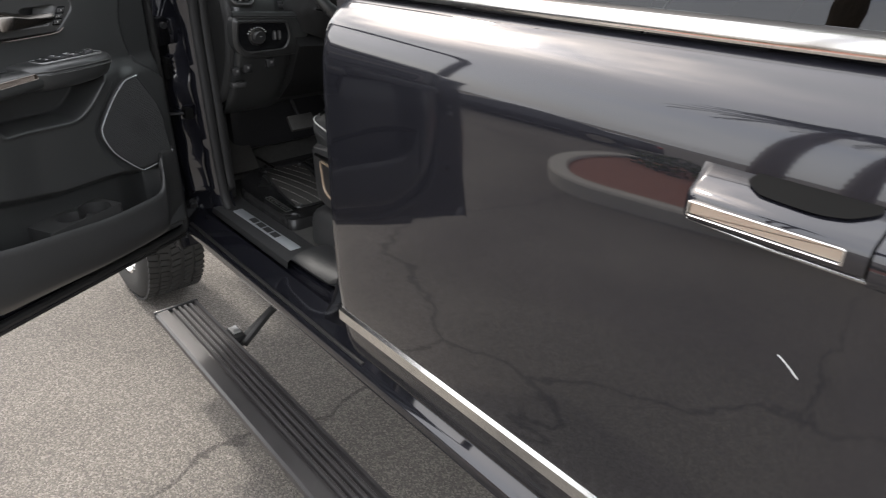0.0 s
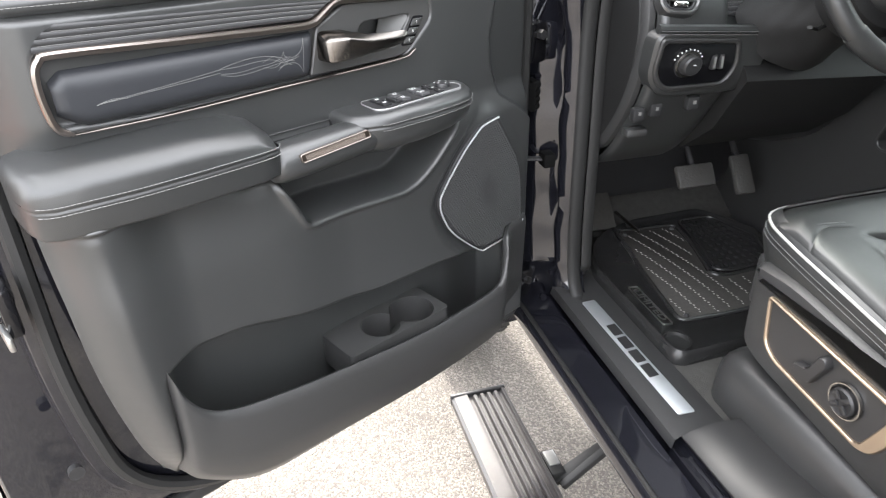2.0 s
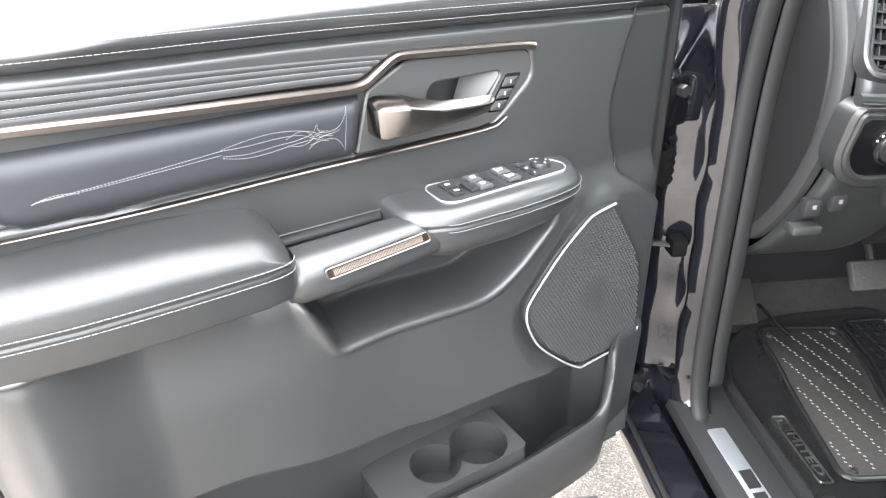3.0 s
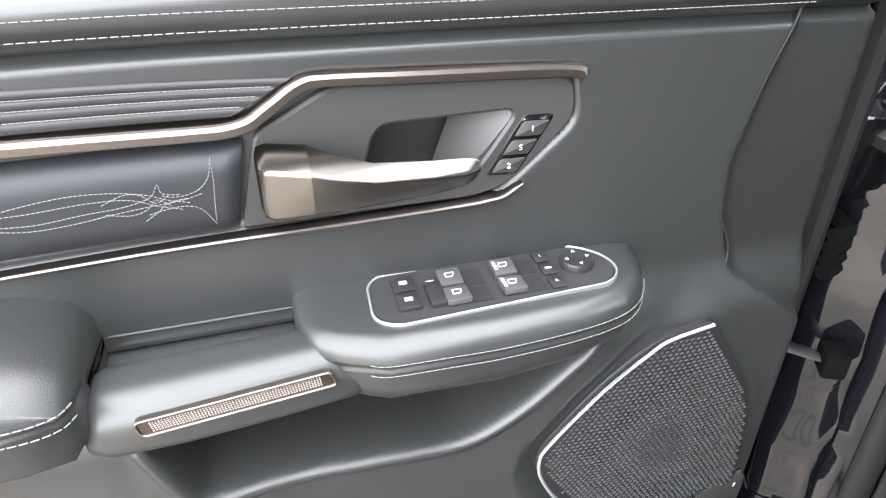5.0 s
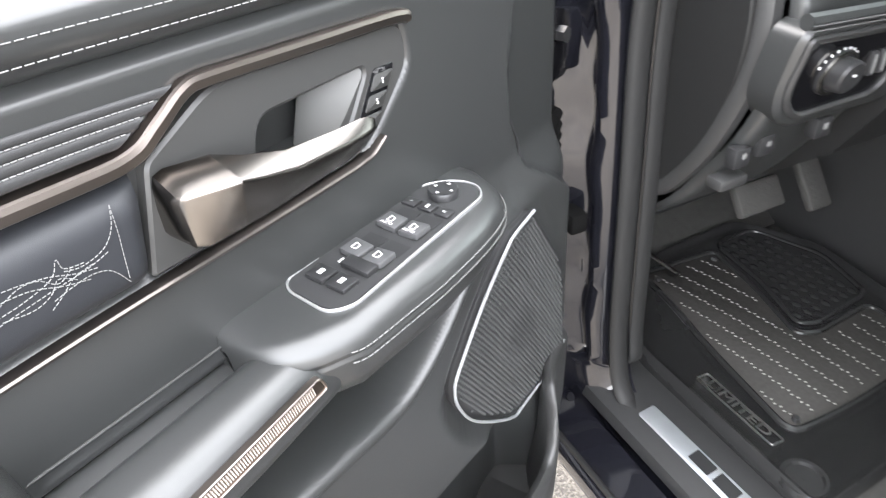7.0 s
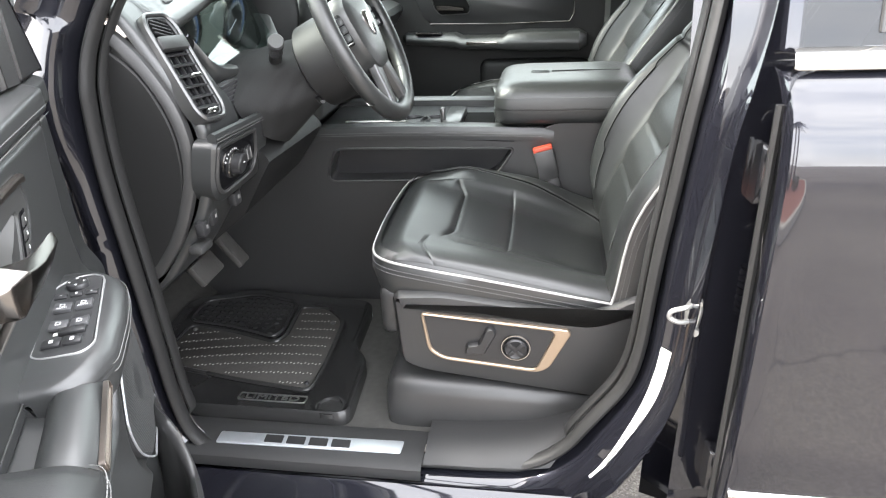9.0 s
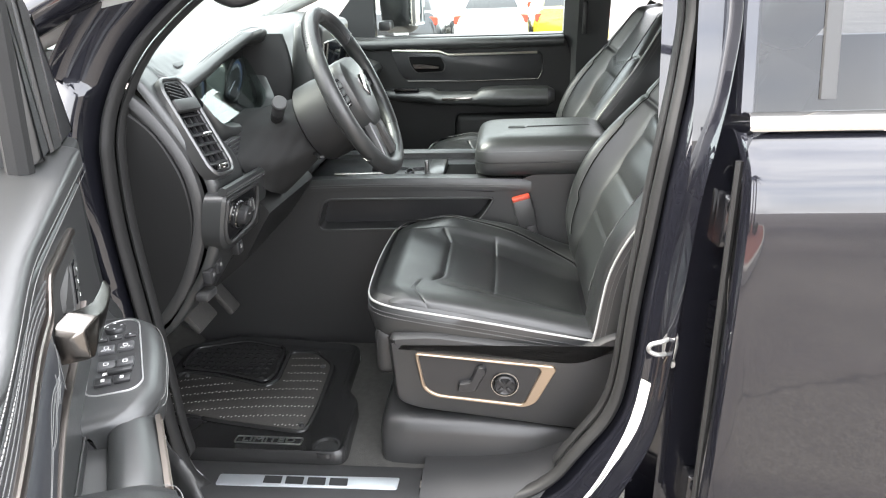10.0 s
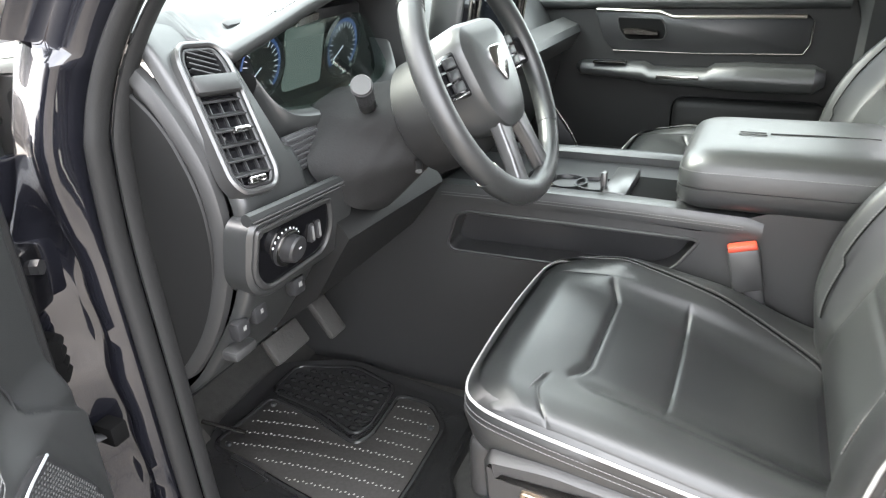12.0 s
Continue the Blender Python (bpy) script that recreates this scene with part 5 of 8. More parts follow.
    rows = [[(u, 0.10, 1.306), (u, 0.125, 1.302), (u, 0.15, 1.296), (u, 0.175, 1.290)] for u in (0.565, 0.60, 0.66, 0.72, 0.75)]
    part("trough_floor", grid(rows), SOFT, d)
    part("trough_lip", tube([(0.57, 0.1300, 1.318), (0.75, 0.1300, 1.318)], 0.0011, 6), SATINPANEL, d)
    # switch pod, standing over the bar's front end
    rings = []
    for u, v1, zt, zb in ((0.606, 0.138, 1.318, 1.300), (0.605, 0.160, 1.3255, 1.288), (0.600, 0.178, 1.3295, 1.278), (0.590, 0.190, 1.331, 1.270), (0.575, 0.199, 1.331, 1.266), (0.560, 0.205, 1.331, 1.263), (0.545, 0.211, 1.331, 1.262), (0.46, 0.214, 1.331, 1.262), (0.40, 0.210, 1.330, 1.265),
                          (0.36, 0.201, 1.329, 1.270), (0.337, 0.184, 1.328, 1.278), (0.322, 0.158, 1.325, 1.290), (0.317, 0.128, 1.320, 1.30)):
        ring = rounded([Vector(p) for p in ((0.09, zb), (v1 - 0.020, zb), (v1 - 0.003, zb + 0.020), (v1 + 0.001, zt - 0.024), (v1 - 0.0005, zt - 0.0205), (v1 + 0.001, zt - 0.017), (v1 - 0.002, zt - 0.008), (v1 - 0.013, zt - 0.001), (0.10, zt + 0.001), (0.09, zt))],
                       [0.001, 0.014, 0.014, 0.001, 0.0008, 0.001, 0.006, 0.008, 0.02, 0.001], 4)
        rings.append([Vector((u, p.x, p.y)) for p in ring])
    pod = part("switch_pod", loft(rings), SOFT, d, "black switch pod with pale stitching", flat_angle=60)
    for off in (-0.0048, 0.0048):
        pts = [(p.x, p.y + 0.0012, 1.3098 + off) for p in smooth_path([(0.558, 0.206, 0), (0.545, 0.211, 0), (0.50, 0.213, 0), (0.46, 0.214, 0), (0.40, 0.210, 0), (0.36, 0.201, 0), (0.337, 0.184, 0), (0.324, 0.162, 0)], 6)]
        part("seam", stitches(pts, 0.0045, 0.0010, 0.0005), THREAD, pod, "pale stitching")
    # switch panel, lying on the pod
    top = lambda a, c, h: Vector((a, c, 1.3310 + h))
    ol = rounded([Vector(p) for p in ((0.549, 0.138), (0.540, 0.1265), (0.376, 0.1245), (0.354, 0.146), (0.350, 0.168), (0.364, 0.184), (0.535, 0.1915), (0.551, 0.180))], [0.012, 0.01, 0.014, 0.014, 0.014, 0.014, 0.012, 0.012], 5)
    br = part("switch_bezel", ring_plate(ol, offset(ol, 0.0019), top, -0.006, 0.0016, 0.0006), BEZEL, pod, "bright switch bezel")
    panel = part("switch_panel", plate(offset(ol, 0.003), top, [(0, -0.006), (0, 0.0006)]), PANELGREY, pod, "gloss black switch panel")

    def button(u, v, w, l, h=0.004, m=HARD, tiltx=0.0, name="switch"):
        return part(name, box((w, l, h), (0, 0, 0), 0.0012, Matrix.Translation((u, v, 1.3313 + h / 2)) @ pose(0, 0, 0, tiltx, 0, 0)), m, panel)
    for v in (0.146, 0.167):
        b = button(0.5215, v, 0.017, 0.019, 0.004, name="lock_switch")
        part("symbol", box((0.006, 0.004, 0.0004), (0.5215, v, 1.3356), 0), WHITE, b)
    lk = button(0.500, 0.164, 0.013, 0.028, 0.005, name="window_lock")
    part("symbol", box((0.006, 0.006, 0.0004), (0.5, 0.147, 1.3318), 0), WHITE, lk)
    for u, v in ((0.485, 0.148), (0.485, 0.170), (0.441, 0.146), (0.441, 0.169)):
        b = button(u, v, 0.0185, 0.0195, 0.0055, WINSW, 6 if v > 0.16 else -4, "window_switch")
        z = 1.3375
        part("symbol", ring_plate(rounded([Vector(p) for p in ((u - 0.004, v - 0.003), (u + 0.004, v - 0.003), (u + 0.004, v + 0.003), (u - 0.002, v + 0.003))], 0.001, 2), rounded([Vector(p) for p in ((u - 0.003, v - 0.002), (u + 0.003, v - 0.002), (u + 0.003, v + 0.002), (u - 0.0015, v + 0.002))], 0.0007, 2), flat_z(z), 0, 0.0003, 0.0001), WHITE, b)
        if u < 0.46:
            words("caption", "AUTO", 0.0042, Matrix.Translation((u + 0.007, v, z + 0.0002)) @ pose(0, 0, 0, 0, 0, 90), WHITE, b, 0.0001)
        part("rocker_well", box((0.016, 0.0195, 0.001), (u - 0.0178, v, 1.3316), 0), HARD, panel)
    for k, ch in enumerate(("L", "", "R")):
        b = button(0.4065, 0.138 + 0.0175 * k, 0.012, 0.0145, 0.003, name="mirror_switch")
        if ch:
            words("caption", ch, 0.004, Matrix.Translation((0.4065, 0.138 + 0.0175 * k, 1.3345)) @ pose(0, 0, 0, 0, 0, 180), WHITE, b, 0.0001)
        else:
            part("symbol", box((0.005, 0.002, 0.0003), (0.4065, 0.1555, 1.3345), 0), WHITE, b)
    bm = bmesh.new()
    rows = [[(0.3815 + r * math.cos(a), 0.1535 + r * math.sin(a), 1.3308 + z) for a in [2 * math.pi * k / 28 for k in range(28)]] for r, z in ((0.0135, 0), (0.0135, 0.006), (0.0125, 0.0075), (0.006, 0.0066), (0.0005, 0.0066))]
    j = part("mirror_joystick", grid(rows, bm, close_v=True), HARD, panel)
    for k in range(4):
        a = k * math.pi / 2
        c = Vector((0.3815 + 0.0085 * math.cos(a), 0.1535 + 0.0085 * math.sin(a), 1.3386))
        b = bmesh.new()
        b.faces.new([b.verts.new(c + Vector((0.0022 * math.cos(a + q), 0.0022 * math.sin(a + q), 0.0))) for q in (0, 2.1, 4.2)])
        part("arrow", b, WHITE, j, smooth=False)


BEZEL = surf("satin_bezel", (0.46, 0.46, 0.46), 0.45, 0.7)
COPPERDARK = surf("mesh_ground", (0.16, 0.13, 0.11), 0.4, 1.0)
PANELGREY = surf("switch_panel_black", (0.035, 0.035, 0.036), 0.35)
WINSW = surf("switch_grey", (0.07, 0.07, 0.072), 0.35)
GRILLE = surf("grille_black", (0.035, 0.036, 0.036), 0.6)
MESH = surf("metal_mesh", (0.27, 0.235, 0.21), 0.4, 1.0)


def speaker(d):
    ol = rounded([Vector(p) for p in SPEAKER], [0.025, 0.05, 0.03, 0.03, 0.03, 0.015, 0.02, 0.04, 0.01], 6)
    put = side_y(0.133)
    g = part("speaker_grille", plate(ol, put, [(0, 0), (0, 0.006), (0.004, 0.009), (0.012, 0.011)], dome=0.004), HARD, d, "perforated black speaker grille")
    # rows of raised mesh
    inner = offset(ol, 0.006)
    bm = bmesh.new()
    P = [(p.x, p.y) for p in inner]
    row = 0
    z = 0.955
    pts = []
    while z < 1.245:
        u = 0.145 + (0.0030 if row % 2 else 0.0)
        while u < 0.41:
            pts.append((u, z))
            u += 0.0060
        z += 0.0046
        row += 1
    A = np.array(pts)
    sd = inside(P, A[:, 0], A[:, 1])
    cx, cz = sum(p[0] for p in P) / len(P), sum(p[1] for p in P) / len(P)
    for (u, z), s in zip(pts, sd):
        if s < -0.002:
            h = 0.1445 + 0.0035 * min(1.0, -s / 0.05)
            e = 0.0027
            o = [bm.verts.new((u + e * math.cos(k * math.pi / 3), h - 0.0006, z + 0.8 * e * math.sin(k * math.pi / 3))) for k in range(6)]
            i = [bm.verts.new((u + 0.5 * e * math.cos(k * math.pi / 3), h + 0.0003, z + 0.4 * e * math.sin(k * math.pi / 3))) for k in range(6)]
            for k in range(6):
                bm.faces.new((o[k], o[(k + 1) % 6], i[(k + 1) % 6], i[k]))
            bm.faces.new(i)
    part("mesh_rows", bm, GRILLE, g, smooth=False)
    line = smooth_path([(0.153, 0.143, 0.992), (0.160, 0.143, 0.977), (0.175, 0.144, 0.970), (0.265, 0.146, 0.963), (0.288, 0.147, 0.966), (0.330, 0.148, 0.999), (0.374, 0.148, 1.043), (0.397, 0.148, 1.085), (0.402, 0.148, 1.113), (0.393, 0.148, 1.135), (0.345, 0.148, 1.192), (0.302, 0.147, 1.228), (0.282, 0.146, 1.238), (0.240, 0.144, 1.244)], 5)
    part("bright_edge", tube(line, 0.0018, 6), ALU, g, "bright edge strip")


door = thing("front_door", "open dark blue front door with black leather inner trim", "car door", at=DOOR)
door_shell(door)
SHELL = set(door.children_recursive)
trim_panel(door)
lower_bin(door)
upper_trim(door)
speaker(door)


def bow(ob):
    """The trim swells towards its foot and bows out at its rear end."""
    me = ob.data
    co = np.empty(len(me.vertices) * 3)
    me.vertices.foreach_get("co", co)
    co = co.reshape(-1, 3)
    m = np.array(ob.matrix_basis)
    co = co @ m[:3, :3].T + m[:3, 3]
    u, v, z = co[:, 0].copy(), co[:, 1].copy(), co[:, 2].copy()
    co[:, 1] = v + 0.018 * step(1.30 + 0.03 * step(u, 0.78, 0.86) - z, 0, 0.06) + 0.026 * step(u, 0.62, 1.0) * step(z, 1.34, 1.42)
    co[:, 2] = z - 0.008 * step(1.50 - z, 0, 0.05) * step(z, 1.31, 1.37)
    co[:, 0] = u + 0.016 * step(u, 0.75, 1.0)
    me.vertices.foreach_set("co", co.ravel())
    ob.matrix_basis = Matrix()


for piece in door.children_recursive:
    if piece not in SHELL:
        bow(piece)
armrest(door)

# ---- seats ----


def seat(name, label):
    """A front seat built about the middle of its cushion: y 0 is its middle."""
    s = thing(name, label, "car seat", "front seats")
    # cushion top: bolsters, front roll and cross panels
    xs, ys = np.linspace(0.345, 0.90, 290), np.linspace(-0.258, 0.258, 170)
    X, Y = np.meshgrid(xs, ys, indexing="ij")
    ay = np.abs(Y)
    edge = 1.118 - 0.085 * np.clip((X - 0.36) / 0.5, 0, 1) ** 1.15
    rim = np.clip((0.258 - ay) / 0.05, 0, 1)
    H = edge + (0.026 + 0.034 * step(Y, 0.10, 0.20) * step(X, 0.40, 0.52) * step(0.85 - X, 0, 0.2)) * np.sqrt(1 - (1 - rim) ** 2) * step(X, 0.345, 0.42)
    H -= (0.016 * step(X, 0.50, 0.68) + 0.030 * step(X, 0.6, 0.86)) * step(0.225 - ay, 0, 0.14)
    H += 0.008 * np.exp(-((X - 0.44) / 0.07) ** 2) * step(0.2 - ay, 0, 0.15)
    # sewn creases: behind the front roll, between the two inserts, along the bolsters
    mid = step(0.160 - Y, 0, 0.02) * step(Y, -0.165, -0.12)
    roll = X - 0.512 + 0.020 * step(np.abs(Y), 0.10, 0.165)
    H -= mid * (0.009 * np.exp(-np.abs(roll) / 0.0045) + 0.006 * step(roll, -0.012, 0.02))
    H -= mid * 0.006 * np.exp(-np.abs(X - 0.628 - 0.006 * np.cos(Y / 0.16)) / 0.004)
    H -= 0.004 * np.exp(-np.abs(Y - 0.162) / 0.005) * step(X, 0.38, 0.42) * step(0.54 - X, 0, 0.03)
    H -= 0.005 * np.exp(-((Y + 0.158) / 0.012) ** 2) * step(X, 0.48, 0.55)
    cross = X - 0.455 + 0.10 * np.clip(ay - 0.20, 0, 1) - 0.3 * np.clip(0.20 - ay, 0, 1)
    H -= 0.003 * np.exp(-np.abs(cross) / 0.003) * step(ay, 0.155, 0.175) * (Y < 0)
    H -= 0.012 * step(0.375 - X, 0, 0.03) ** 2
    H -= 0.02 * step(X, 0.85, 0.90)
    nose = lambda b: 0.345 + 0.05 * (max(0.0, abs(b) - 0.18) / 0.078) ** 2
    part("cushion", field(xs, ys, H, lambda a, b, h: Vector((nose(b) + (a - 0.345) * (0.90 - nose(b)) / 0.555, b, h))), LEATHER, s, "black leather cushion with sewn panels", flat_angle=80)
    over = lambda x, y: 0.0025 + float(H[int(np.argmin(abs(xs - x))), int(np.argmin(abs(ys - y)))])
    part("cross_seam", stitches([(0.451 - 0.1 * max(0, k) * 0.05 + 0.3 * max(0, -k) * 0.05, -0.20 - k * 0.05, over(0.451, -0.20 - k * 0.05)) for k in (-0.6, -0.3, 0, 0.3, 0.6, 0.85, 1)], 0.004, 0.002, 0.0009), DARKTHREAD, s)

    def edge_z(x):
        t = min(1, max(0, (x - 0.36) / 0.5))
        return 1.112 - 0.085 * t ** 1.15
    skirt = smooth_path([(0.90, -0.255, 0), (0.80, -0.262, 0), (0.6, -0.265, 0), (0.46, -0.264, 0), (0.385, -0.252, 0), (0.352, -0.21, 0), (0.342, -0.1, 0), (0.34, 0, 0), (0.342, 0.1, 0), (0.352, 0.21, 0), (0.385, 0.252, 0), (0.46, 0.264, 0), (0.6, 0.265, 0), (0.80, 0.262, 0), (0.90, 0.255, 0)], 6)
    c = Vector((0.62, 0, 0))
    rows = []
    for p in skirt:
        o = (p - c).normalized() * 0.006
        z = edge_z(p.x)
        rows.append([(p.x - o.x * 3, p.y - o.y * 3, z + 0.018), (p.x, p.y, z + 0.004), (p.x + o.x, p.y + o.y, z - 0.03), (p.x - o.x, p.y - o.y, z - 0.075), (p.x - 6 * o.x, p.y - 6 * o.y, z - 0.09)])
    sk = part("cushion_side", grid(rows), LEATHER, s, "black leather cushion side")
    part("piping", tube([(p.x, p.y * 1.004, edge_z(p.x) + 0.003) for p in skirt], 0.0026, 8), PIPING, s, "pale leather piping")
    for off in (0.012, 0.022):
        part("seam", stitches([(p.x + (p - c).normalized().x * 0.004, p.y + (p - c).normalized().y * 0.0045, edge_z(p.x) - off) for p in skirt], 0.0045, 0.002, 0.0009), DARKTHREAD, sk)
    for off in (0.0, 0.011):
        pts = smooth_path([(0.405, 0.252 - off, 0), (0.43, 0.232 - off, 0), (0.50, 0.212 - off, 0), (0.62, 0.195 - off, 0), (0.76, 0.18 - off, 0), (0.83, 0.165 - off, 0), (0.86, 0.15 - off, 0)], 10)
        part("bolster_seam", stitches([(p.x, p.y, over(p.x, p.y)) for p in pts], 0.004, 0.0016, 0.0009), DARKTHREAD, s)
    # black line beside the seam paints the shade in the bolster crease
    part("bolster_crease", tube([(p.x, p.y + 0.0055, over(p.x, p.y + 0.0055) - 0.001) for p in pts], 0.0017, 8), DEEPBLACK, s)
    # backrest in its own leaning frame: a across, b up the back
    L = Matrix.Translation((0.88, 0, 0.985)) @ Matrix.Rotation(radians(26), 4, "Y")

    RIM_B = np.linspace(0, 0.7, 60)
    RIM = np.interp(RIM_B, [0, 0.071, 0.143, 0.219, 0.301, 0.45, 0.7], [0.04, 0.058, 0.088, 0.104, 0.096, 0.072, 0.04])
    RIM = np.convolve(np.pad(RIM, 5, "edge"), np.ones(11) / 11, "valid")

    def rim_of(b):
        b = np.asarray(b, float)
        return np.interp(b, RIM_B, RIM)
    bs, as_ = np.linspace(0.0, 0.70, 140), np.linspace(-0.262, 0.262, 120)
    B, A = np.meshgrid(bs, as_, indexing="ij")
    aa = np.abs(A)
    half = 0.262 - 0.05 * step(B, 0.45, 0.7)
    r = aa / half
    mid = 0.078 + 0.010 * np.exp(-((B - 0.24) / 0.12) ** 2) - 0.022 * step(B, 0.4, 0.65) - 0.03 * step(0.12 - B, 0, 0.12)
    bol = np.interp(bs, [0, 0.046, 0.122, 0.215, 0.28, 0.34, 0.42, 0.492, 0.6, 0.7], [0.05, 0.065, 0.128, 0.154, 0.16, 0.156, 0.134, 0.108, 0.09, 0.075])
    soft = np.hanning(29) / np.hanning(29).sum()
    bol = np.convolve(np.pad(bol, 14, "edge"), soft, "valid")[:, None] + 0 * B
    bol = np.where(A < 0, np.minimum(bol, rim_of(B) + 0.016), bol)
    Hb = mid + (bol - mid) * step(aa, 0.145, 0.195)
    rim = rim_of(B)
    Hb = rim + (Hb - rim) * np.sqrt(np.clip(1 - np.clip((r - 0.78) / 0.22, 0, 1) ** 2, 0, 1))
    Hb -= 0.007 * np.exp(-np.abs(aa - 0.138) / 0.005) * step(B, 0.06, 0.12)
    for bc in (0.20, 0.31, 0.42):
        Hb += (-0.007 * np.exp(-np.abs(B - bc) / 0.006) + 0.005 * np.exp(-((B - bc - 0.05) / 0.03) ** 2)) * step(0.138 - aa, 0, 0.012)
    yoke = B - 0.46 - 0.22 * aa
    Hb -= 0.009 * np.exp(-np.abs(yoke) / 0.004)
    Hb -= 0.05 * step(B, 0.64, 0.70) ** 2 + 0.03 * step(0.05 - B, 0, 0.05)
    part("backrest", field(bs, as_, Hb, lambda b, a, h: L @ Vector((-h, a * (1 - 0.19 * float(step(np.array(b), 0.45, 0.7))), b))), LEATHER, s, "black leather backrest", flat_angle=80)
    rows = []
    for b in np.linspace(0.0, 0.70, 20):
        w = 0.262 * (1 - 0.19 * float(step(np.array(b), 0.45, 0.7)))
        f = float(rim_of(b)) - 0.003
        rows.append([L @ Vector(p) for p in ((-f, -w, b), (-f + 0.03, -w - 0.006, b), (0.04, -w - 0.004, b), (0.085, -w + 0.03, b), (0.1, 0, b), (0.085, w - 0.03, b), (0.04, w + 0.004, b), (-f + 0.03, w + 0.006, b), (-f, w, b))])
    bs_ = part("back_shell", grid(rows), SOFT, s, "black seat back shell")
    for sg in (-1, 1):
        pts = []
        for b in np.linspace(0.02, 0.66, 24):
            w = 0.262 * (1 - 0.19 * float(step(np.array(b), 0.45, 0.7)))
            f = float(rim_of(b)) + 0.001
            pts.append(L @ Vector((-f, sg * (w + 0.002), b)))
        part("piping", tube(pts, 0.0028, 8), PIPING, bs_, "pale leather piping")
        for off in (0.012, 0.022):
            part("seam", stitches([p + (L.to_3x3() @ Vector((off, sg * 0.004, 0))) for p in pts], 0.0045, 0.002, 0.0009), DARKTHREAD, bs_)
        pts = [L @ Vector((-float(np.interp(b, bs, Hb[:, int(np.argmin(abs(as_ - sg * (0.172 + 0.02 * b))))])) - 0.003, sg * (0.172 + 0.02 * b) * (1 - 0.19 * float(step(np.array(b), 0.45, 0.7))), b)) for b in np.linspace(0.10, 0.64, 40)]
        part("bolster_seam", stitches(pts, 0.004, 0.0018, 0.0008), DARKTHREAD, bs_)
        # crease shade drawn as a thin black tube along the seam
        part("bolster_crease", tube([p + Vector((0.002, -sg * 0.004, 0.0)) for p in pts], 0.0013, 6), DEEPBLACK, bs_)
    # headrest
    rings = []
    for b, w, t0, t1 in ((0.72, 0.06, 0.0, 0.05), (0.74, 0.10, -0.03, 0.07), (0.80, 0.125, -0.05, 0.075), (0.87, 0.12, -0.045, 0.065), (0.91, 0.09, -0.02, 0.05), (0.92, 0.05, 0.0, 0.03)):
        ring = rounded([Vector(p) for p in ((t0, -w), (t1, -w), (t1, w), (t0, w))], 0.04, 4)
        rings.append([L @ Vector((p.x, p.y, b)) for p in ring])
    part("headrest", loft(rings), LEATHER, s, "black leather headrest")
    # side covers
    for sg in (-1, 1):
        put = (lambda a, b, h: Vector((a, -0.262 - h, b))) if sg < 0 else (lambda a, b, h: Vector((a, 0.262 + h, b)))
        ol = rounded([Vector(p) for p in ((0.40, 1.045), (0.41, 0.875), (0.46, 0.855), (0.90, 0.80), (0.955, 0.90), (0.945, 1.06), (0.89, 1.06), (0.82, 1.015), (0.70, 1.028), (0.5, 1.052))], [0.02, 0.03, 0.03, 0.05, 0.05, 0.03, 0.03, 0.05, 0.05, 0.03], 5)
        sc = part("side_cover", plate(ol, put, [(0, -0.05), (0, 0.008), (0.008, 0.018), (0.03, 0.022)]), PLASTIC, s, "black seat side cover")
        if sg > 0:
            continue
        co = rounded([Vector(p) for p in ((0.461, 1.011), (0.474, 0.918), (0.503, 0.898), (0.702, 0.876), (0.728, 0.888), (0.771, 0.975), (0.764, 0.984))], [0.01, 0.02, 0.025, 0.025, 0.02, 0.008, 0.008], 5)
        ci = rounded([Vector(p) for p in ((0.468, 1.0055), (0.481, 0.922), (0.507, 0.9045), (0.694, 0.8845), (0.704, 0.891), (0.738, 0.972), (0.732, 0.980))], [0.006, 0.015, 0.02, 0.015, 0.012, 0.006, 0.006], 5)
        fr = part("control_bezel", ring_plate(co, ci, put, 0.018, 0.030, 0.002), BRONZE, sc, "bronze control bezel")
        part("control_panel", plate(ci, put, [(0, 0.012), (0, 0.0245)]), HARD, sc)
        rings = []
        lev = rounded([Vector(p) for p in ((0.553, 0.918), (0.596, 0.921), (0.600, 0.933), (0.620, 0.972), (0.612, 0.985), (0.598, 0.982), (0.583, 0.945), (0.556, 0.94))], 0.006, 3)
        part("seat_lever", plate(lev, put, [(0, 0.02), (0, 0.034), (0.003, 0.038)]), HARD, sc, "black seat adjuster")
        bm = bmesh.new()
        rows = [[put(0.659 + r * math.cos(a), 0.937 + r * math.sin(a), h) for a in [2 * math.pi * k / 32 for k in range(32)]] for r, h in ((0.030, 0.022), (0.030, 0.028), (0.026, 0.030), (0.0255, 0.024), (0.024, 0.024), (0.024, 0.036), (0.021, 0.039), (0.018, 0.037), (0.001, 0.036))]
        kn = part("lumbar_knob", grid(rows, bm, close_v=True), HARD, sc, "round lumbar knob")
        part("knob_ring", grid([[put(0.659 + r * math.cos(a), 0.937 + r * math.sin(a), h) for a in [2 * math.pi * k / 32 for k in range(32)]] for r, h in ((0.031, 0.026), (0.0305, 0.0315), (0.0285, 0.0315), (0.028, 0.026))], close_v=True), SATIN, kn)
        for k in range(4):
            a = math.pi / 4 + k * math.pi / 2
            part("knob_grip", box((0.009, 0.004, 0.016), (0, 0, 0), 0.002, Matrix.Translation(put(0.659 + 0.013 * math.cos(a), 0.937 + 0.013 * math.sin(a), 0.0385)) @ pose(0, 0, 0, 0, -math.degrees(a) + 90, 0)), HARD, kn)
    # runner cover and frame
    rows = []
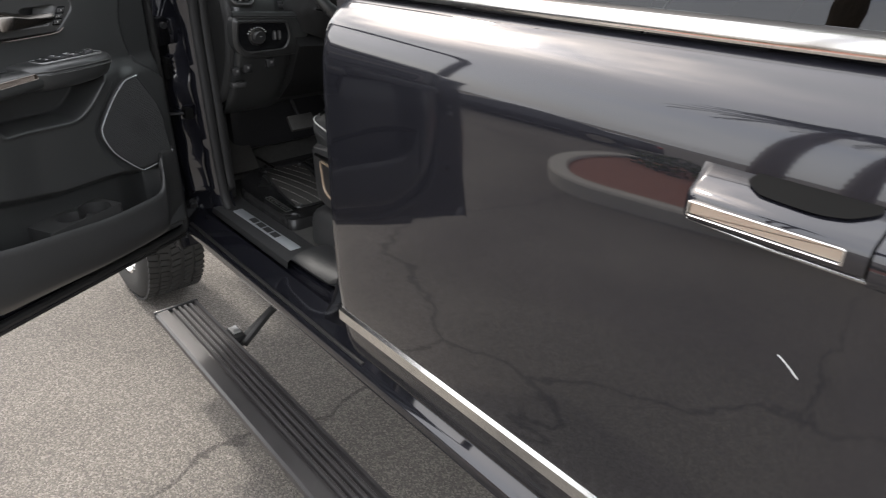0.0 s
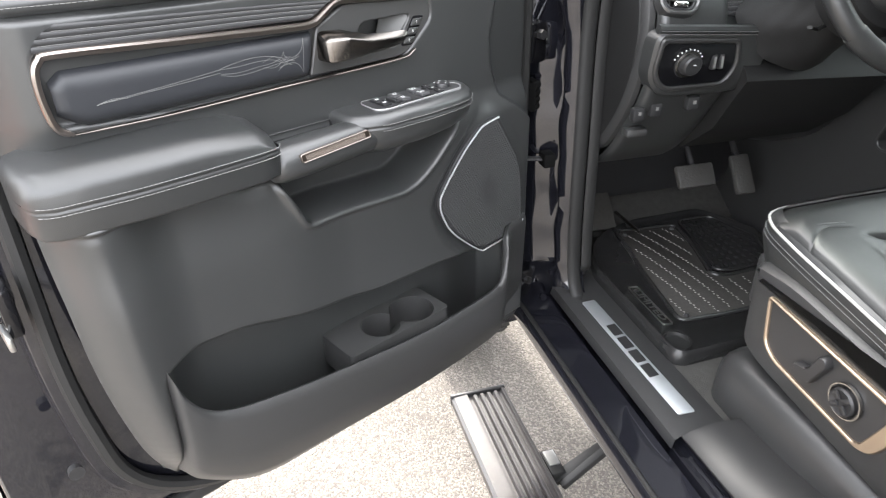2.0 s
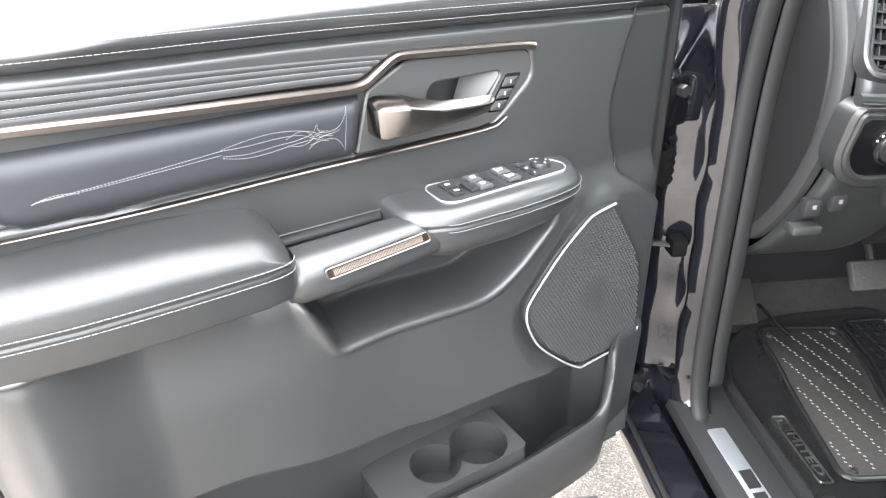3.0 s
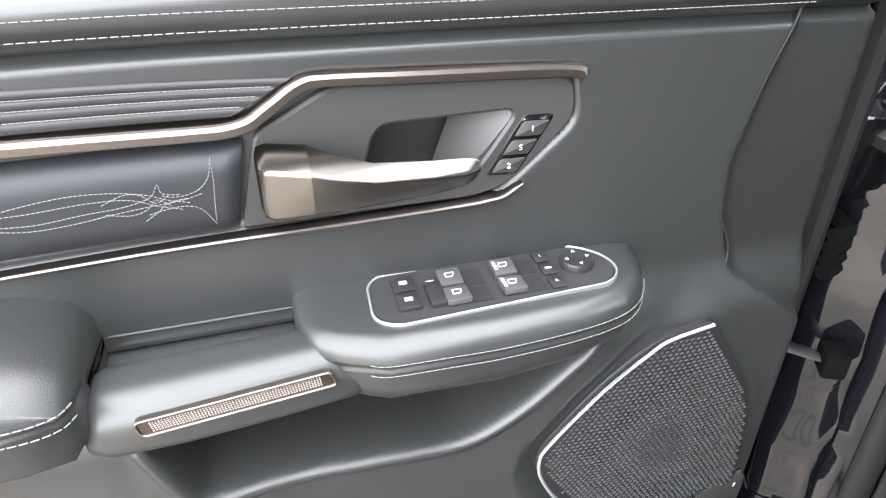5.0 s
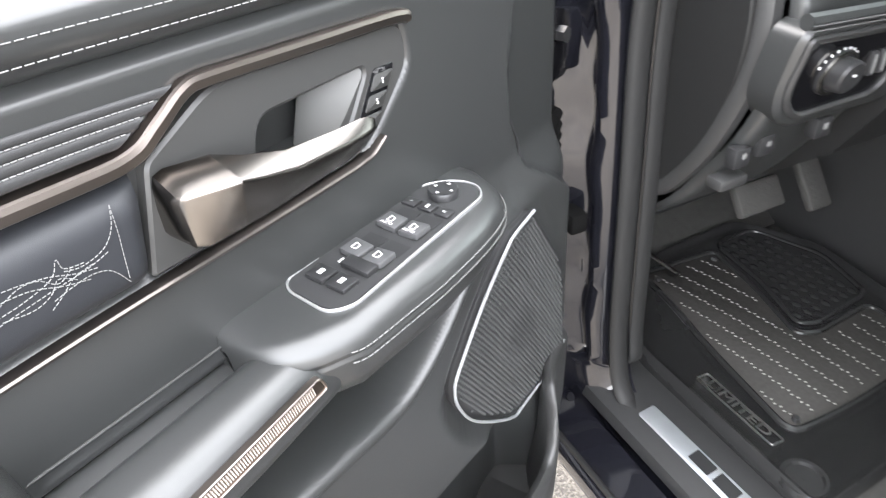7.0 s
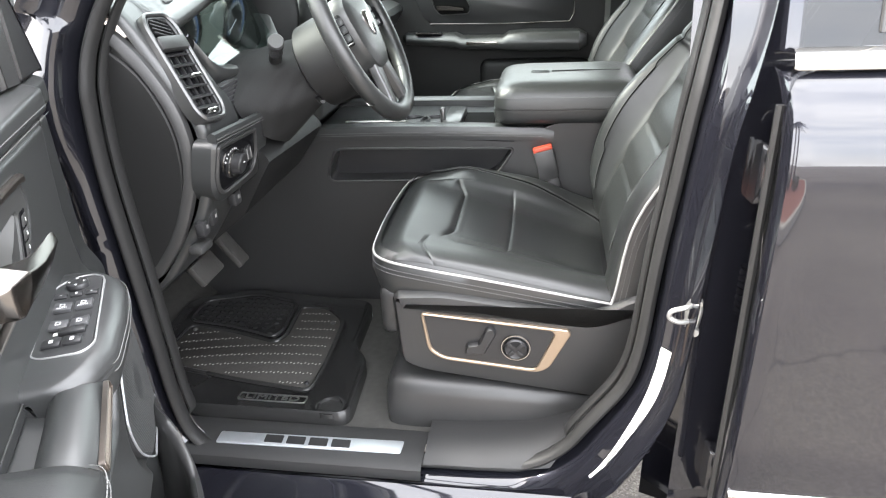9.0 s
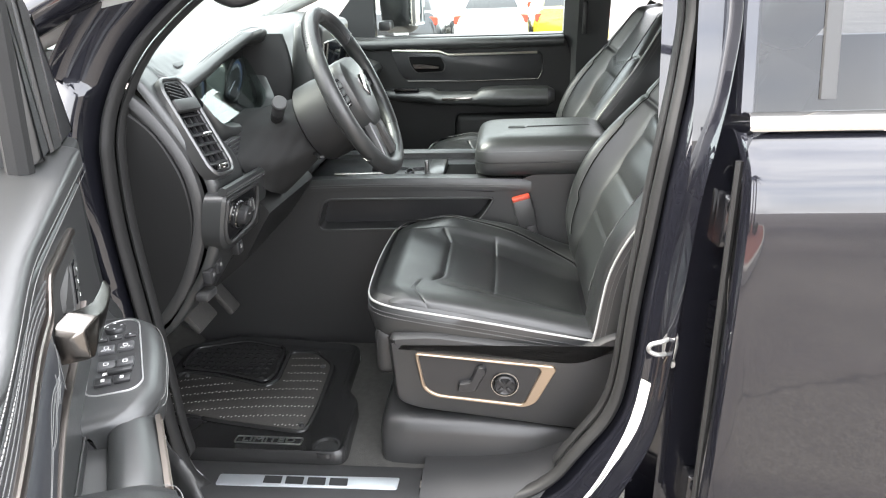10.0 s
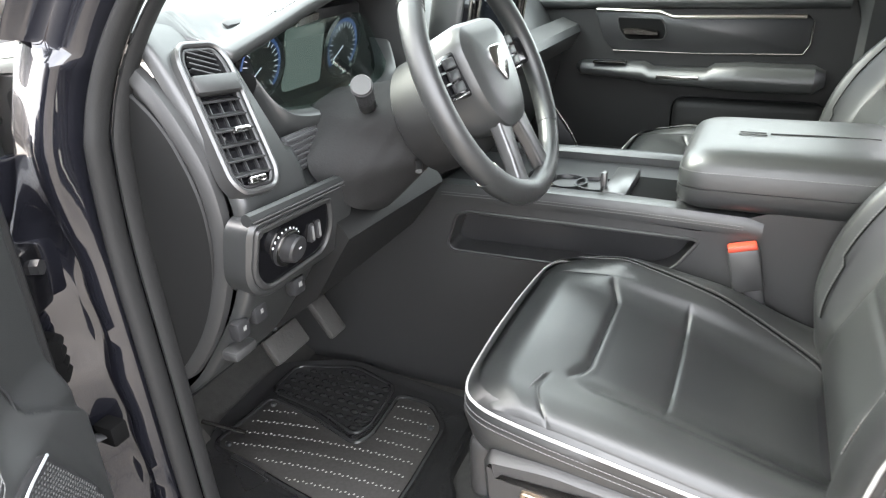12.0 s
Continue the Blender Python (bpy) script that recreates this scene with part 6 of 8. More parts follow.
    for x, w, zt in ((0.362, 0.20, 0.76), (0.366, 0.262, 0.80), (0.376, 0.282, 0.822), (0.395, 0.290, 0.832), (0.44, 0.293, 0.834), (0.6, 0.290, 0.828), (0.72, 0.282, 0.818), (0.82, 0.262, 0.806), (0.92, 0.25, 0.80)):
        side = [(-w - 0.004, 0.712), (-w - 0.003, 0.74), (-w, zt - 0.035), (-w + 0.006, zt - 0.018), (-w + 0.018, zt - 0.006), (-w + 0.04, zt)]
        rows.append([(x, y, z) for y, z in side] + [(x, -y, z) for y, z in side[::-1]])
    part("runner_cover", grid(rows), PLASTIC, s, "smooth grey-black runner cover")
    part("front_apron", box((0.05, 0.50, 0.12), (0.388, 0, 0.985), 0.02, seg=3), PLASTIC, s)
    part("frame", box((0.46, 0.48, 0.16), (0.66, 0, 0.93), 0.02), HARD, s)
    return s


BRONZE = surf("seat_bezel_bronze", (0.42, 0.33, 0.245), 0.35, 0.8, var=0.06)
driver = seat("driver_seat", "black leather driver's seat with pale piping")
driver.matrix_basis = Matrix.Translation((0, 0.475, 0))
passenger = copy_thing(driver, Matrix.Translation((0.02, 1.325, 0.05)))
passenger.name = "passenger_seat"
part("riser", box((0.5, 0.5, 0.09), (0.66, 0, 0.70), 0.01), HARD, passenger)
tagged(passenger, "black leather passenger seat with pale piping")

# ---- dashboard ----
FACE = [(-0.40, 1.60), (-0.20, 1.668), (-0.09, 1.662), (-0.045, 1.638), (-0.012, 1.602), (0.028, 1.535), (0.07, 1.465), (0.094, 1.41), (0.092, 1.34), (0.068, 1.26), (0.02, 1.18), (-0.06, 1.08), (-0.16, 1.03), (-0.4, 1.03)]


def dashboard():
    d = thing("dashboard", "black soft-touch dashboard with stitched top", "dashboard")
    prof = smooth_prof([(x, z) for x, z in FACE])
    # wide body with a recess behind the wheel
    rows = []
    for y in [0.135, 0.137, 0.145, 0.16] + list(np.linspace(0.18, 0.26, 5)) + list(np.linspace(0.27, 0.66, 26)) + [0.68, 0.72, 0.9, 1.1, 1.3, 1.5, 1.66, 1.675]:
        k = 0.02 if y in (0.135, 1.675) else (0.006 if y in (0.137,) else 0)
        row = []
        for x, z in prof:
            cut = 0.0
            if x > -0.12:
                t = float(step(np.array(y), 0.262, 0.275) * step(np.array(0.672 - y), 0, 0.013))
                zz = float(step(np.array(z), 1.455, 1.475) * step(np.array(1.655 - z), 0, 0.02))
                cut = t * zz * max(0.0, x + 0.055)
            knee = 0.0
            if 0.27 < y < 0.66 and z < 1.40:
                knee = 0.05 * float(step(np.array(y), 0.30, 0.40) * step(np.array(0.66 - y), 0, 0.1) * step(np.array(1.40 - z), 0, 0.1))
            knee += 0.035 * float(step(np.array(y), 0.27, 0.31) * step(np.array(0.69 - y), 0, 0.05) * step(np.array(1.475 - z), 0, 0.012) * step(np.array(z), 1.36, 1.40))
            row.append((x - cut - k * (1 if z > 1.05 else 0) - knee, y, z))
        rows.append(row)
    part("body", grid(rows), SOFT, d, "black moulded dash body", flat_angle=50)
    # end panel and the lighter moulding round it
    ol = rounded([Vector(p) for p in ((-0.38, 1.585), (-0.06, 1.612), (0.005, 1.55), (0.062, 1.45), (0.07, 1.34), (0.018, 1.20), (-0.075, 1.085), (-0.38, 1.06))], [0.02, 0.05, 0.05, 0.08, 0.08, 0.1, 0.05, 0.02], 6)
    part("end_moulding", plate(ol, side_y(0.137, -1), [(0, 0), (0.002, 0.012), (0.012, 0.02), (0.02, 0.02), (0.024, 0.012)]), PLASTIC, d)
    ol = rounded([Vector(p) for p in ((-0.30, 1.55), (-0.062, 1.568), (0.0, 1.515), (0.042, 1.42), (0.042, 1.32), (-0.002, 1.195), (-0.085, 1.095), (-0.30, 1.09))], [0.02, 0.03, 0.05, 0.08, 0.08, 0.1, 0.03, 0.02], 6)
    part("end_cap", plate(ol, side_y(0.123, -1), [(0, 0), (0, 0.002), (0.003, 0.005)]), SHROUD, d, "dark end panel")
    # padded top with seam, arched over the instruments
    ys = np.linspace(0.14, 0.74, 90)
    EDGE_Y = [0.14, 0.2, 0.235, 0.30, 0.376, 0.46, 0.52, 0.6, 0.68, 0.74]
    EDGE_X = [-0.055, -0.03, 0.025, 0.04, 0.055, 0.085, 0.088, 0.07, 0.03, -0.03]
    EDGE_Z = [1.643, 1.622, 1.594, 1.615, 1.642, 1.674, 1.678, 1.672, 1.655, 1.645]
    rows = []
    for j, y in enumerate(ys):
        xe = float(np.interp(y, EDGE_Y, EDGE_X))
        ze = float(np.interp(y, EDGE_Y, EDGE_Z))
        row = []
        for k in range(34):
            t = k / 33
            x = -0.42 + (xe + 0.42) * t
            base = float(np.interp(x, [p for p, q in FACE[:5]], [q for p, q in FACE[:5]]))
            u = float(step(np.array(x), -0.17, xe + 0.05)) / float(step(np.array(xe), -0.17, xe + 0.05))
            z = base * (1 - u) + ze * u
            if x < -0.012:
                z = max(z, base)
            row.append(Vector((x, y, z + 0.006 - 0.006 * max(0, (t - 0.95) / 0.05) ** 2)))
        e = row[-1]
        row += [Vector((e.x + 0.003, y, e.z - 0.008)), Vector((e.x - 0.004, y, e.z - 0.02)), Vector((e.x - 0.03, y, e.z - 0.028)), Vector((-0.05, y, max(e.z - 0.03, 1.6)))]
        rows.append(row)
    pad = part("top_pad", grid(rows), SOFT, d, "stitched leather dash pad with instrument hood", flat_angle=60)
    for off in (0.018, 0.026):
        pts = [r[33] + Vector((-off, 0, 0.0035)) for r in rows]
        part("seam", stitches(pts, 0.005, 0.003, 0.0009), DARKTHREAD, pad)
    # instruments
    cl = part("instrument_panel", box((0.03, 0.37, 0.16), (-0.045, 0.467, 1.55), 0.012, pose(0, 0, 0, 0, 14, 0)), HARD, d, "instrument cluster")
    M = Matrix.Translation((-0.026, 0.467, 1.552)) @ pose(0, 0, 0, 0, 14, 0)
    put = lambda a, b, h: M @ Vector((h, a, b))
    for yy in (-0.118, 0.118):
        part("dial", grid([[put(yy + r * math.cos(a), r * math.sin(a), h) for a in [2 * math.pi * k / 40 for k in range(40)]] for r, h in ((0.060, 0.004), (0.058, 0.009), (0.054, 0.009), (0.052, 0.004), (0.001, 0.003))], close_v=True), HARD, cl)
        part("dial_ring", grid([[put(yy + r * math.cos(a), r * math.sin(a), h) for a in [math.pi * (1.25 - 1.5 * k / 40) for k in range(41)]] for r, h in ((0.05, 0.0045), (0.044, 0.0045))]), DIALBLUE, cl, "blue lit dial ring")
        bm = bmesh.new()
        for k in range(21):
            a = math.pi * (1.25 - 1.5 * k / 20)
            p, q = put(yy + 0.043 * math.cos(a), 0.043 * math.sin(a), 0.005), put(yy + (0.036 if k % 2 else 0.033) * math.cos(a), (0.036 if k % 2 else 0.033) * math.sin(a), 0.005)
            tube([p, q], 0.0007, 4, bm=bm)
        part("dial_marks", bm, DIALWHITE, cl)
        part("needle", tube([put(yy, 0, 0.006), put(yy - 0.03, -0.022, 0.006)], 0.0011, 5), DIALWHITE, cl)
    part("screen", plate(rounded([Vector(p) for p in ((-0.055, -0.055), (0.055, -0.055), (0.055, 0.05), (-0.055, 0.05))], 0.01), put, [(0, 0), (0, 0.003)]), SCREENLIT, cl, "lit centre screen")
    part("badge_bar", plate(rounded([Vector(p) for p in ((-0.035, 0.055), (0.02, 0.06), (0.02, 0.072), (-0.035, 0.067))], 0.002, 2), put, [(0, 0.004), (0, 0.012)]), CHROME, cl, "plain bright badge")
    rows = []
    for t in np.linspace(0, 1, 8):
        e = Vector((0.075, 0.695, 1.652)).lerp(Vector((0.080, 0.672, 1.462)), t) + Vector((0.018 * math.sin(t * math.pi), 0.004, 0))
        rows.append([Vector((-0.05, 0.668, e.z)), Vector((e.x - 0.015, e.y - 0.012, e.z)), Vector((e.x, e.y - 0.004, e.z)), Vector((e.x + 0.002, e.y + 0.006, e.z)), Vector((e.x - 0.012, e.y + 0.02, e.z)), Vector((0.0, e.y + 0.035, e.z))])
    part("hood_side", grid(rows), SHROUD, d, "side wall of the instrument hood")
    lip = smooth_path([(0.03, 0.272, 1.545), (0.05, 0.288, 1.505), (0.062, 0.32, 1.482), (0.07, 0.40, 1.470), (0.072, 0.52, 1.468), (0.06, 0.63, 1.485), (0.03, 0.67, 1.54)], 6)
    part("cluster_lip", grid([[(p.x - 0.045, p.y, p.z + 0.016), (p.x - 0.006, p.y, p.z + 0.012), (p.x + 0.001, p.y, p.z + 0.006), (p.x + 0.002, p.y, p.z - 0.002), (p.x - 0.004, p.y, p.z - 0.012), (p.x - 0.02, p.y, p.z - 0.03), (p.x - 0.05, p.y, p.z - 0.06)] for p in lip]), SOFT, cl, "soft black lip under the instruments")
    lens = plate(rounded([Vector(p) for p in ((-0.185, -0.07), (0.185, -0.07), (0.17, 0.066), (-0.17, 0.066))], 0.03), lambda a, b, h: Matrix.Translation((0.018, 0.467, 1.545)) @ pose(0, 0, 0, 0, -22, 0) @ Vector((h, a, b)), [(0, 0), (0, 0.002)])
    ob = part("cluster_lens", lens, GLASS, cl, "clear cluster lens")
    ob.visible_shadow = False
    return d


DIALBLUE = glow("dial_blue", (0.12, 0.2, 0.5), 0.045)
DIALWHITE = glow("dial_white", (0.8, 0.85, 1.0), 0.06)
SCREENLIT = glow("screen_grey", (0.5, 0.58, 0.56), 0.022)
dash = dashboard()


def dash_fittings(d):
    # side vent: a tall rounded bezel on the dash corner
    X = Vector((0.2, 0.98, -0.08)).normalized()
    Y = Vector((-0.50, 0.03, 0.86)).normalized()
    Y = (Y - X * Y.dot(X)).normalized()
    N = X.cross(Y).normalized()
    if N.x < 0:
        N = -N
    C = Vector((0.047, 0.181, 1.513))
    M = Matrix((( X.x, Y.x, N.x, C.x), (X.y, Y.y, N.y, C.y), (X.z, Y.z, N.z, C.z), (0, 0, 0, 1)))
    put = in_frame(M)
    ol = rounded([Vector(p) for p in ((-0.042, 0.085), (-0.03, 0.108), (0.028, 0.108), (0.042, 0.08), (0.042, -0.085), (0.028, -0.108), (-0.028, -0.108), (-0.042, -0.085))], 0.02, 5)
    v = part("side_vent", ring_plate(ol, offset(ol, 0.008), put, -0.015, 0.014, 0.003), SATIN_TRIM, d, "tall air vent in a satin frame")
    part("vent_well", plate(offset(ol, 0.0075), put, [(0, -0.012), (0, 0.0)]), GLOSS, v)
    part("vent_rim", ring_plate(offset(ol, 0.008), offset(ol, 0.014), put, -0.01, 0.010, 0.002), HARD, v)
    for k in range(6):
        part("vent_vane", box((0.064, 0.003, 0.014), (0, 0, 0), 0.001, M @ pose(0, -0.078 + 0.021 * k, 0.004, 35)), HARD, v)
    for k in range(3):
        part("upright_vane", box((0.002, 0.12, 0.012), (0, 0, 0), 0.0008, M @ pose(-0.018 + 0.018 * k, -0.03, -0.002)), HARD, v)
    part("vent_bridge", box((0.07, 0.026, 0.02), (0, 0, 0), 0.005, M @ pose(0, 0.046, 0.010)), PLASTIC, v)
    for k in range(5):
        part("defrost_slat", box((0.045, 0.0025, 0.012), (0, 0, 0), 0.0008, M @ pose(-0.002, 0.064 + 0.008 * k, 0.004, 0, 0, -20)), HARD, v)
    part("vent_tab", box((0.026, 0.008, 0.01), (0, 0, 0), 0.003, M @ pose(0.008, -0.02, 0.014)), CHROME, v, "bright vent tab")
    part("vent_wheel", box((0.028, 0.010, 0.01), (0, 0, 0), 0.003, M @ pose(0.0, -0.09, 0.012)), CHROME, v)
    # headlamp switch panel
    put = lambda a, b, h: Vector((0.088 + 0.22 * (b - 1.33) + h, a, b))
    ol = rounded([Vector(p) for p in ((0.125, 1.385), (0.305, 1.372), (0.322, 1.315), (0.30, 1.272), (0.155, 1.272), (0.122, 1.31))], [0.012, 0.015, 0.03, 0.03, 0.04, 0.03], 6)
    part("switch_housing", plate(rounded([Vector(p) for p in ((0.117, 1.398), (0.37, 1.380), (0.388, 1.31), (0.35, 1.255), (0.158, 1.258), (0.118, 1.30))], 0.03, 5), put, [(0, -0.03), (0, 0.008), (0.006, 0.014)]), SOFT, d)
    p = part("lamp_switch_panel", ring_plate(ol, offset(ol, 0.010), put, 0.008, 0.020, 0.003), PLASTIC, d, "headlamp switch panel")
    part("panel_face", plate(offset(ol, 0.0095), put, [(0, 0.0), (0, 0.0145)]), GLOSS, p)
    def disc(name, c, prof, m, parent, n=36):
        rows = [[put(c[0] + r * math.cos(a), c[1] + r * math.sin(a), h) for a in [2 * math.pi * k / n for k in range(n)]] for r, h in prof]
        return part(name, grid(rows, close_v=True), m, parent)
    k = disc("lamp_knob", (0.197, 1.328), ((0.028, 0.014), (0.028, 0.019), (0.024, 0.021), (0.021, 0.021), (0.020, 0.036), (0.017, 0.039), (0.0005, 0.038)), HARD, p)
    disc("knob_ring", (0.197, 1.328), ((0.0275, 0.0185), (0.0268, 0.022), (0.0235, 0.0225), (0.023, 0.0195)), SATIN, k)
    part("knob_mark", box((0.0006, 0.006, 0.002), put(0.198, 1.331, 0.0396), 0), WHITE, k)
    bm = bmesh.new()
    for q in range(9):
        a = math.pi * (0.15 + 0.09 * q)
        box((0.0006, 0.003, 0.003), put(0.197 + 0.033 * math.cos(a), 1.328 + 0.029 * math.sin(a), 0.0152), 0, bm=bm)
    part("knob_legend", bm, WHITE, k)
    for q in range(2):
        w = part("dimmer_wheel", box((0.014, 0.011, 0.03), put(0.257 + 0.017 * q, 1.327, 0.014), 0.003), HARD, p)
        part("wheel_mark", box((0.001, 0.004, 0.022), put(0.257 + 0.017 * q, 1.327, 0.0215), 0), THREAD, w)
    lg = part("ledge", tube([put(0.115, 1.402, 0.010), put(0.37, 1.384, 0.010)], 0.009, 8), LEATHER, d, "stitched leather ledge")
    for q in (0.0, 0.006):
        part("seam", stitches([put(0.118, 1.399 - q, 0.0192), put(0.37, 1.381 - q, 0.0192)], 0.004, 0.002, 0.0007), DARKTHREAD, lg)
    # lower row: release handle and two small buttons
    for y, z in ((0.135, 1.215), (0.175, 1.222)):
        part("small_switch", box((0.02, 0.028, 0.03), (0.048, y, z), 0.005), HARD, d)
        part("switch_mark", box((0.001, 0.006, 0.007), (0.0586, y, z + 0.004), 0), THREAD, d)
    part("release_handle", box((0.03, 0.05, 0.018), (0.03, 0.145, 1.17), 0.006), SATIN_TRIM, d, "grey bonnet release handle")
    part("brake_switch", box((0.02, 0.03, 0.03), (0.066, 0.25, 1.235), 0.005), HARD, d)
    part("switch_mark", box((0.001, 0.008, 0.008), (0.0766, 0.25, 1.238), 0), THREAD, d)
    # ribbed strip beside the cluster
    st = part("ribbed_strip", box((0.012, 0.10, 0.06), (0.060, 0.325, 1.435), 0.004), CARBON, d, "ribbed leather strip")
    for q in range(6):
        part("rib", box((0.004, 0.096, 0.005), (0.067, 0.325, 1.413 + 0.009 * q), 0.0015), CARBON, st)
    # knee panel under the column
    rows = []
    for y in np.linspace(0.335, 0.70, 12):
        rows.append([(-0.03, y, 1.42), (0.04, y, 1.37), (0.085, y, 1.325 - 0.05 * (y - 0.33)), (0.11, y, 1.30 - 0.05 * (y - 0.33)), (0.118, y, 1.285 - 0.05 * (y - 0.33)), (0.095, y, 1.25 - 0.05 * (y - 0.33)), (0.04, y, 1.16), (-0.06, y, 1.08), (-0.3, y, 1.08)])
    part("knee_panel", loft(rows), SHROUD, d, "black knee panel")
    # centre stack with the tall screen, passenger side shelf
    M = Matrix.Translation((0.10, 0.905, 1.47)) @ pose(0, 0, 0, 0, 10, 0)
    cs = part("centre_panel", box((0.08, 0.34, 0.42), (0, 0, 0), 0.02, M, seg=3), SOFT, d, "centre panel with tall screen")
    part("stack_screen", box((0.006, 0.22, 0.29), (0, 0, 0), 0.004, M @ Matrix.Translation((0.042, 0, 0.02))), SCREEN, cs, "large dark touch screen")
    for sg in (-1, 1):
        part("stack_vent", box((0.012, 0.045, 0.2), (0, 0, 0), 0.012, M @ Matrix.Translation((0.04, sg * 0.145, 0.06))), GLOSS, cs)
        part("vent_frame", tube([M @ Vector(p) for p in ((0.048, sg * 0.123, 0.165), (0.048, sg * 0.168, 0.165), (0.048, sg * 0.168, -0.045), (0.048, sg * 0.123, -0.045), (0.048, sg * 0.123, 0.165))], 0.0035, 6), SATIN, cs)
    rows = [[(0.10, y, 1.49), (0.15, y, 1.47), (0.16, y, 1.45), (0.13, y, 1.40), (0.05, y, 1.36)] for y in (1.10, 1.12, 1.35, 1.6, 1.66)]
    part("passenger_shelf", grid(rows), LEATHER, d, "stitched leather shelf")


SATIN_TRIM = surf("satin_grey_trim", (0.12, 0.12, 0.12), 0.3, 0.7)
dash_fittings(dash)


BOOT = surf("boot_cloth", (0.018, 0.018, 0.018), 0.75, grain=300, bump=0.3, spec=0.25)


def steering():
    w = thing("steering_wheel", "black leather steering wheel with ribbed trim", "steering wheel")
    Z = Vector((0.905, 0, 0.425)).normalized()
    Yv = Vector((-Z.z, 0, Z.x))
    X = Yv.cross(Z)
    C = Vector((0.318, 0.452, 1.538))
    M = Matrix(((X.x, Yv.x, Z.x, C.x), (X.y, Yv.y, Z.y, C.y), (X.z, Yv.z, Z.z, C.z), (0, 0, 0, 1)))
    def arc(a0, a1, r, rad, n, h=0.0):
        return tube([M @ Vector((r * math.cos(a), r * math.sin(a), h)) for a in np.linspace(a0, a1, n)], rad, 14, squash=1.15)
    R = 0.186
    part("rim_side", arc(radians(-40), radians(38), R, 0.0176, 20), LEATHER, w, "smooth leather rim")
    part("rim_side", arc(radians(142), radians(220), R, 0.0176, 20), LEATHER, w, "smooth leather rim")
    part("rim_top", arc(radians(38), radians(142), R, 0.0158, 28), CARBON, w, "ribbed dark rim top")
    bm = bmesh.new()
    for q in range(58):
        a = radians(39 + 102 * q / 57)
        ring = []
        for k in range(15):
            b = 2 * math.pi * k / 14
            aa = a + 0.05 * math.sin(b)
            ring.append(M @ Vector(((R + 0.0164 * math.cos(b)) * math.cos(aa), (R + 0.0164 * math.cos(b)) * math.sin(aa), 0.0182 * math.sin(b))))
        tube(ring, 0.0013, 5, bm=bm)
    part("rim_ribs", bm, CARBON, w, "fine slanted ribs round the rim top")
    part("rim_bottom", arc(radians(220), radians(320), R, 0.0168, 28), LEATHER, w, "smooth leather rim foot")
    ol = rounded([Vector(p) for p in ((-0.088, 0.05), (-0.064, 0.08), (0.064, 0.08), (0.088, 0.05), (0.08, -0.035), (0.045, -0.088), (-0.045, -0.088), (-0.08, -0.035))], 0.04, 6)
    hub = part("airbag_cover", plate(ol, in_frame(M), [(0.004, -0.05), (0, 0.0), (0.006, 0.012), (0.02, 0.018)], dome=0.006), SOFT, w, "black airbag cover")
    em = rounded([Vector(p) for p in ((-0.026, 0.034), (0.026, 0.034), (0.026, 0.006), (0.0, -0.026), (-0.026, 0.006))], 0.014, 5)
    part("emblem", plate(em, in_frame(M), [(0, 0.016), (0, 0.025), (0.003, 0.027)]), CHROME, hub, "plain bright emblem")
    for sg in (-1, 1):
        rings = []
        for x, y0, y1, h in ((0.07, -0.02, 0.05, -0.006), (0.11, -0.012, 0.045, -0.012), (0.15, -0.01, 0.035, -0.008), (0.18, -0.014, 0.034, 0.0)):
            ring = rounded([Vector(p) for p in ((y0, h - 0.012), (y1, h - 0.012), (y1, h + 0.008), (y0, h + 0.008))], 0.006, 3)
            rings.append([M @ Vector((sg * x, p.x, p.y)) for p in ring])
        sp = part("spoke", loft(rings), GLOSS, w, "black side spoke with buttons")
        for k in range(3):
            part("spoke_button", box((0.03, 0.014, 0.006), (0, 0, 0), 0.002, M @ pose(sg * 0.115, 0.0 + 0.017 * k, 0.002)), HARD, sp)
        part("spoke_trim", box((0.05, 0.004, 0.006), (0, 0, 0), 0.0015, M @ pose(sg * 0.115, -0.012, 0.0)), CHROME, sp)
        rings = []
        for t, wd in ((0.0, 0.022), (0.5, 0.016), (1.0, 0.018)):
            c = Vector((sg * 0.03, -0.065, 0)).lerp(Vector((sg * 0.055, -0.178, 0)), t)
            ring = rounded([Vector(p) for p in ((-wd, -0.012), (wd, -0.012), (wd, 0.008), (-wd, 0.008))], 0.005, 3)
            rings.append([M @ Vector((c.x + p.x, c.y, p.y)) for p in ring])
        part("lower_spoke", loft(rings), SATIN_TRIM, w, "satin lower spoke")
    # column with its shroud and stalks
    c = thing("steering_column", "black steering column shroud with stalk", "steering column")
    rings = []
    for h, r in ((-0.04, 0.05), (-0.046, 0.084), (-0.052, 0.092), (-0.085, 0.097), (-0.125, 0.096), (-0.131, 0.088), (-0.133, 0.06)):
        rings.append([M @ Vector((r * math.cos(a), r * 0.95 * math.sin(a) - 0.022, h)) for a in [2 * math.pi * k / 40 for k in range(40)]])
    part("shroud", loft(rings), SHROUD, c, "round black column shroud")
    rings = []
    for i in range(15):
        t = i / 14
        rr = 0.078 + 0.05 * t
        rings.append([M @ Vector((rr * (1 + 0.06 * math.sin(5 * a + 5 * t) + 0.045 * abs(math.sin(6 * a - 7 * t))) * math.cos(a), rr * 0.85 * (1 + 0.04 * math.sin(5 * a - 4 * t)) * math.sin(a) - 0.022, -0.128 - 0.15 * t + 0.004 * math.sin(5 * a))) for a in [2 * math.pi * k / 72 for k in range(72)]])
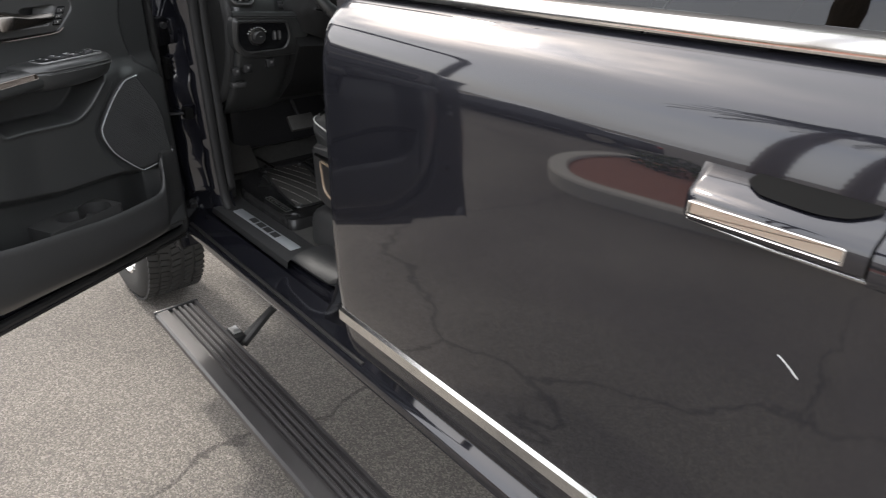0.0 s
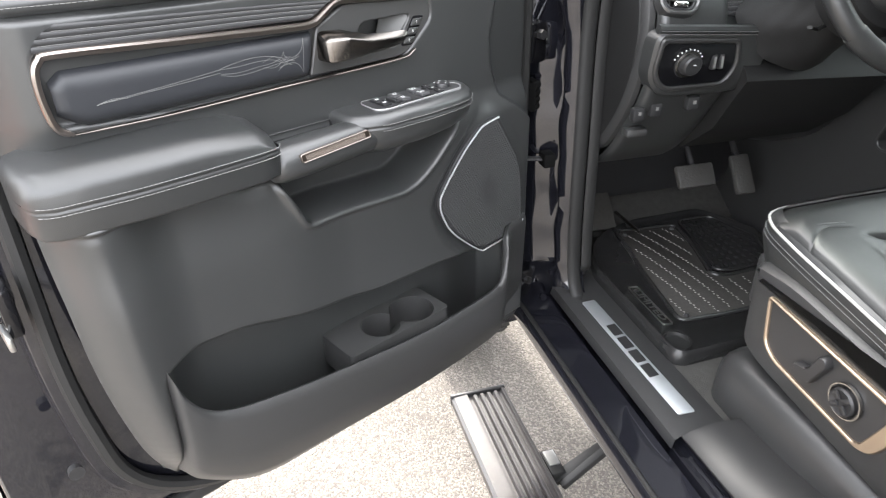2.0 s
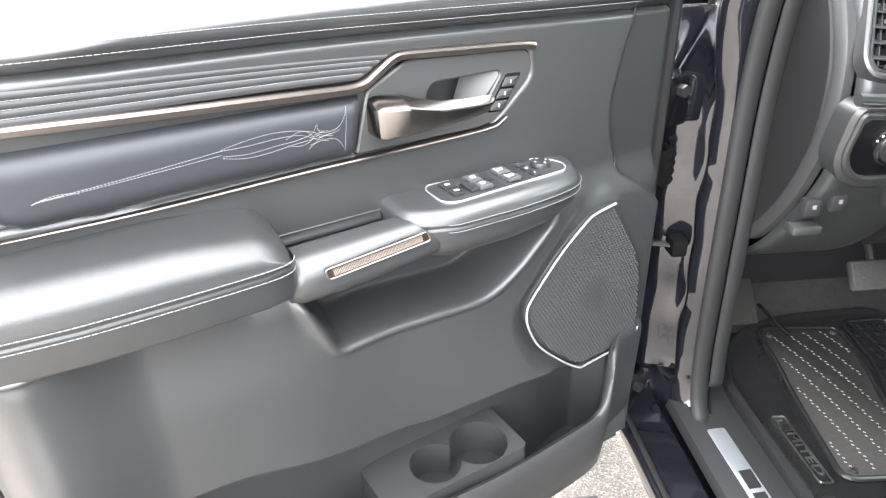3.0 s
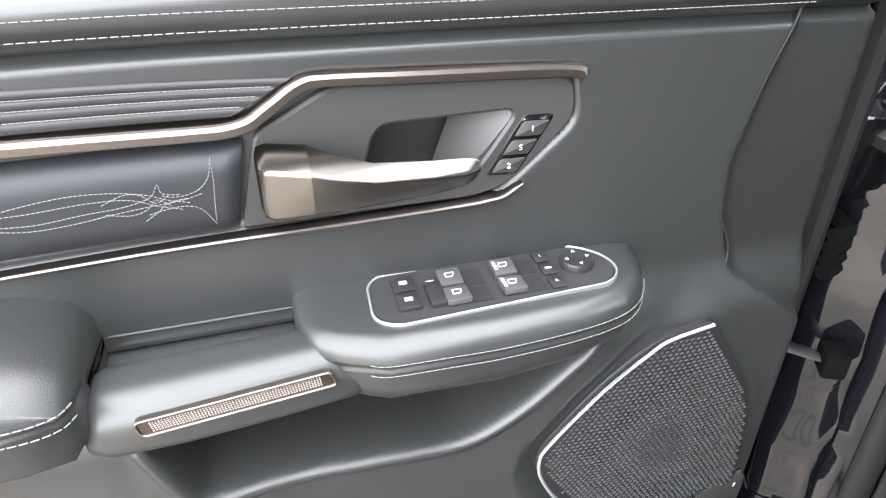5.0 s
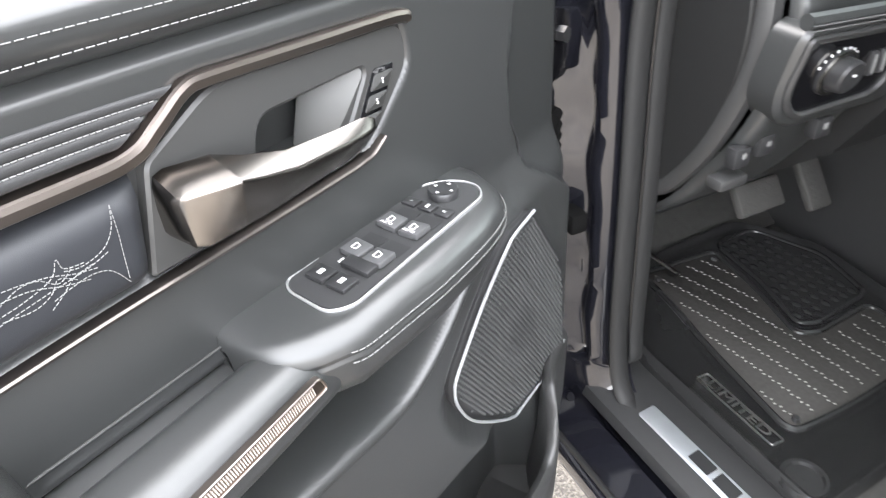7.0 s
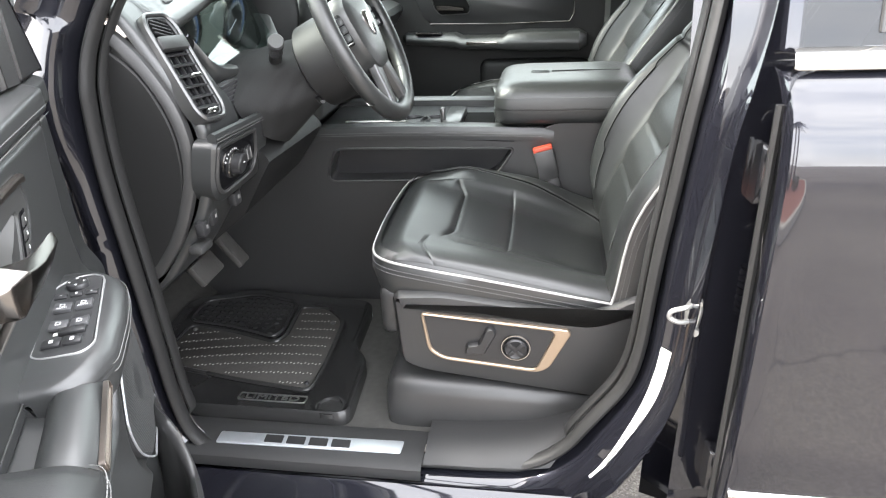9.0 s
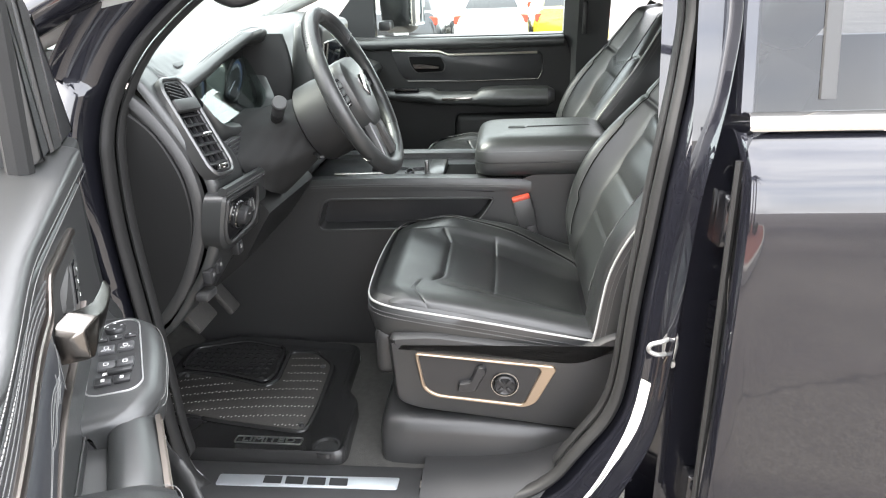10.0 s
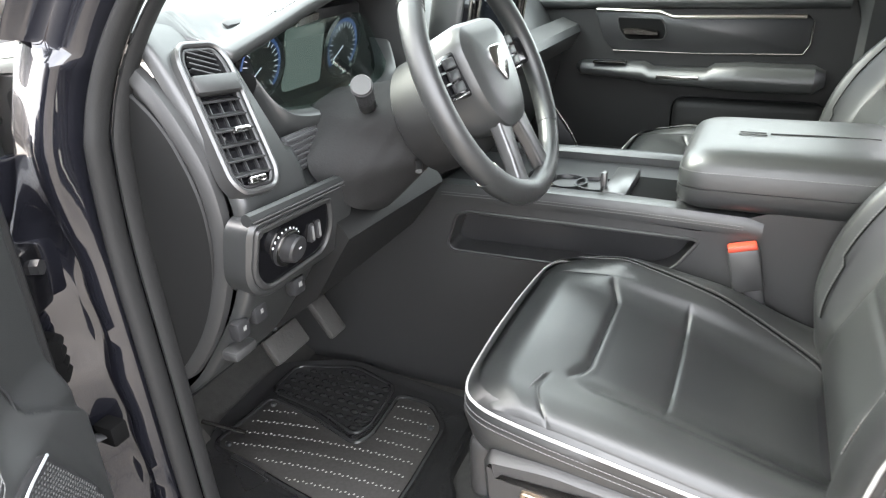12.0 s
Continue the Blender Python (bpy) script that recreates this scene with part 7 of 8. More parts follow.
    part("boot", loft(rings), BOOT, c, "creased black column boot", flat_angle=80)
    s0, tip = Vector((0.135, 0.405, 1.478)), Vector((0.18, 0.315, 1.539))
    d = (tip - s0).normalized()
    st = part("stalk", tube([s0 - d * 0.04, s0, s0 + d * 0.01, s0.lerp(tip, 0.5), tip - d * 0.012, tip - d * 0.01, tip], [0.009, 0.0125, 0.0135, 0.0135, 0.014, 0.0165, 0.0165], 20), HARD, c, "multifunction stalk")
    part("stalk_end", tube([tip - d * 0.002, tip + d * 0.002, tip + d * 0.0035], [0.0155, 0.0155, 0.0145], 20), PLASTIC, st, "grey stalk end")
    for q in range(9):
        part("grip_ring", tube([tip - d * (0.018 + 0.004 * q), tip - d * (0.0195 + 0.004 * q)], 0.0146, 16), HARD, st)
    part("tilt_lever", tube([M @ Vector(p) for p in ((-0.06, -0.075, -0.14), (-0.10, -0.085, -0.12), (-0.128, -0.083, -0.105))], 0.0055, 8, squash=0.6), SHROUD, c)


steering()


def console():
    c = thing("centre_console", "tall black centre console with padded lid", "centre console")
    y0, y1 = 0.735, 1.085
    # side wall with a long sunken tray slot
    ol = rounded([Vector(p) for p in ((-0.56, 0.98), (-0.12, 1.05), (0.06, 1.235), (0.63, 1.21), (0.735, 1.262), (0.96, 1.268), (1.1, 1.2), (1.1, 0.71), (-0.56, 0.71))], [0.02, 0.08, 0.04, 0.02, 0.03, 0.05, 0.05, 0.01, 0.01], 5)
    slot = rounded([Vector(p) for p in ((0.108, 1.098), (0.135, 1.178), (0.16, 1.186), (0.622, 1.190), (0.585, 1.130), (0.54, 1.106))], [0.025, 0.015, 0.01, 0.008, 0.02, 0.02], 5)
    part("side_wall", holed(ol, slot, side_y(y0, -1), 0.0, -0.03, -0.06), PLASTIC, c, "black console side with a long tray slot")
    part("side_wall", plate(ol, side_y(y1 - 0.03, 1), [(0, 0), (0, 0.024), (0.006, 0.03)]), PLASTIC, c, "black console side")
    put = side_y(y0, -1)
    part("slot_frame", ring_plate(offset(slot, -0.007), slot, put, -0.002, 0.004, 0.002), PLASTIC, c)
    part("slot_well", plate(offset(slot, -0.004), put, [(0, -0.064), (0.0, -0.059)]), HARD, c)
    part("core", box((1.64, y1 - y0 - 0.07, 0.26), (0.27, (y0 + y1) / 2, 0.84), 0.02), HARD, c)
    part("core_rear", box((0.44, y1 - y0 - 0.07, 0.46), (0.86, (y0 + y1) / 2, 0.98), 0.02), HARD, c)
    # top deck with stitched rails
    for y, sg in ((y0, 1), (y1, -1)):
        rows = []
        for x, z in ((0.06, 1.235), (0.1, 1.247), (0.3, 1.252), (0.5, 1.252), (0.70, 1.248), (0.73, 1.24)):
            rows.append([(x, y - sg * 0.004, z - 0.035), (x, y - sg * 0.007, z - 0.012), (x, y, z), (x, y + sg * 0.03, z + 0.003), (x, y + sg * 0.042, z - 0.004), (x, y + sg * 0.044, z - 0.03)])
        r = part("deck_rail", grid(rows), LEATHER, c, "stitched leather rail")
        for off in (-0.016, -0.022):
            part("seam", stitches([(x, y - sg * 0.0068, z + off) for x, z in ((0.1, 1.247), (0.3, 1.252), (0.5, 1.252), (0.70, 1.248))], 0.004, 0.002, 0.0007), DARKTHREAD, r)
    part("bright_strip", tube([(0.16, y0 + 0.046, 1.251), (0.33, y0 + 0.046, 1.254)], 0.004, 6), SATIN, c)
    part("deck", box((0.62, y1 - y0 - 0.09, 0.02), (0.38, (y0 + y1) / 2, 1.222), 0.004), HARD, c)
    # thin black block on the deck paints the shade of a tray hollow
    part("tray_well", box((0.11, 0.16, 0.012), (0.53, 0.86, 1.232), 0.004), DEEPBLACK, c)
    part("bin_divider", box((0.05, 0.17, 0.03), (0.455, 0.86, 1.24), 0.006), SATIN_TRIM, c, "grey console divider")
    part("bin_divider", box((0.015, 0.17, 0.04), (0.582, 0.86, 1.245), 0.004), SATIN_TRIM, c, "grey console divider")
    part("divider_tab", box((0.012, 0.02, 0.05), (0.43, 0.80, 1.262), 0.004), SATIN_TRIM, c)
    for x in (0.34, 0.40):
        part("cup_ring", grid([[(x + r * math.cos(a), 0.86 + r * math.sin(a), z) for a in [2 * math.pi * k / 32 for k in range(32)]] for r, z in ((0.044, 1.232), (0.044, 1.24), (0.039, 1.24), (0.037, 1.233))], close_v=True), HARD, c)
    b = bmesh.new()
    bmesh.ops.create_uvsphere(b, u_segments=20, v_segments=10, radius=0.026, matrix=Matrix.Translation((0.29, 0.84, 1.25)) @ Matrix.Diagonal((1.2, 1, 0.7, 1)))
    part("selector_dial", b, SATIN_TRIM, c)
    # padded lid
    rings = []
    for z, gx, gy in ((1.252, 0.03, 0.03), (1.258, 0.012, 0.012), (1.266, 0.004, 0.004), (1.278, 0.0, 0.0), (1.296, 0.0, 0.0), (1.2965, 0.003, 0.003), (1.300, 0.003, 0.003), (1.3005, 0.0, 0.0), (1.322, 0.001, 0.001), (1.340, 0.006, 0.006), (1.351, 0.014, 0.014), (1.358, 0.026, 0.026), (1.3625, 0.045, 0.045), (1.3645, 0.075, 0.075)):
        ring = rounded([Vector(p) for p in ((0.572 + gx, 0.725 + gy), (0.955 - gx, 0.725 + gy), (0.955 - gx, 1.06 - gy), (0.572 + gx, 1.06 - gy))], 0.05, 6)
        rings.append([Vector((p.x, p.y, z + 0.012 * (p.x - 0.75))) for p in ring])
    lid = part("lid", loft(rings), LEATHER, c, "padded leather armrest lid")
    seam = rounded([Vector(p) for p in ((0.574, 0.727), (0.953, 0.727), (0.953, 1.058), (0.574, 1.058))], 0.05, 6)
    part("seam", stitches([(p.x, p.y, 1.328 + 0.012 * (p.x - 0.75)) for p in seam + seam[:1]], 0.004, 0.002, 0.0008), DARKTHREAD, lid)
    em = rounded([Vector(p) for p in ((0.665, 0.865), (0.715, 0.865), (0.715, 0.885), (0.665, 0.885))], 0.004)
    part("embossed_badge", ring_plate(em, offset(em, 0.003), flat_z(1.3645), 0, 0.002, 0.0008), LEATHER, lid)
    part("embossed_line", tube([(0.72, 0.88, 1.3655), (0.80, 0.884, 1.3665), (0.90, 0.888, 1.3655)], 0.0016, 6), LEATHER, lid)
    bk = thing("seat_belt_buckle", "black seat belt buckle with red release button", "buckle")
    B = pose(0.712, 0.718, 1.155, -4, -14, 6)
    part("stem", box((0.034, 0.012, 0.14), (0, 0, 0), 0.004, B @ Matrix.Translation((0.008, 0.004, -0.09))), HARD, bk)
    part("body", box((0.054, 0.03, 0.082), (0, 0, 0), 0.007, B), PLASTIC, bk)
    part("button", box((0.05, 0.026, 0.014), (0, 0, 0), 0.004, B @ Matrix.Translation((0, 0, 0.043))), RED, bk, "red release button")


console()


def mats():
    m = thing("floor_mat", "black rubber floor mat with a carpet inlay", "floor mat")
    ol = rounded([Vector(p) for p in ((-0.325, 0.40), (-0.335, 0.63), (-0.17, 0.712), (0.225, 0.665), (0.232, 0.44), (0.277, 0.375), (0.288, 0.16), (-0.10, 0.162), (-0.21, 0.20), (-0.29, 0.29))], [0.04, 0.04, 0.03, 0.04, 0.03, 0.03, 0.04, 0.04, 0.05, 0.06], 6)
    part("tray", plate(ol, flat_z(0.715), [(0, 0), (0, 0.03), (0.006, 0.036), (0.014, 0.032), (0.022, 0.022)]), MATRUB, m, "black rubber mat tray", flat_angle=70)
    ci = rounded([Vector(p) for p in ((-0.283, 0.318), (-0.268, 0.508), (-0.14, 0.487), (0.004, 0.442), (0.024, 0.475), (0.014, 0.628), (0.10, 0.627), (0.162, 0.562), (0.172, 0.36), (0.166, 0.246), (-0.05, 0.278), (-0.19, 0.308))], [0.03, 0.025, 0.08, 0.02, 0.03, 0.025, 0.03, 0.03, 0.05, 0.03, 0.1, 0.08], 6)
    part("inlay_rim", tube([(p.x, p.y, 0.741) for p in ci], 0.006, 8, closed=True), MATRUB, m)
    cp = part("carpet_inlay", plate(ci, flat_z(0.733), [(0, 0), (0, 0.005), (0.004, 0.008)]), MATCARPET, m, "woven grey-black carpet inlay")
    bm = bmesh.new()
    P = [(p.x, p.y) for p in offset(ci, 0.014)]
    for k in range(9):
        t = 0.268 + 0.040 * k
        xs = np.arange(-0.29, 0.20, 0.0095)
        ysl = t + 0.10 * xs + 0.0016 * np.sin(xs * 330) - 0.35 * xs * xs
        sd = inside(P, xs, ysl)
        for x, y, s in zip(xs, ysl, sd):
            if s < 0:
                box((0.0044, 0.0018, 0.0014), (x, y, 0.7415), 0, pose(0, 0, 0, 0, 0, 55), bm)
    tagged(part("fleck_pattern", bm, FLECK, cp, "pale stitched flecks", smooth=False), kind="stuff")
    for x, y in ((-0.245, 0.485), (-0.25, 0.335), (0.135, 0.548), (0.15, 0.275)):
        b = bmesh.new()
        bmesh.ops.create_cone(b, cap_ends=True, segments=12, radius1=0.007, radius2=0.005, depth=0.006, matrix=pose(x, y, 0.744))
        part("stud", b, HARD, cp)
    # heel pad with raised dimples
    hp = rounded([Vector(p) for p in ((-0.285, 0.528), (-0.288, 0.64), (-0.14, 0.690), (-0.008, 0.652), (0.006, 0.50), (-0.012, 0.466), (-0.14, 0.508))], 0.025, 5)
    part("heel_pad_rim", tube([(p.x, p.y, 0.742) for p in hp], 0.005, 8, closed=True), MATRUB, m)
    bm = bmesh.new()
    for i in range(11):
        for j in range(8):
            x, y = -0.265 + 0.026 * i, 0.49 + 0.025 * j
            if inside([(p.x, p.y) for p in offset(hp, 0.012)], np.array([x]), np.array([y]))[0] < 0:
                bmesh.ops.create_uvsphere(bm, u_segments=8, v_segments=5, radius=0.010, matrix=Matrix.Translation((x, y, 0.737)) @ Matrix.Diagonal((1.1, 0.8, 0.5, 1)))
    tagged(part("heel_relief", bm, MATRUB, m), kind="stuff")
    b = bmesh.new()
    rows = [[(0.235 + r * math.cos(a), 0.192 + r * math.sin(a), z) for a in [2 * math.pi * k / 32 for k in range(32)]] for r, z in ((0.036, 0.738), (0.034, 0.748), (0.029, 0.748), (0.027, 0.742), (0.001, 0.742))]
    part("mat_anchor", grid(rows, b, close_v=True), MATRUB, m, "round mat anchor")
    ol = rounded([Vector(p) for p in ((0.0, 0.204), (0.168, 0.202), (0.170, 0.228), (0.002, 0.230))], 0.005)
    bd = part("name_plate", ring_plate(ol, offset(ol, 0.0018), flat_z(0.738), 0, 0.004, 0.0006), STEEL, m, "small plate with raised letters")
    words("lettering", "LIMITED", 0.030, Matrix.Translation((0.085, 0.216, 0.741)) @ Matrix.Diagonal((1.25, 0.75, 1, 1)), STEEL, bd, 0.001, "bright raised lettering")
    # sill scuff plate
    p = thing("sill_plate", "brushed metal door sill plate with blocky emblem", "sill plate")
    ol = rounded([Vector(p) for p in ((0.004, 0.076), (0.42, 0.082), (0.422, 0.120), (0.002, 0.112))], 0.006)
    pl = part("plate", plate(ol, flat_z(0.7205), [(0, 0), (0, 0.002), (0.002, 0.003)]), SILLMETAL, p)
    for x in (0.112, 0.163, 0.214, 0.265):
        pts = ((x, 0.086), (x + 0.042, 0.086), (x + 0.040, 0.110), (x - 0.002, 0.110))
        bo = rounded([Vector(q) for q in pts], 0.002, 2)
        part("emblem_block", plate(bo, flat_z(0.7236), [(0, 0), (0.0003, 0.0008)]), HARD, pl, "dark emblem shape")
    # rear sill cover
    rows = []
    for x, w in ((0.475, 0.0), (0.50, 0.004), (0.6, 0.008), (0.7, 0.02), (0.8, 0.06), (0.87, 0.10)):
        rows.append([(x, 0.055 + w * 0.5, 0.722), (x, 0.07 + w * 0.6, 0.732 + w * 0.4), (x, 0.12 + w, 0.74 + w * 0.6), (x, 0.19 + w, 0.735 + w * 0.5), (x, 0.24 + w, 0.712)])
    part("sill_cover", grid(rows), SILL, cab, "black rear sill cover")
    # pedals
    for nm, y, z, w, h in (("brake_pedal", 0.47, 0.945, 0.11, 0.062), ("accelerator_pedal", 0.62, 0.93, 0.055, 0.11)):
        q = thing(nm, "black rubber-faced foot pedal", "pedal")
        part("pad", box((0.02, w, h), (0, 0, 0), 0.006, pose(-0.165, y, z, 0, -35, 0)), PEDAL, q)
        part("arm", tube([(-0.18, y, z + 0.01), (-0.28, y, z + 0.14), (-0.33, y, z + 0.3)], 0.009, 8), HARD, q)
    dp = thing("foot_rest", "black ribbed foot rest", "foot rest")
    part("pad", box((0.2, 0.12, 0.02), (0, 0, 0), 0.006, pose(-0.36, 0.27, 0.82, 0, 50, 0)), MATCARPET, dp)
    part("edge", tube([(-0.31, 0.33, 0.79), (-0.22, 0.36, 0.765)], 0.005, 6), SATIN, dp)


SILLMETAL = surf("polished_sill_metal", (0.60, 0.63, 0.66), 0.42, 0.75, var=0.1, stain=18)
MATCARPET = surf("woven_carpet", (0.05, 0.048, 0.045), 0.95, grain=500, bump=1.0, var=0.25, stain=120, spec=0.1)
FLECK = surf("fleck_thread", (0.31, 0.30, 0.28), 0.9)
PEDAL = surf("pedal_rubber", (0.06, 0.058, 0.055), 0.5, grain=120, bump=0.4)
mats()


def passenger_door():
    d = thing("passenger_door", "closed passenger door with black trim and clear glass", "car door")
    put = side_y(1.72, -1)
    ol = rounded([Vector(p) for p in ((0.0, 0.75), (0.98, 0.75), (1.02, 1.2), (0.9, 1.56), (0.02, 1.56), (-0.1, 1.2)) ], 0.03)
    part("trim_panel", plate(ol, put, [(0, -0.05), (0, 0.03), (0.015, 0.045)]), SHROUD, d, "black door trim")
    part("top_pad", tube([(0.02, 1.672, 1.535), (0.88, 1.672, 1.537)], 0.022, 12), LEATHER, d)
    ol = rounded([Vector(p) for p in ((0.195, 1.515), (0.385, 1.508), (0.425, 1.497), (0.785, 1.50), (0.80, 1.48), (0.795, 1.40), (0.77, 1.388), (0.27, 1.392), (0.235, 1.415))], [0.01, 0.02, 0.02, 0.02, 0.02, 0.02, 0.02, 0.03, 0.02], 5)
    fr = part("inlay_panel", plate(ol, put, [(0, 0.042), (0, 0.05), (0.004, 0.053)]), HARD, d, "dark inlay panel")
    part("bright_band", tube([(0.205, 1.665, 1.513), (0.39, 1.665, 1.506), (0.43, 1.665, 1.492), (0.78, 1.665, 1.495)], 0.0055, 8), GOLDCHROME, fr, "bronze bright band")
    part("lower_band", tube([(0.26, 1.666, 1.393), (0.5, 1.666, 1.389), (0.785, 1.666, 1.393), (0.80, 1.666, 1.42), (0.80, 1.666, 1.485)], 0.0016, 6), LEVER, fr)
    rim = rounded([Vector(p) for p in ((0.265, 1.492), (0.40, 1.488), (0.418, 1.452), (0.41, 1.425), (0.30, 1.422), (0.275, 1.45))], 0.012, 4)
    rc = part("lever_recess", ring_plate(rim, offset(rim, 0.004), put, 0.048, 0.057, 0.0015), PLASTIC, d, "lever recess rim round painted shade")
    # black plate proud of the inlay paints the recess's shade
    part("recess_floor", plate(offset(rim, 0.003), put, [(0, 0.050), (0, 0.0545)]), DEEPBLACK, rc)
    lev = rounded([Vector(p) for p in ((0.285, 1.462), (0.33, 1.462), (0.395, 1.452), (0.395, 1.438), (0.29, 1.440))], 0.006, 3)
    part("pull_lever", plate(lev, put, [(0, 0.050), (0.001, 0.068), (0.004, 0.073)]), LEVER, rc, "dark pull lever")
    rings = []
    for x, zt, zb, y in ((0.15, 1.352, 1.335, 1.66), (0.17, 1.362, 1.322, 1.63), (0.36, 1.362, 1.312, 1.61), (0.385, 1.350, 1.306, 1.60), (0.54, 1.348, 1.304, 1.60), (0.56, 1.362, 1.300, 1.597), (0.64, 1.368, 1.297, 1.592), (0.82, 1.366, 1.297, 1.592), (0.85, 1.350, 1.31, 1.63)):
        ring = rounded([Vector(p) for p in ((1.69, zb), (y, zb), (y - 0.01, (zb + zt) / 2), (y + 0.01, zt), (1.69, zt))], 0.015, 4)
        rings.append([Vector((x, p.x, p.y)) for p in ring])
    a = part("armrest", loft(rings), LEATHER, d, "padded black armrest")
    part("pull_inlay", box((0.12, 0.004, 0.012), (0.465, 1.594, 1.330), 0.002), SATIN, a)
    part("switch", box((0.1, 0.03, 0.006), (0.26, 1.63, 1.363), 0.002), GLOSS, a)
    part("switch_edge", box((0.09, 0.003, 0.003), (0.26, 1.613, 1.366), 0), SATIN, a)
    sp = rounded([Vector(p) for p in ((0.02, 0.95), (0.12, 0.95), (0.16, 1.08), (0.06, 1.22), (0.0, 1.22))], 0.03)
    g = part("speaker_grille", plate(sp, put, [(0, 0.04), (0, 0.05), (0.004, 0.053)]), HARD, d)
    part("bright_edge", tube(smooth_path([(0.07, 1.664, 1.22), (0.13, 1.664, 1.14), (0.165, 1.664, 1.08)], 5), 0.003, 6), SATIN, g)
    part("bin", box((0.7, 0.06, 0.22), (0.5, 1.66, 0.98), 0.03, seg=3), SHROUD, d)
    part("lower_swell", box((0.42, 0.04, 0.16), (0.66, 1.67, 1.18), 0.03, seg=3), SHROUD, d)
    # glass and frame
    rows = [[(x, 1.80 - lean(z), z) for x in (0.0, 0.9)] for z in (1.55, 1.7, 1.9)]
    part("window_glass", grid(rows), GLASS, d, "clear side glass")
    part("window_sill", box((0.9, 0.10, 0.02), (0.44, 1.735, 1.553), 0.006), HARD, d)
    part("window_sail", plate(rounded([Vector(p) for p in ((-0.1, 1.55), (0.13, 1.555), (0.13, 1.78), (0.1, 1.78))], 0.01), side_y(1.74, -1), [(0, -0.03), (0, 0.02)]), HARD, d)
    rows = [[(x, y - lean(z), z) for x, y in ((0.885, 1.82), (0.88, 1.70), (0.93, 1.66), (1.05, 1.68))] for z in (0.75, 1.2, 1.5, 1.6, 1.75, 1.93)]
    part("pillar_trim", grid(rows), SOFT, cab)
    part("belt_guide", box((0.02, 0.03, 0.12), (0.955, 1.63, 1.62), 0.006), HARD, cab)
    # outside mirror
    mm = thing("side_mirror", "dark door mirror with bright glass", "mirror")
    rings = []
    for y, w, h in ((1.87, 0.05, 0.06), (1.89, 0.07, 0.11), (1.95, 0.085, 0.14), (2.05, 0.085, 0.14), (2.10, 0.06, 0.10)):
        ring = rounded([Vector(p) for p in ((0.13, 1.70 - h), (0.13 + w * 1.6, 1.70 - h), (0.13 + w * 1.6, 1.70 + h), (0.13, 1.70 + h))], 0.03, 4)
        rings.append([Vector((p.x, y, p.y)) for p in ring])
    part("housing", loft(rings), HARD, mm)
    part("mirror_glass", box((0.004, 0.16, 0.22), (0.268, 1.98, 1.70), 0.01, pose(0, 0, 0, 0, 0, -14)), MIRROR, mm, "bright mirror glass")
    part("bracket", box((0.05, 0.1, 0.04), (0.16, 1.82, 1.60), 0.01), HARD, mm)


MIRROR = surf("mirror_silver", (0.85, 0.86, 0.86), 0.02, 1.0, var=0.0)
passenger_door()

# ---- small fittings of the door opening ----


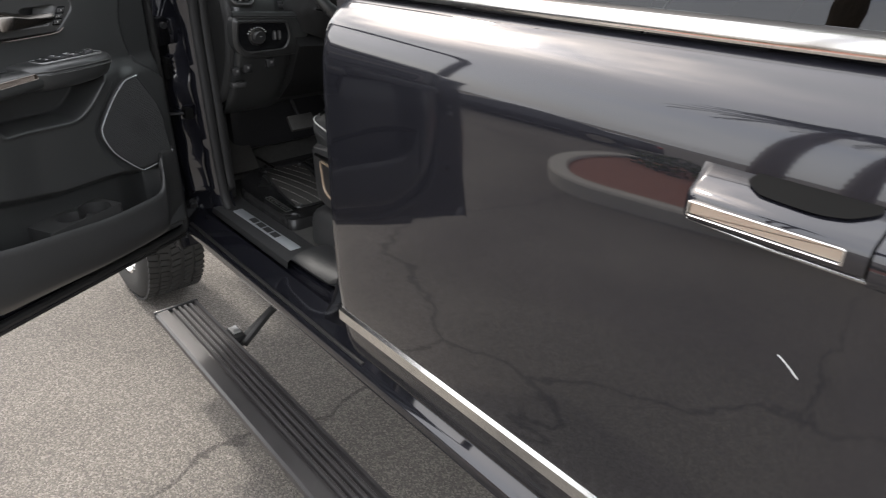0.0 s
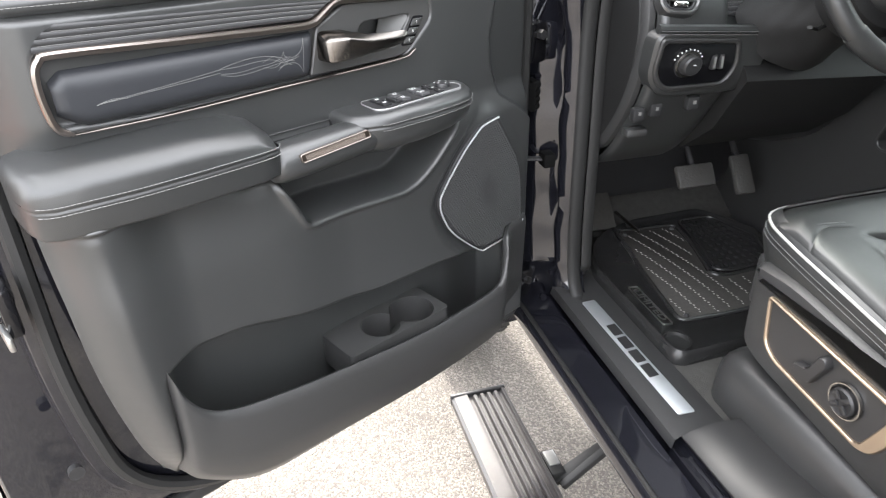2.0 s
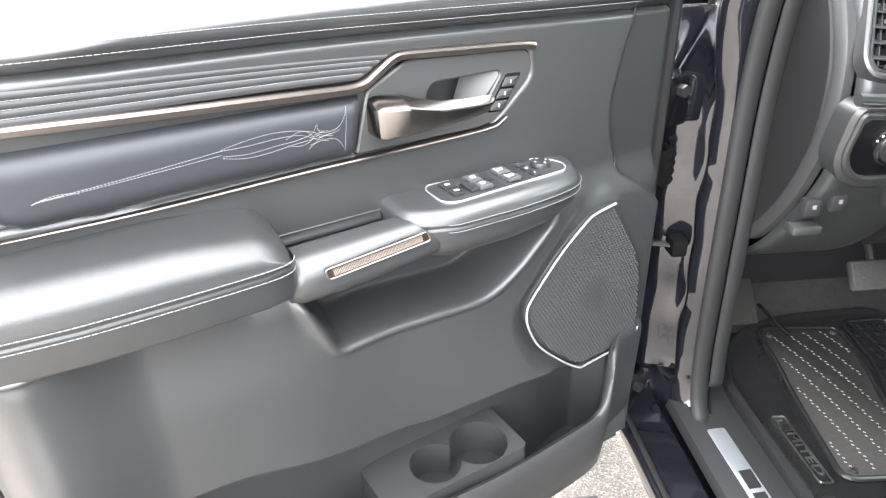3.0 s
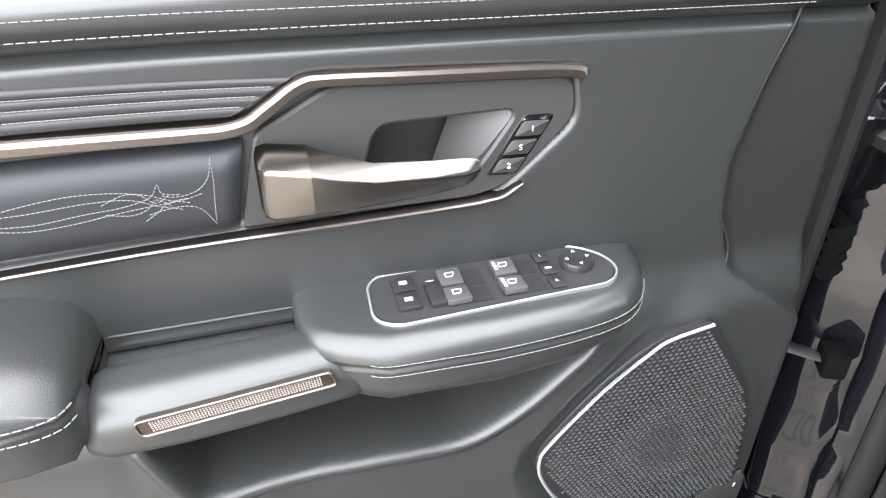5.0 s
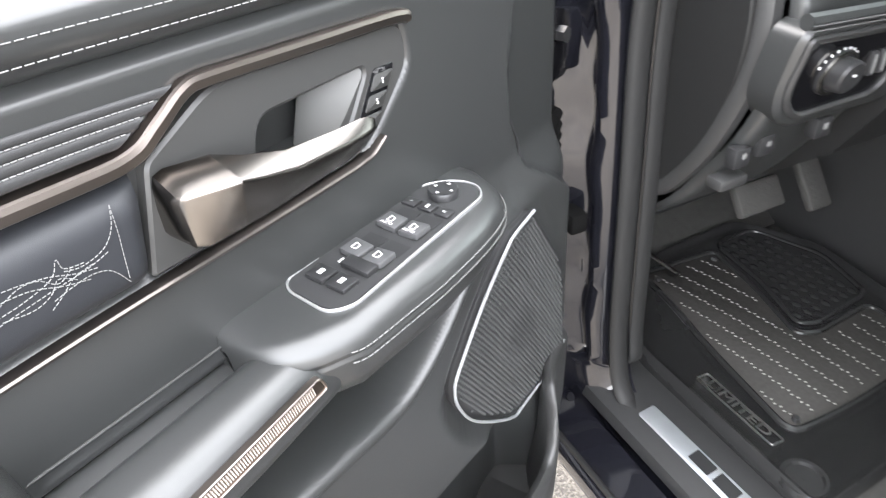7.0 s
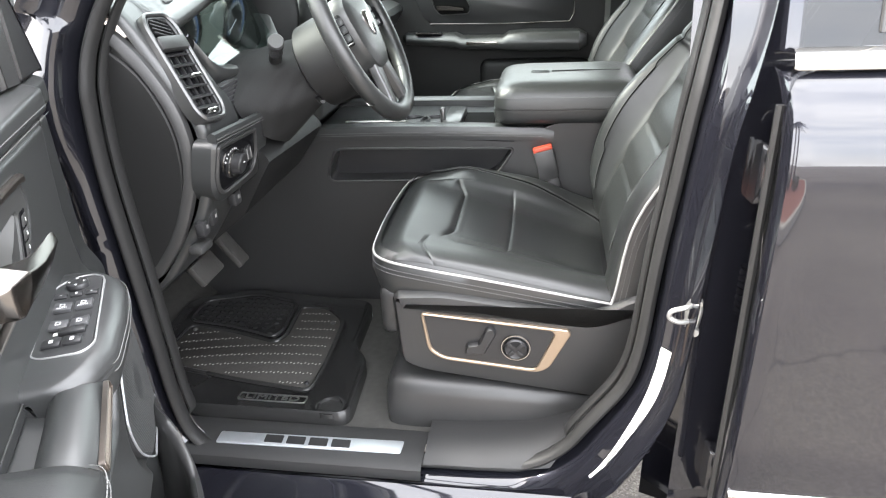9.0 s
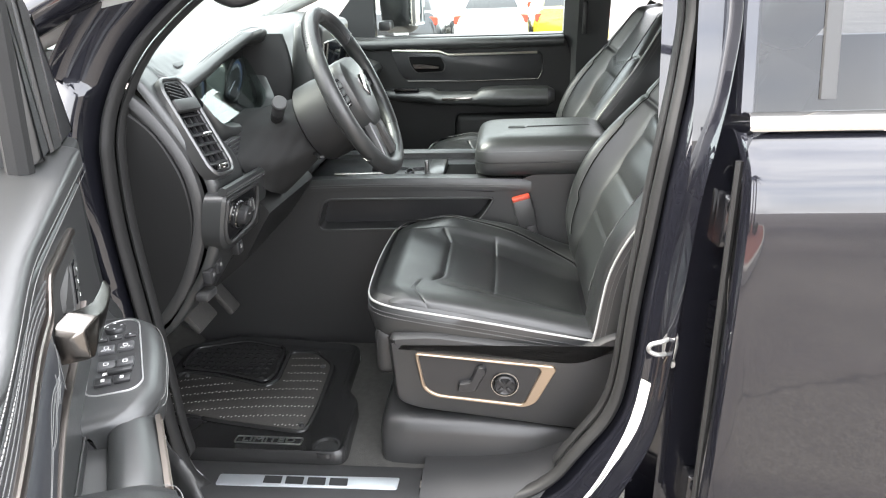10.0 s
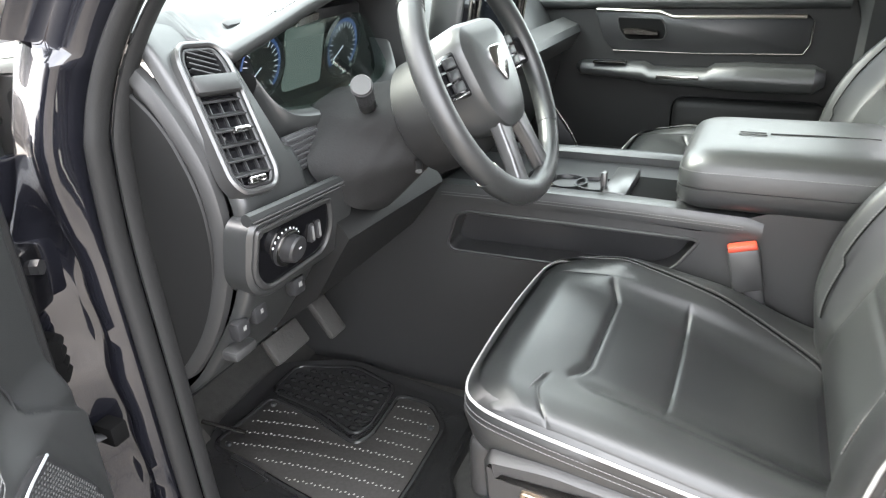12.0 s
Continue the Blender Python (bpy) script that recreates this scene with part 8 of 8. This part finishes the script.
def fittings():
    s = thing("door_striker", "bright steel door striker loop on the pillar", "door striker")
    ol = rounded([Vector(p) for p in ((0.942, 1.12), (0.953, 1.102), (0.963, 1.117), (0.968, 1.155), (0.961, 1.182), (0.947, 1.182), (0.942, 1.155))], 0.010)
    base = part("base", plate(ol, side_y(0.004, -1), [(0, -0.02), (0, 0.01), (0.004, 0.014)]), ZINC, s)
    part("loop", tube(smooth_path([(0.955, -0.008, 1.168), (0.935, -0.02, 1.167), (0.916, -0.02, 1.160), (0.914, -0.02, 1.148), (0.93, -0.02, 1.14), (0.955, -0.008, 1.138)], 6), 0.0042, 8), ZINC, s)
    for z in (1.172, 1.118):
        b = bmesh.new()
        bmesh.ops.create_cone(b, cap_ends=True, segments=12, radius1=0.009, radius2=0.007, depth=0.01, matrix=pose(0.956, -0.012, z, 90, 0, 0))
        part("screw", b, ZINC, base)
    lb = thing("pillar_label", "white printed sticker strip along the door pillar", "label")
    path = smooth_path([(x, z, 0) for x, z in OPENING], 5, closed=True)

    def strip(z0, z1, a0, a1, lift=0.0025):
        rows = []
        for i, p in enumerate(path):
            if p.x > 0.7 and z1 <= p.y <= z0:
                d = (path[(i + 1) % len(path)] - path[i - 1]).normalized()
                out = Vector((-d.y, d.x)) if d.x * (p.y - 1.3) < d.y * (p.x - 0.4) else Vector((d.y, -d.x))
                if out.x < 0:
                    out = -out
                sec = jamb_section(p.x, p.y)
                rows.append([Vector((p.x + out.x * a, np.interp(a, [q[0] for q in sec[:8]], [q[1] for q in sec[:8]]) + lean(p.y + out.y * a) - lift, p.y + out.y * a)) for a in np.linspace(a0, a1, 5)])
        return grid(rows)
    sheet = part("sheet", strip(1.085, 0.765, 0.040, 0.055), LABEL, lb)
    part("print_line", strip(0.92, 0.78, 0.0505, 0.0535, 0.003), DARKTHREAD, sheet)
    part("print_line", strip(0.90, 0.80, 0.0435, 0.0455, 0.003), DARKTHREAD, sheet)
    part("print_mark", strip(1.05, 0.985, 0.046, 0.052, 0.003), DARKTHREAD, sheet)
    ck = thing("door_check", "dark steel door check strap", "door check")
    a, b = Vector((-0.135, 0.02, 1.06)), DOOR @ Vector((0.03, 0.02, 1.06))
    part("strap", tube([a, a.lerp(b, 0.5), b], 0.012, 8, squash=0.35), HARD, ck)
    part("bracket", box((0.04, 0.03, 0.035), a, 0.005), DEEPBLACK, ck)
    for z in (0.70, 1.33):
        h = thing("hinge_leaf", "dark painted hinge leaf on the pillar", "hinge", "front door hinges")
        part("leaf", box((0.05, 0.06, 0.085), (-0.19, 0.02, z), 0.008), PAINT, h)


fittings()
parked_car("parked_car", "silver parked saloon seen from behind", 0.3, 17.3, (0.5, 0.52, 0.53))
parked_car("parked_car", "dark parked saloon seen from behind", -1.75, 17.2, (0.03, 0.03, 0.035))
parked_car("parked_car", "white parked saloon in the far row", -0.8, 25.0, (0.75, 0.75, 0.75))
parked_car("parked_car", "white parked saloon in the far row", 2.2, 25.5, (0.75, 0.75, 0.75))
parked_car("parked_car", "yellow parked sports car seen from behind", 2.15, 17.5, (0.75, 0.6, 0.02))
parked_car("parked_car", "black parked saloon beside the island", -4.9, -7.0, (0.02, 0.02, 0.025), 52)
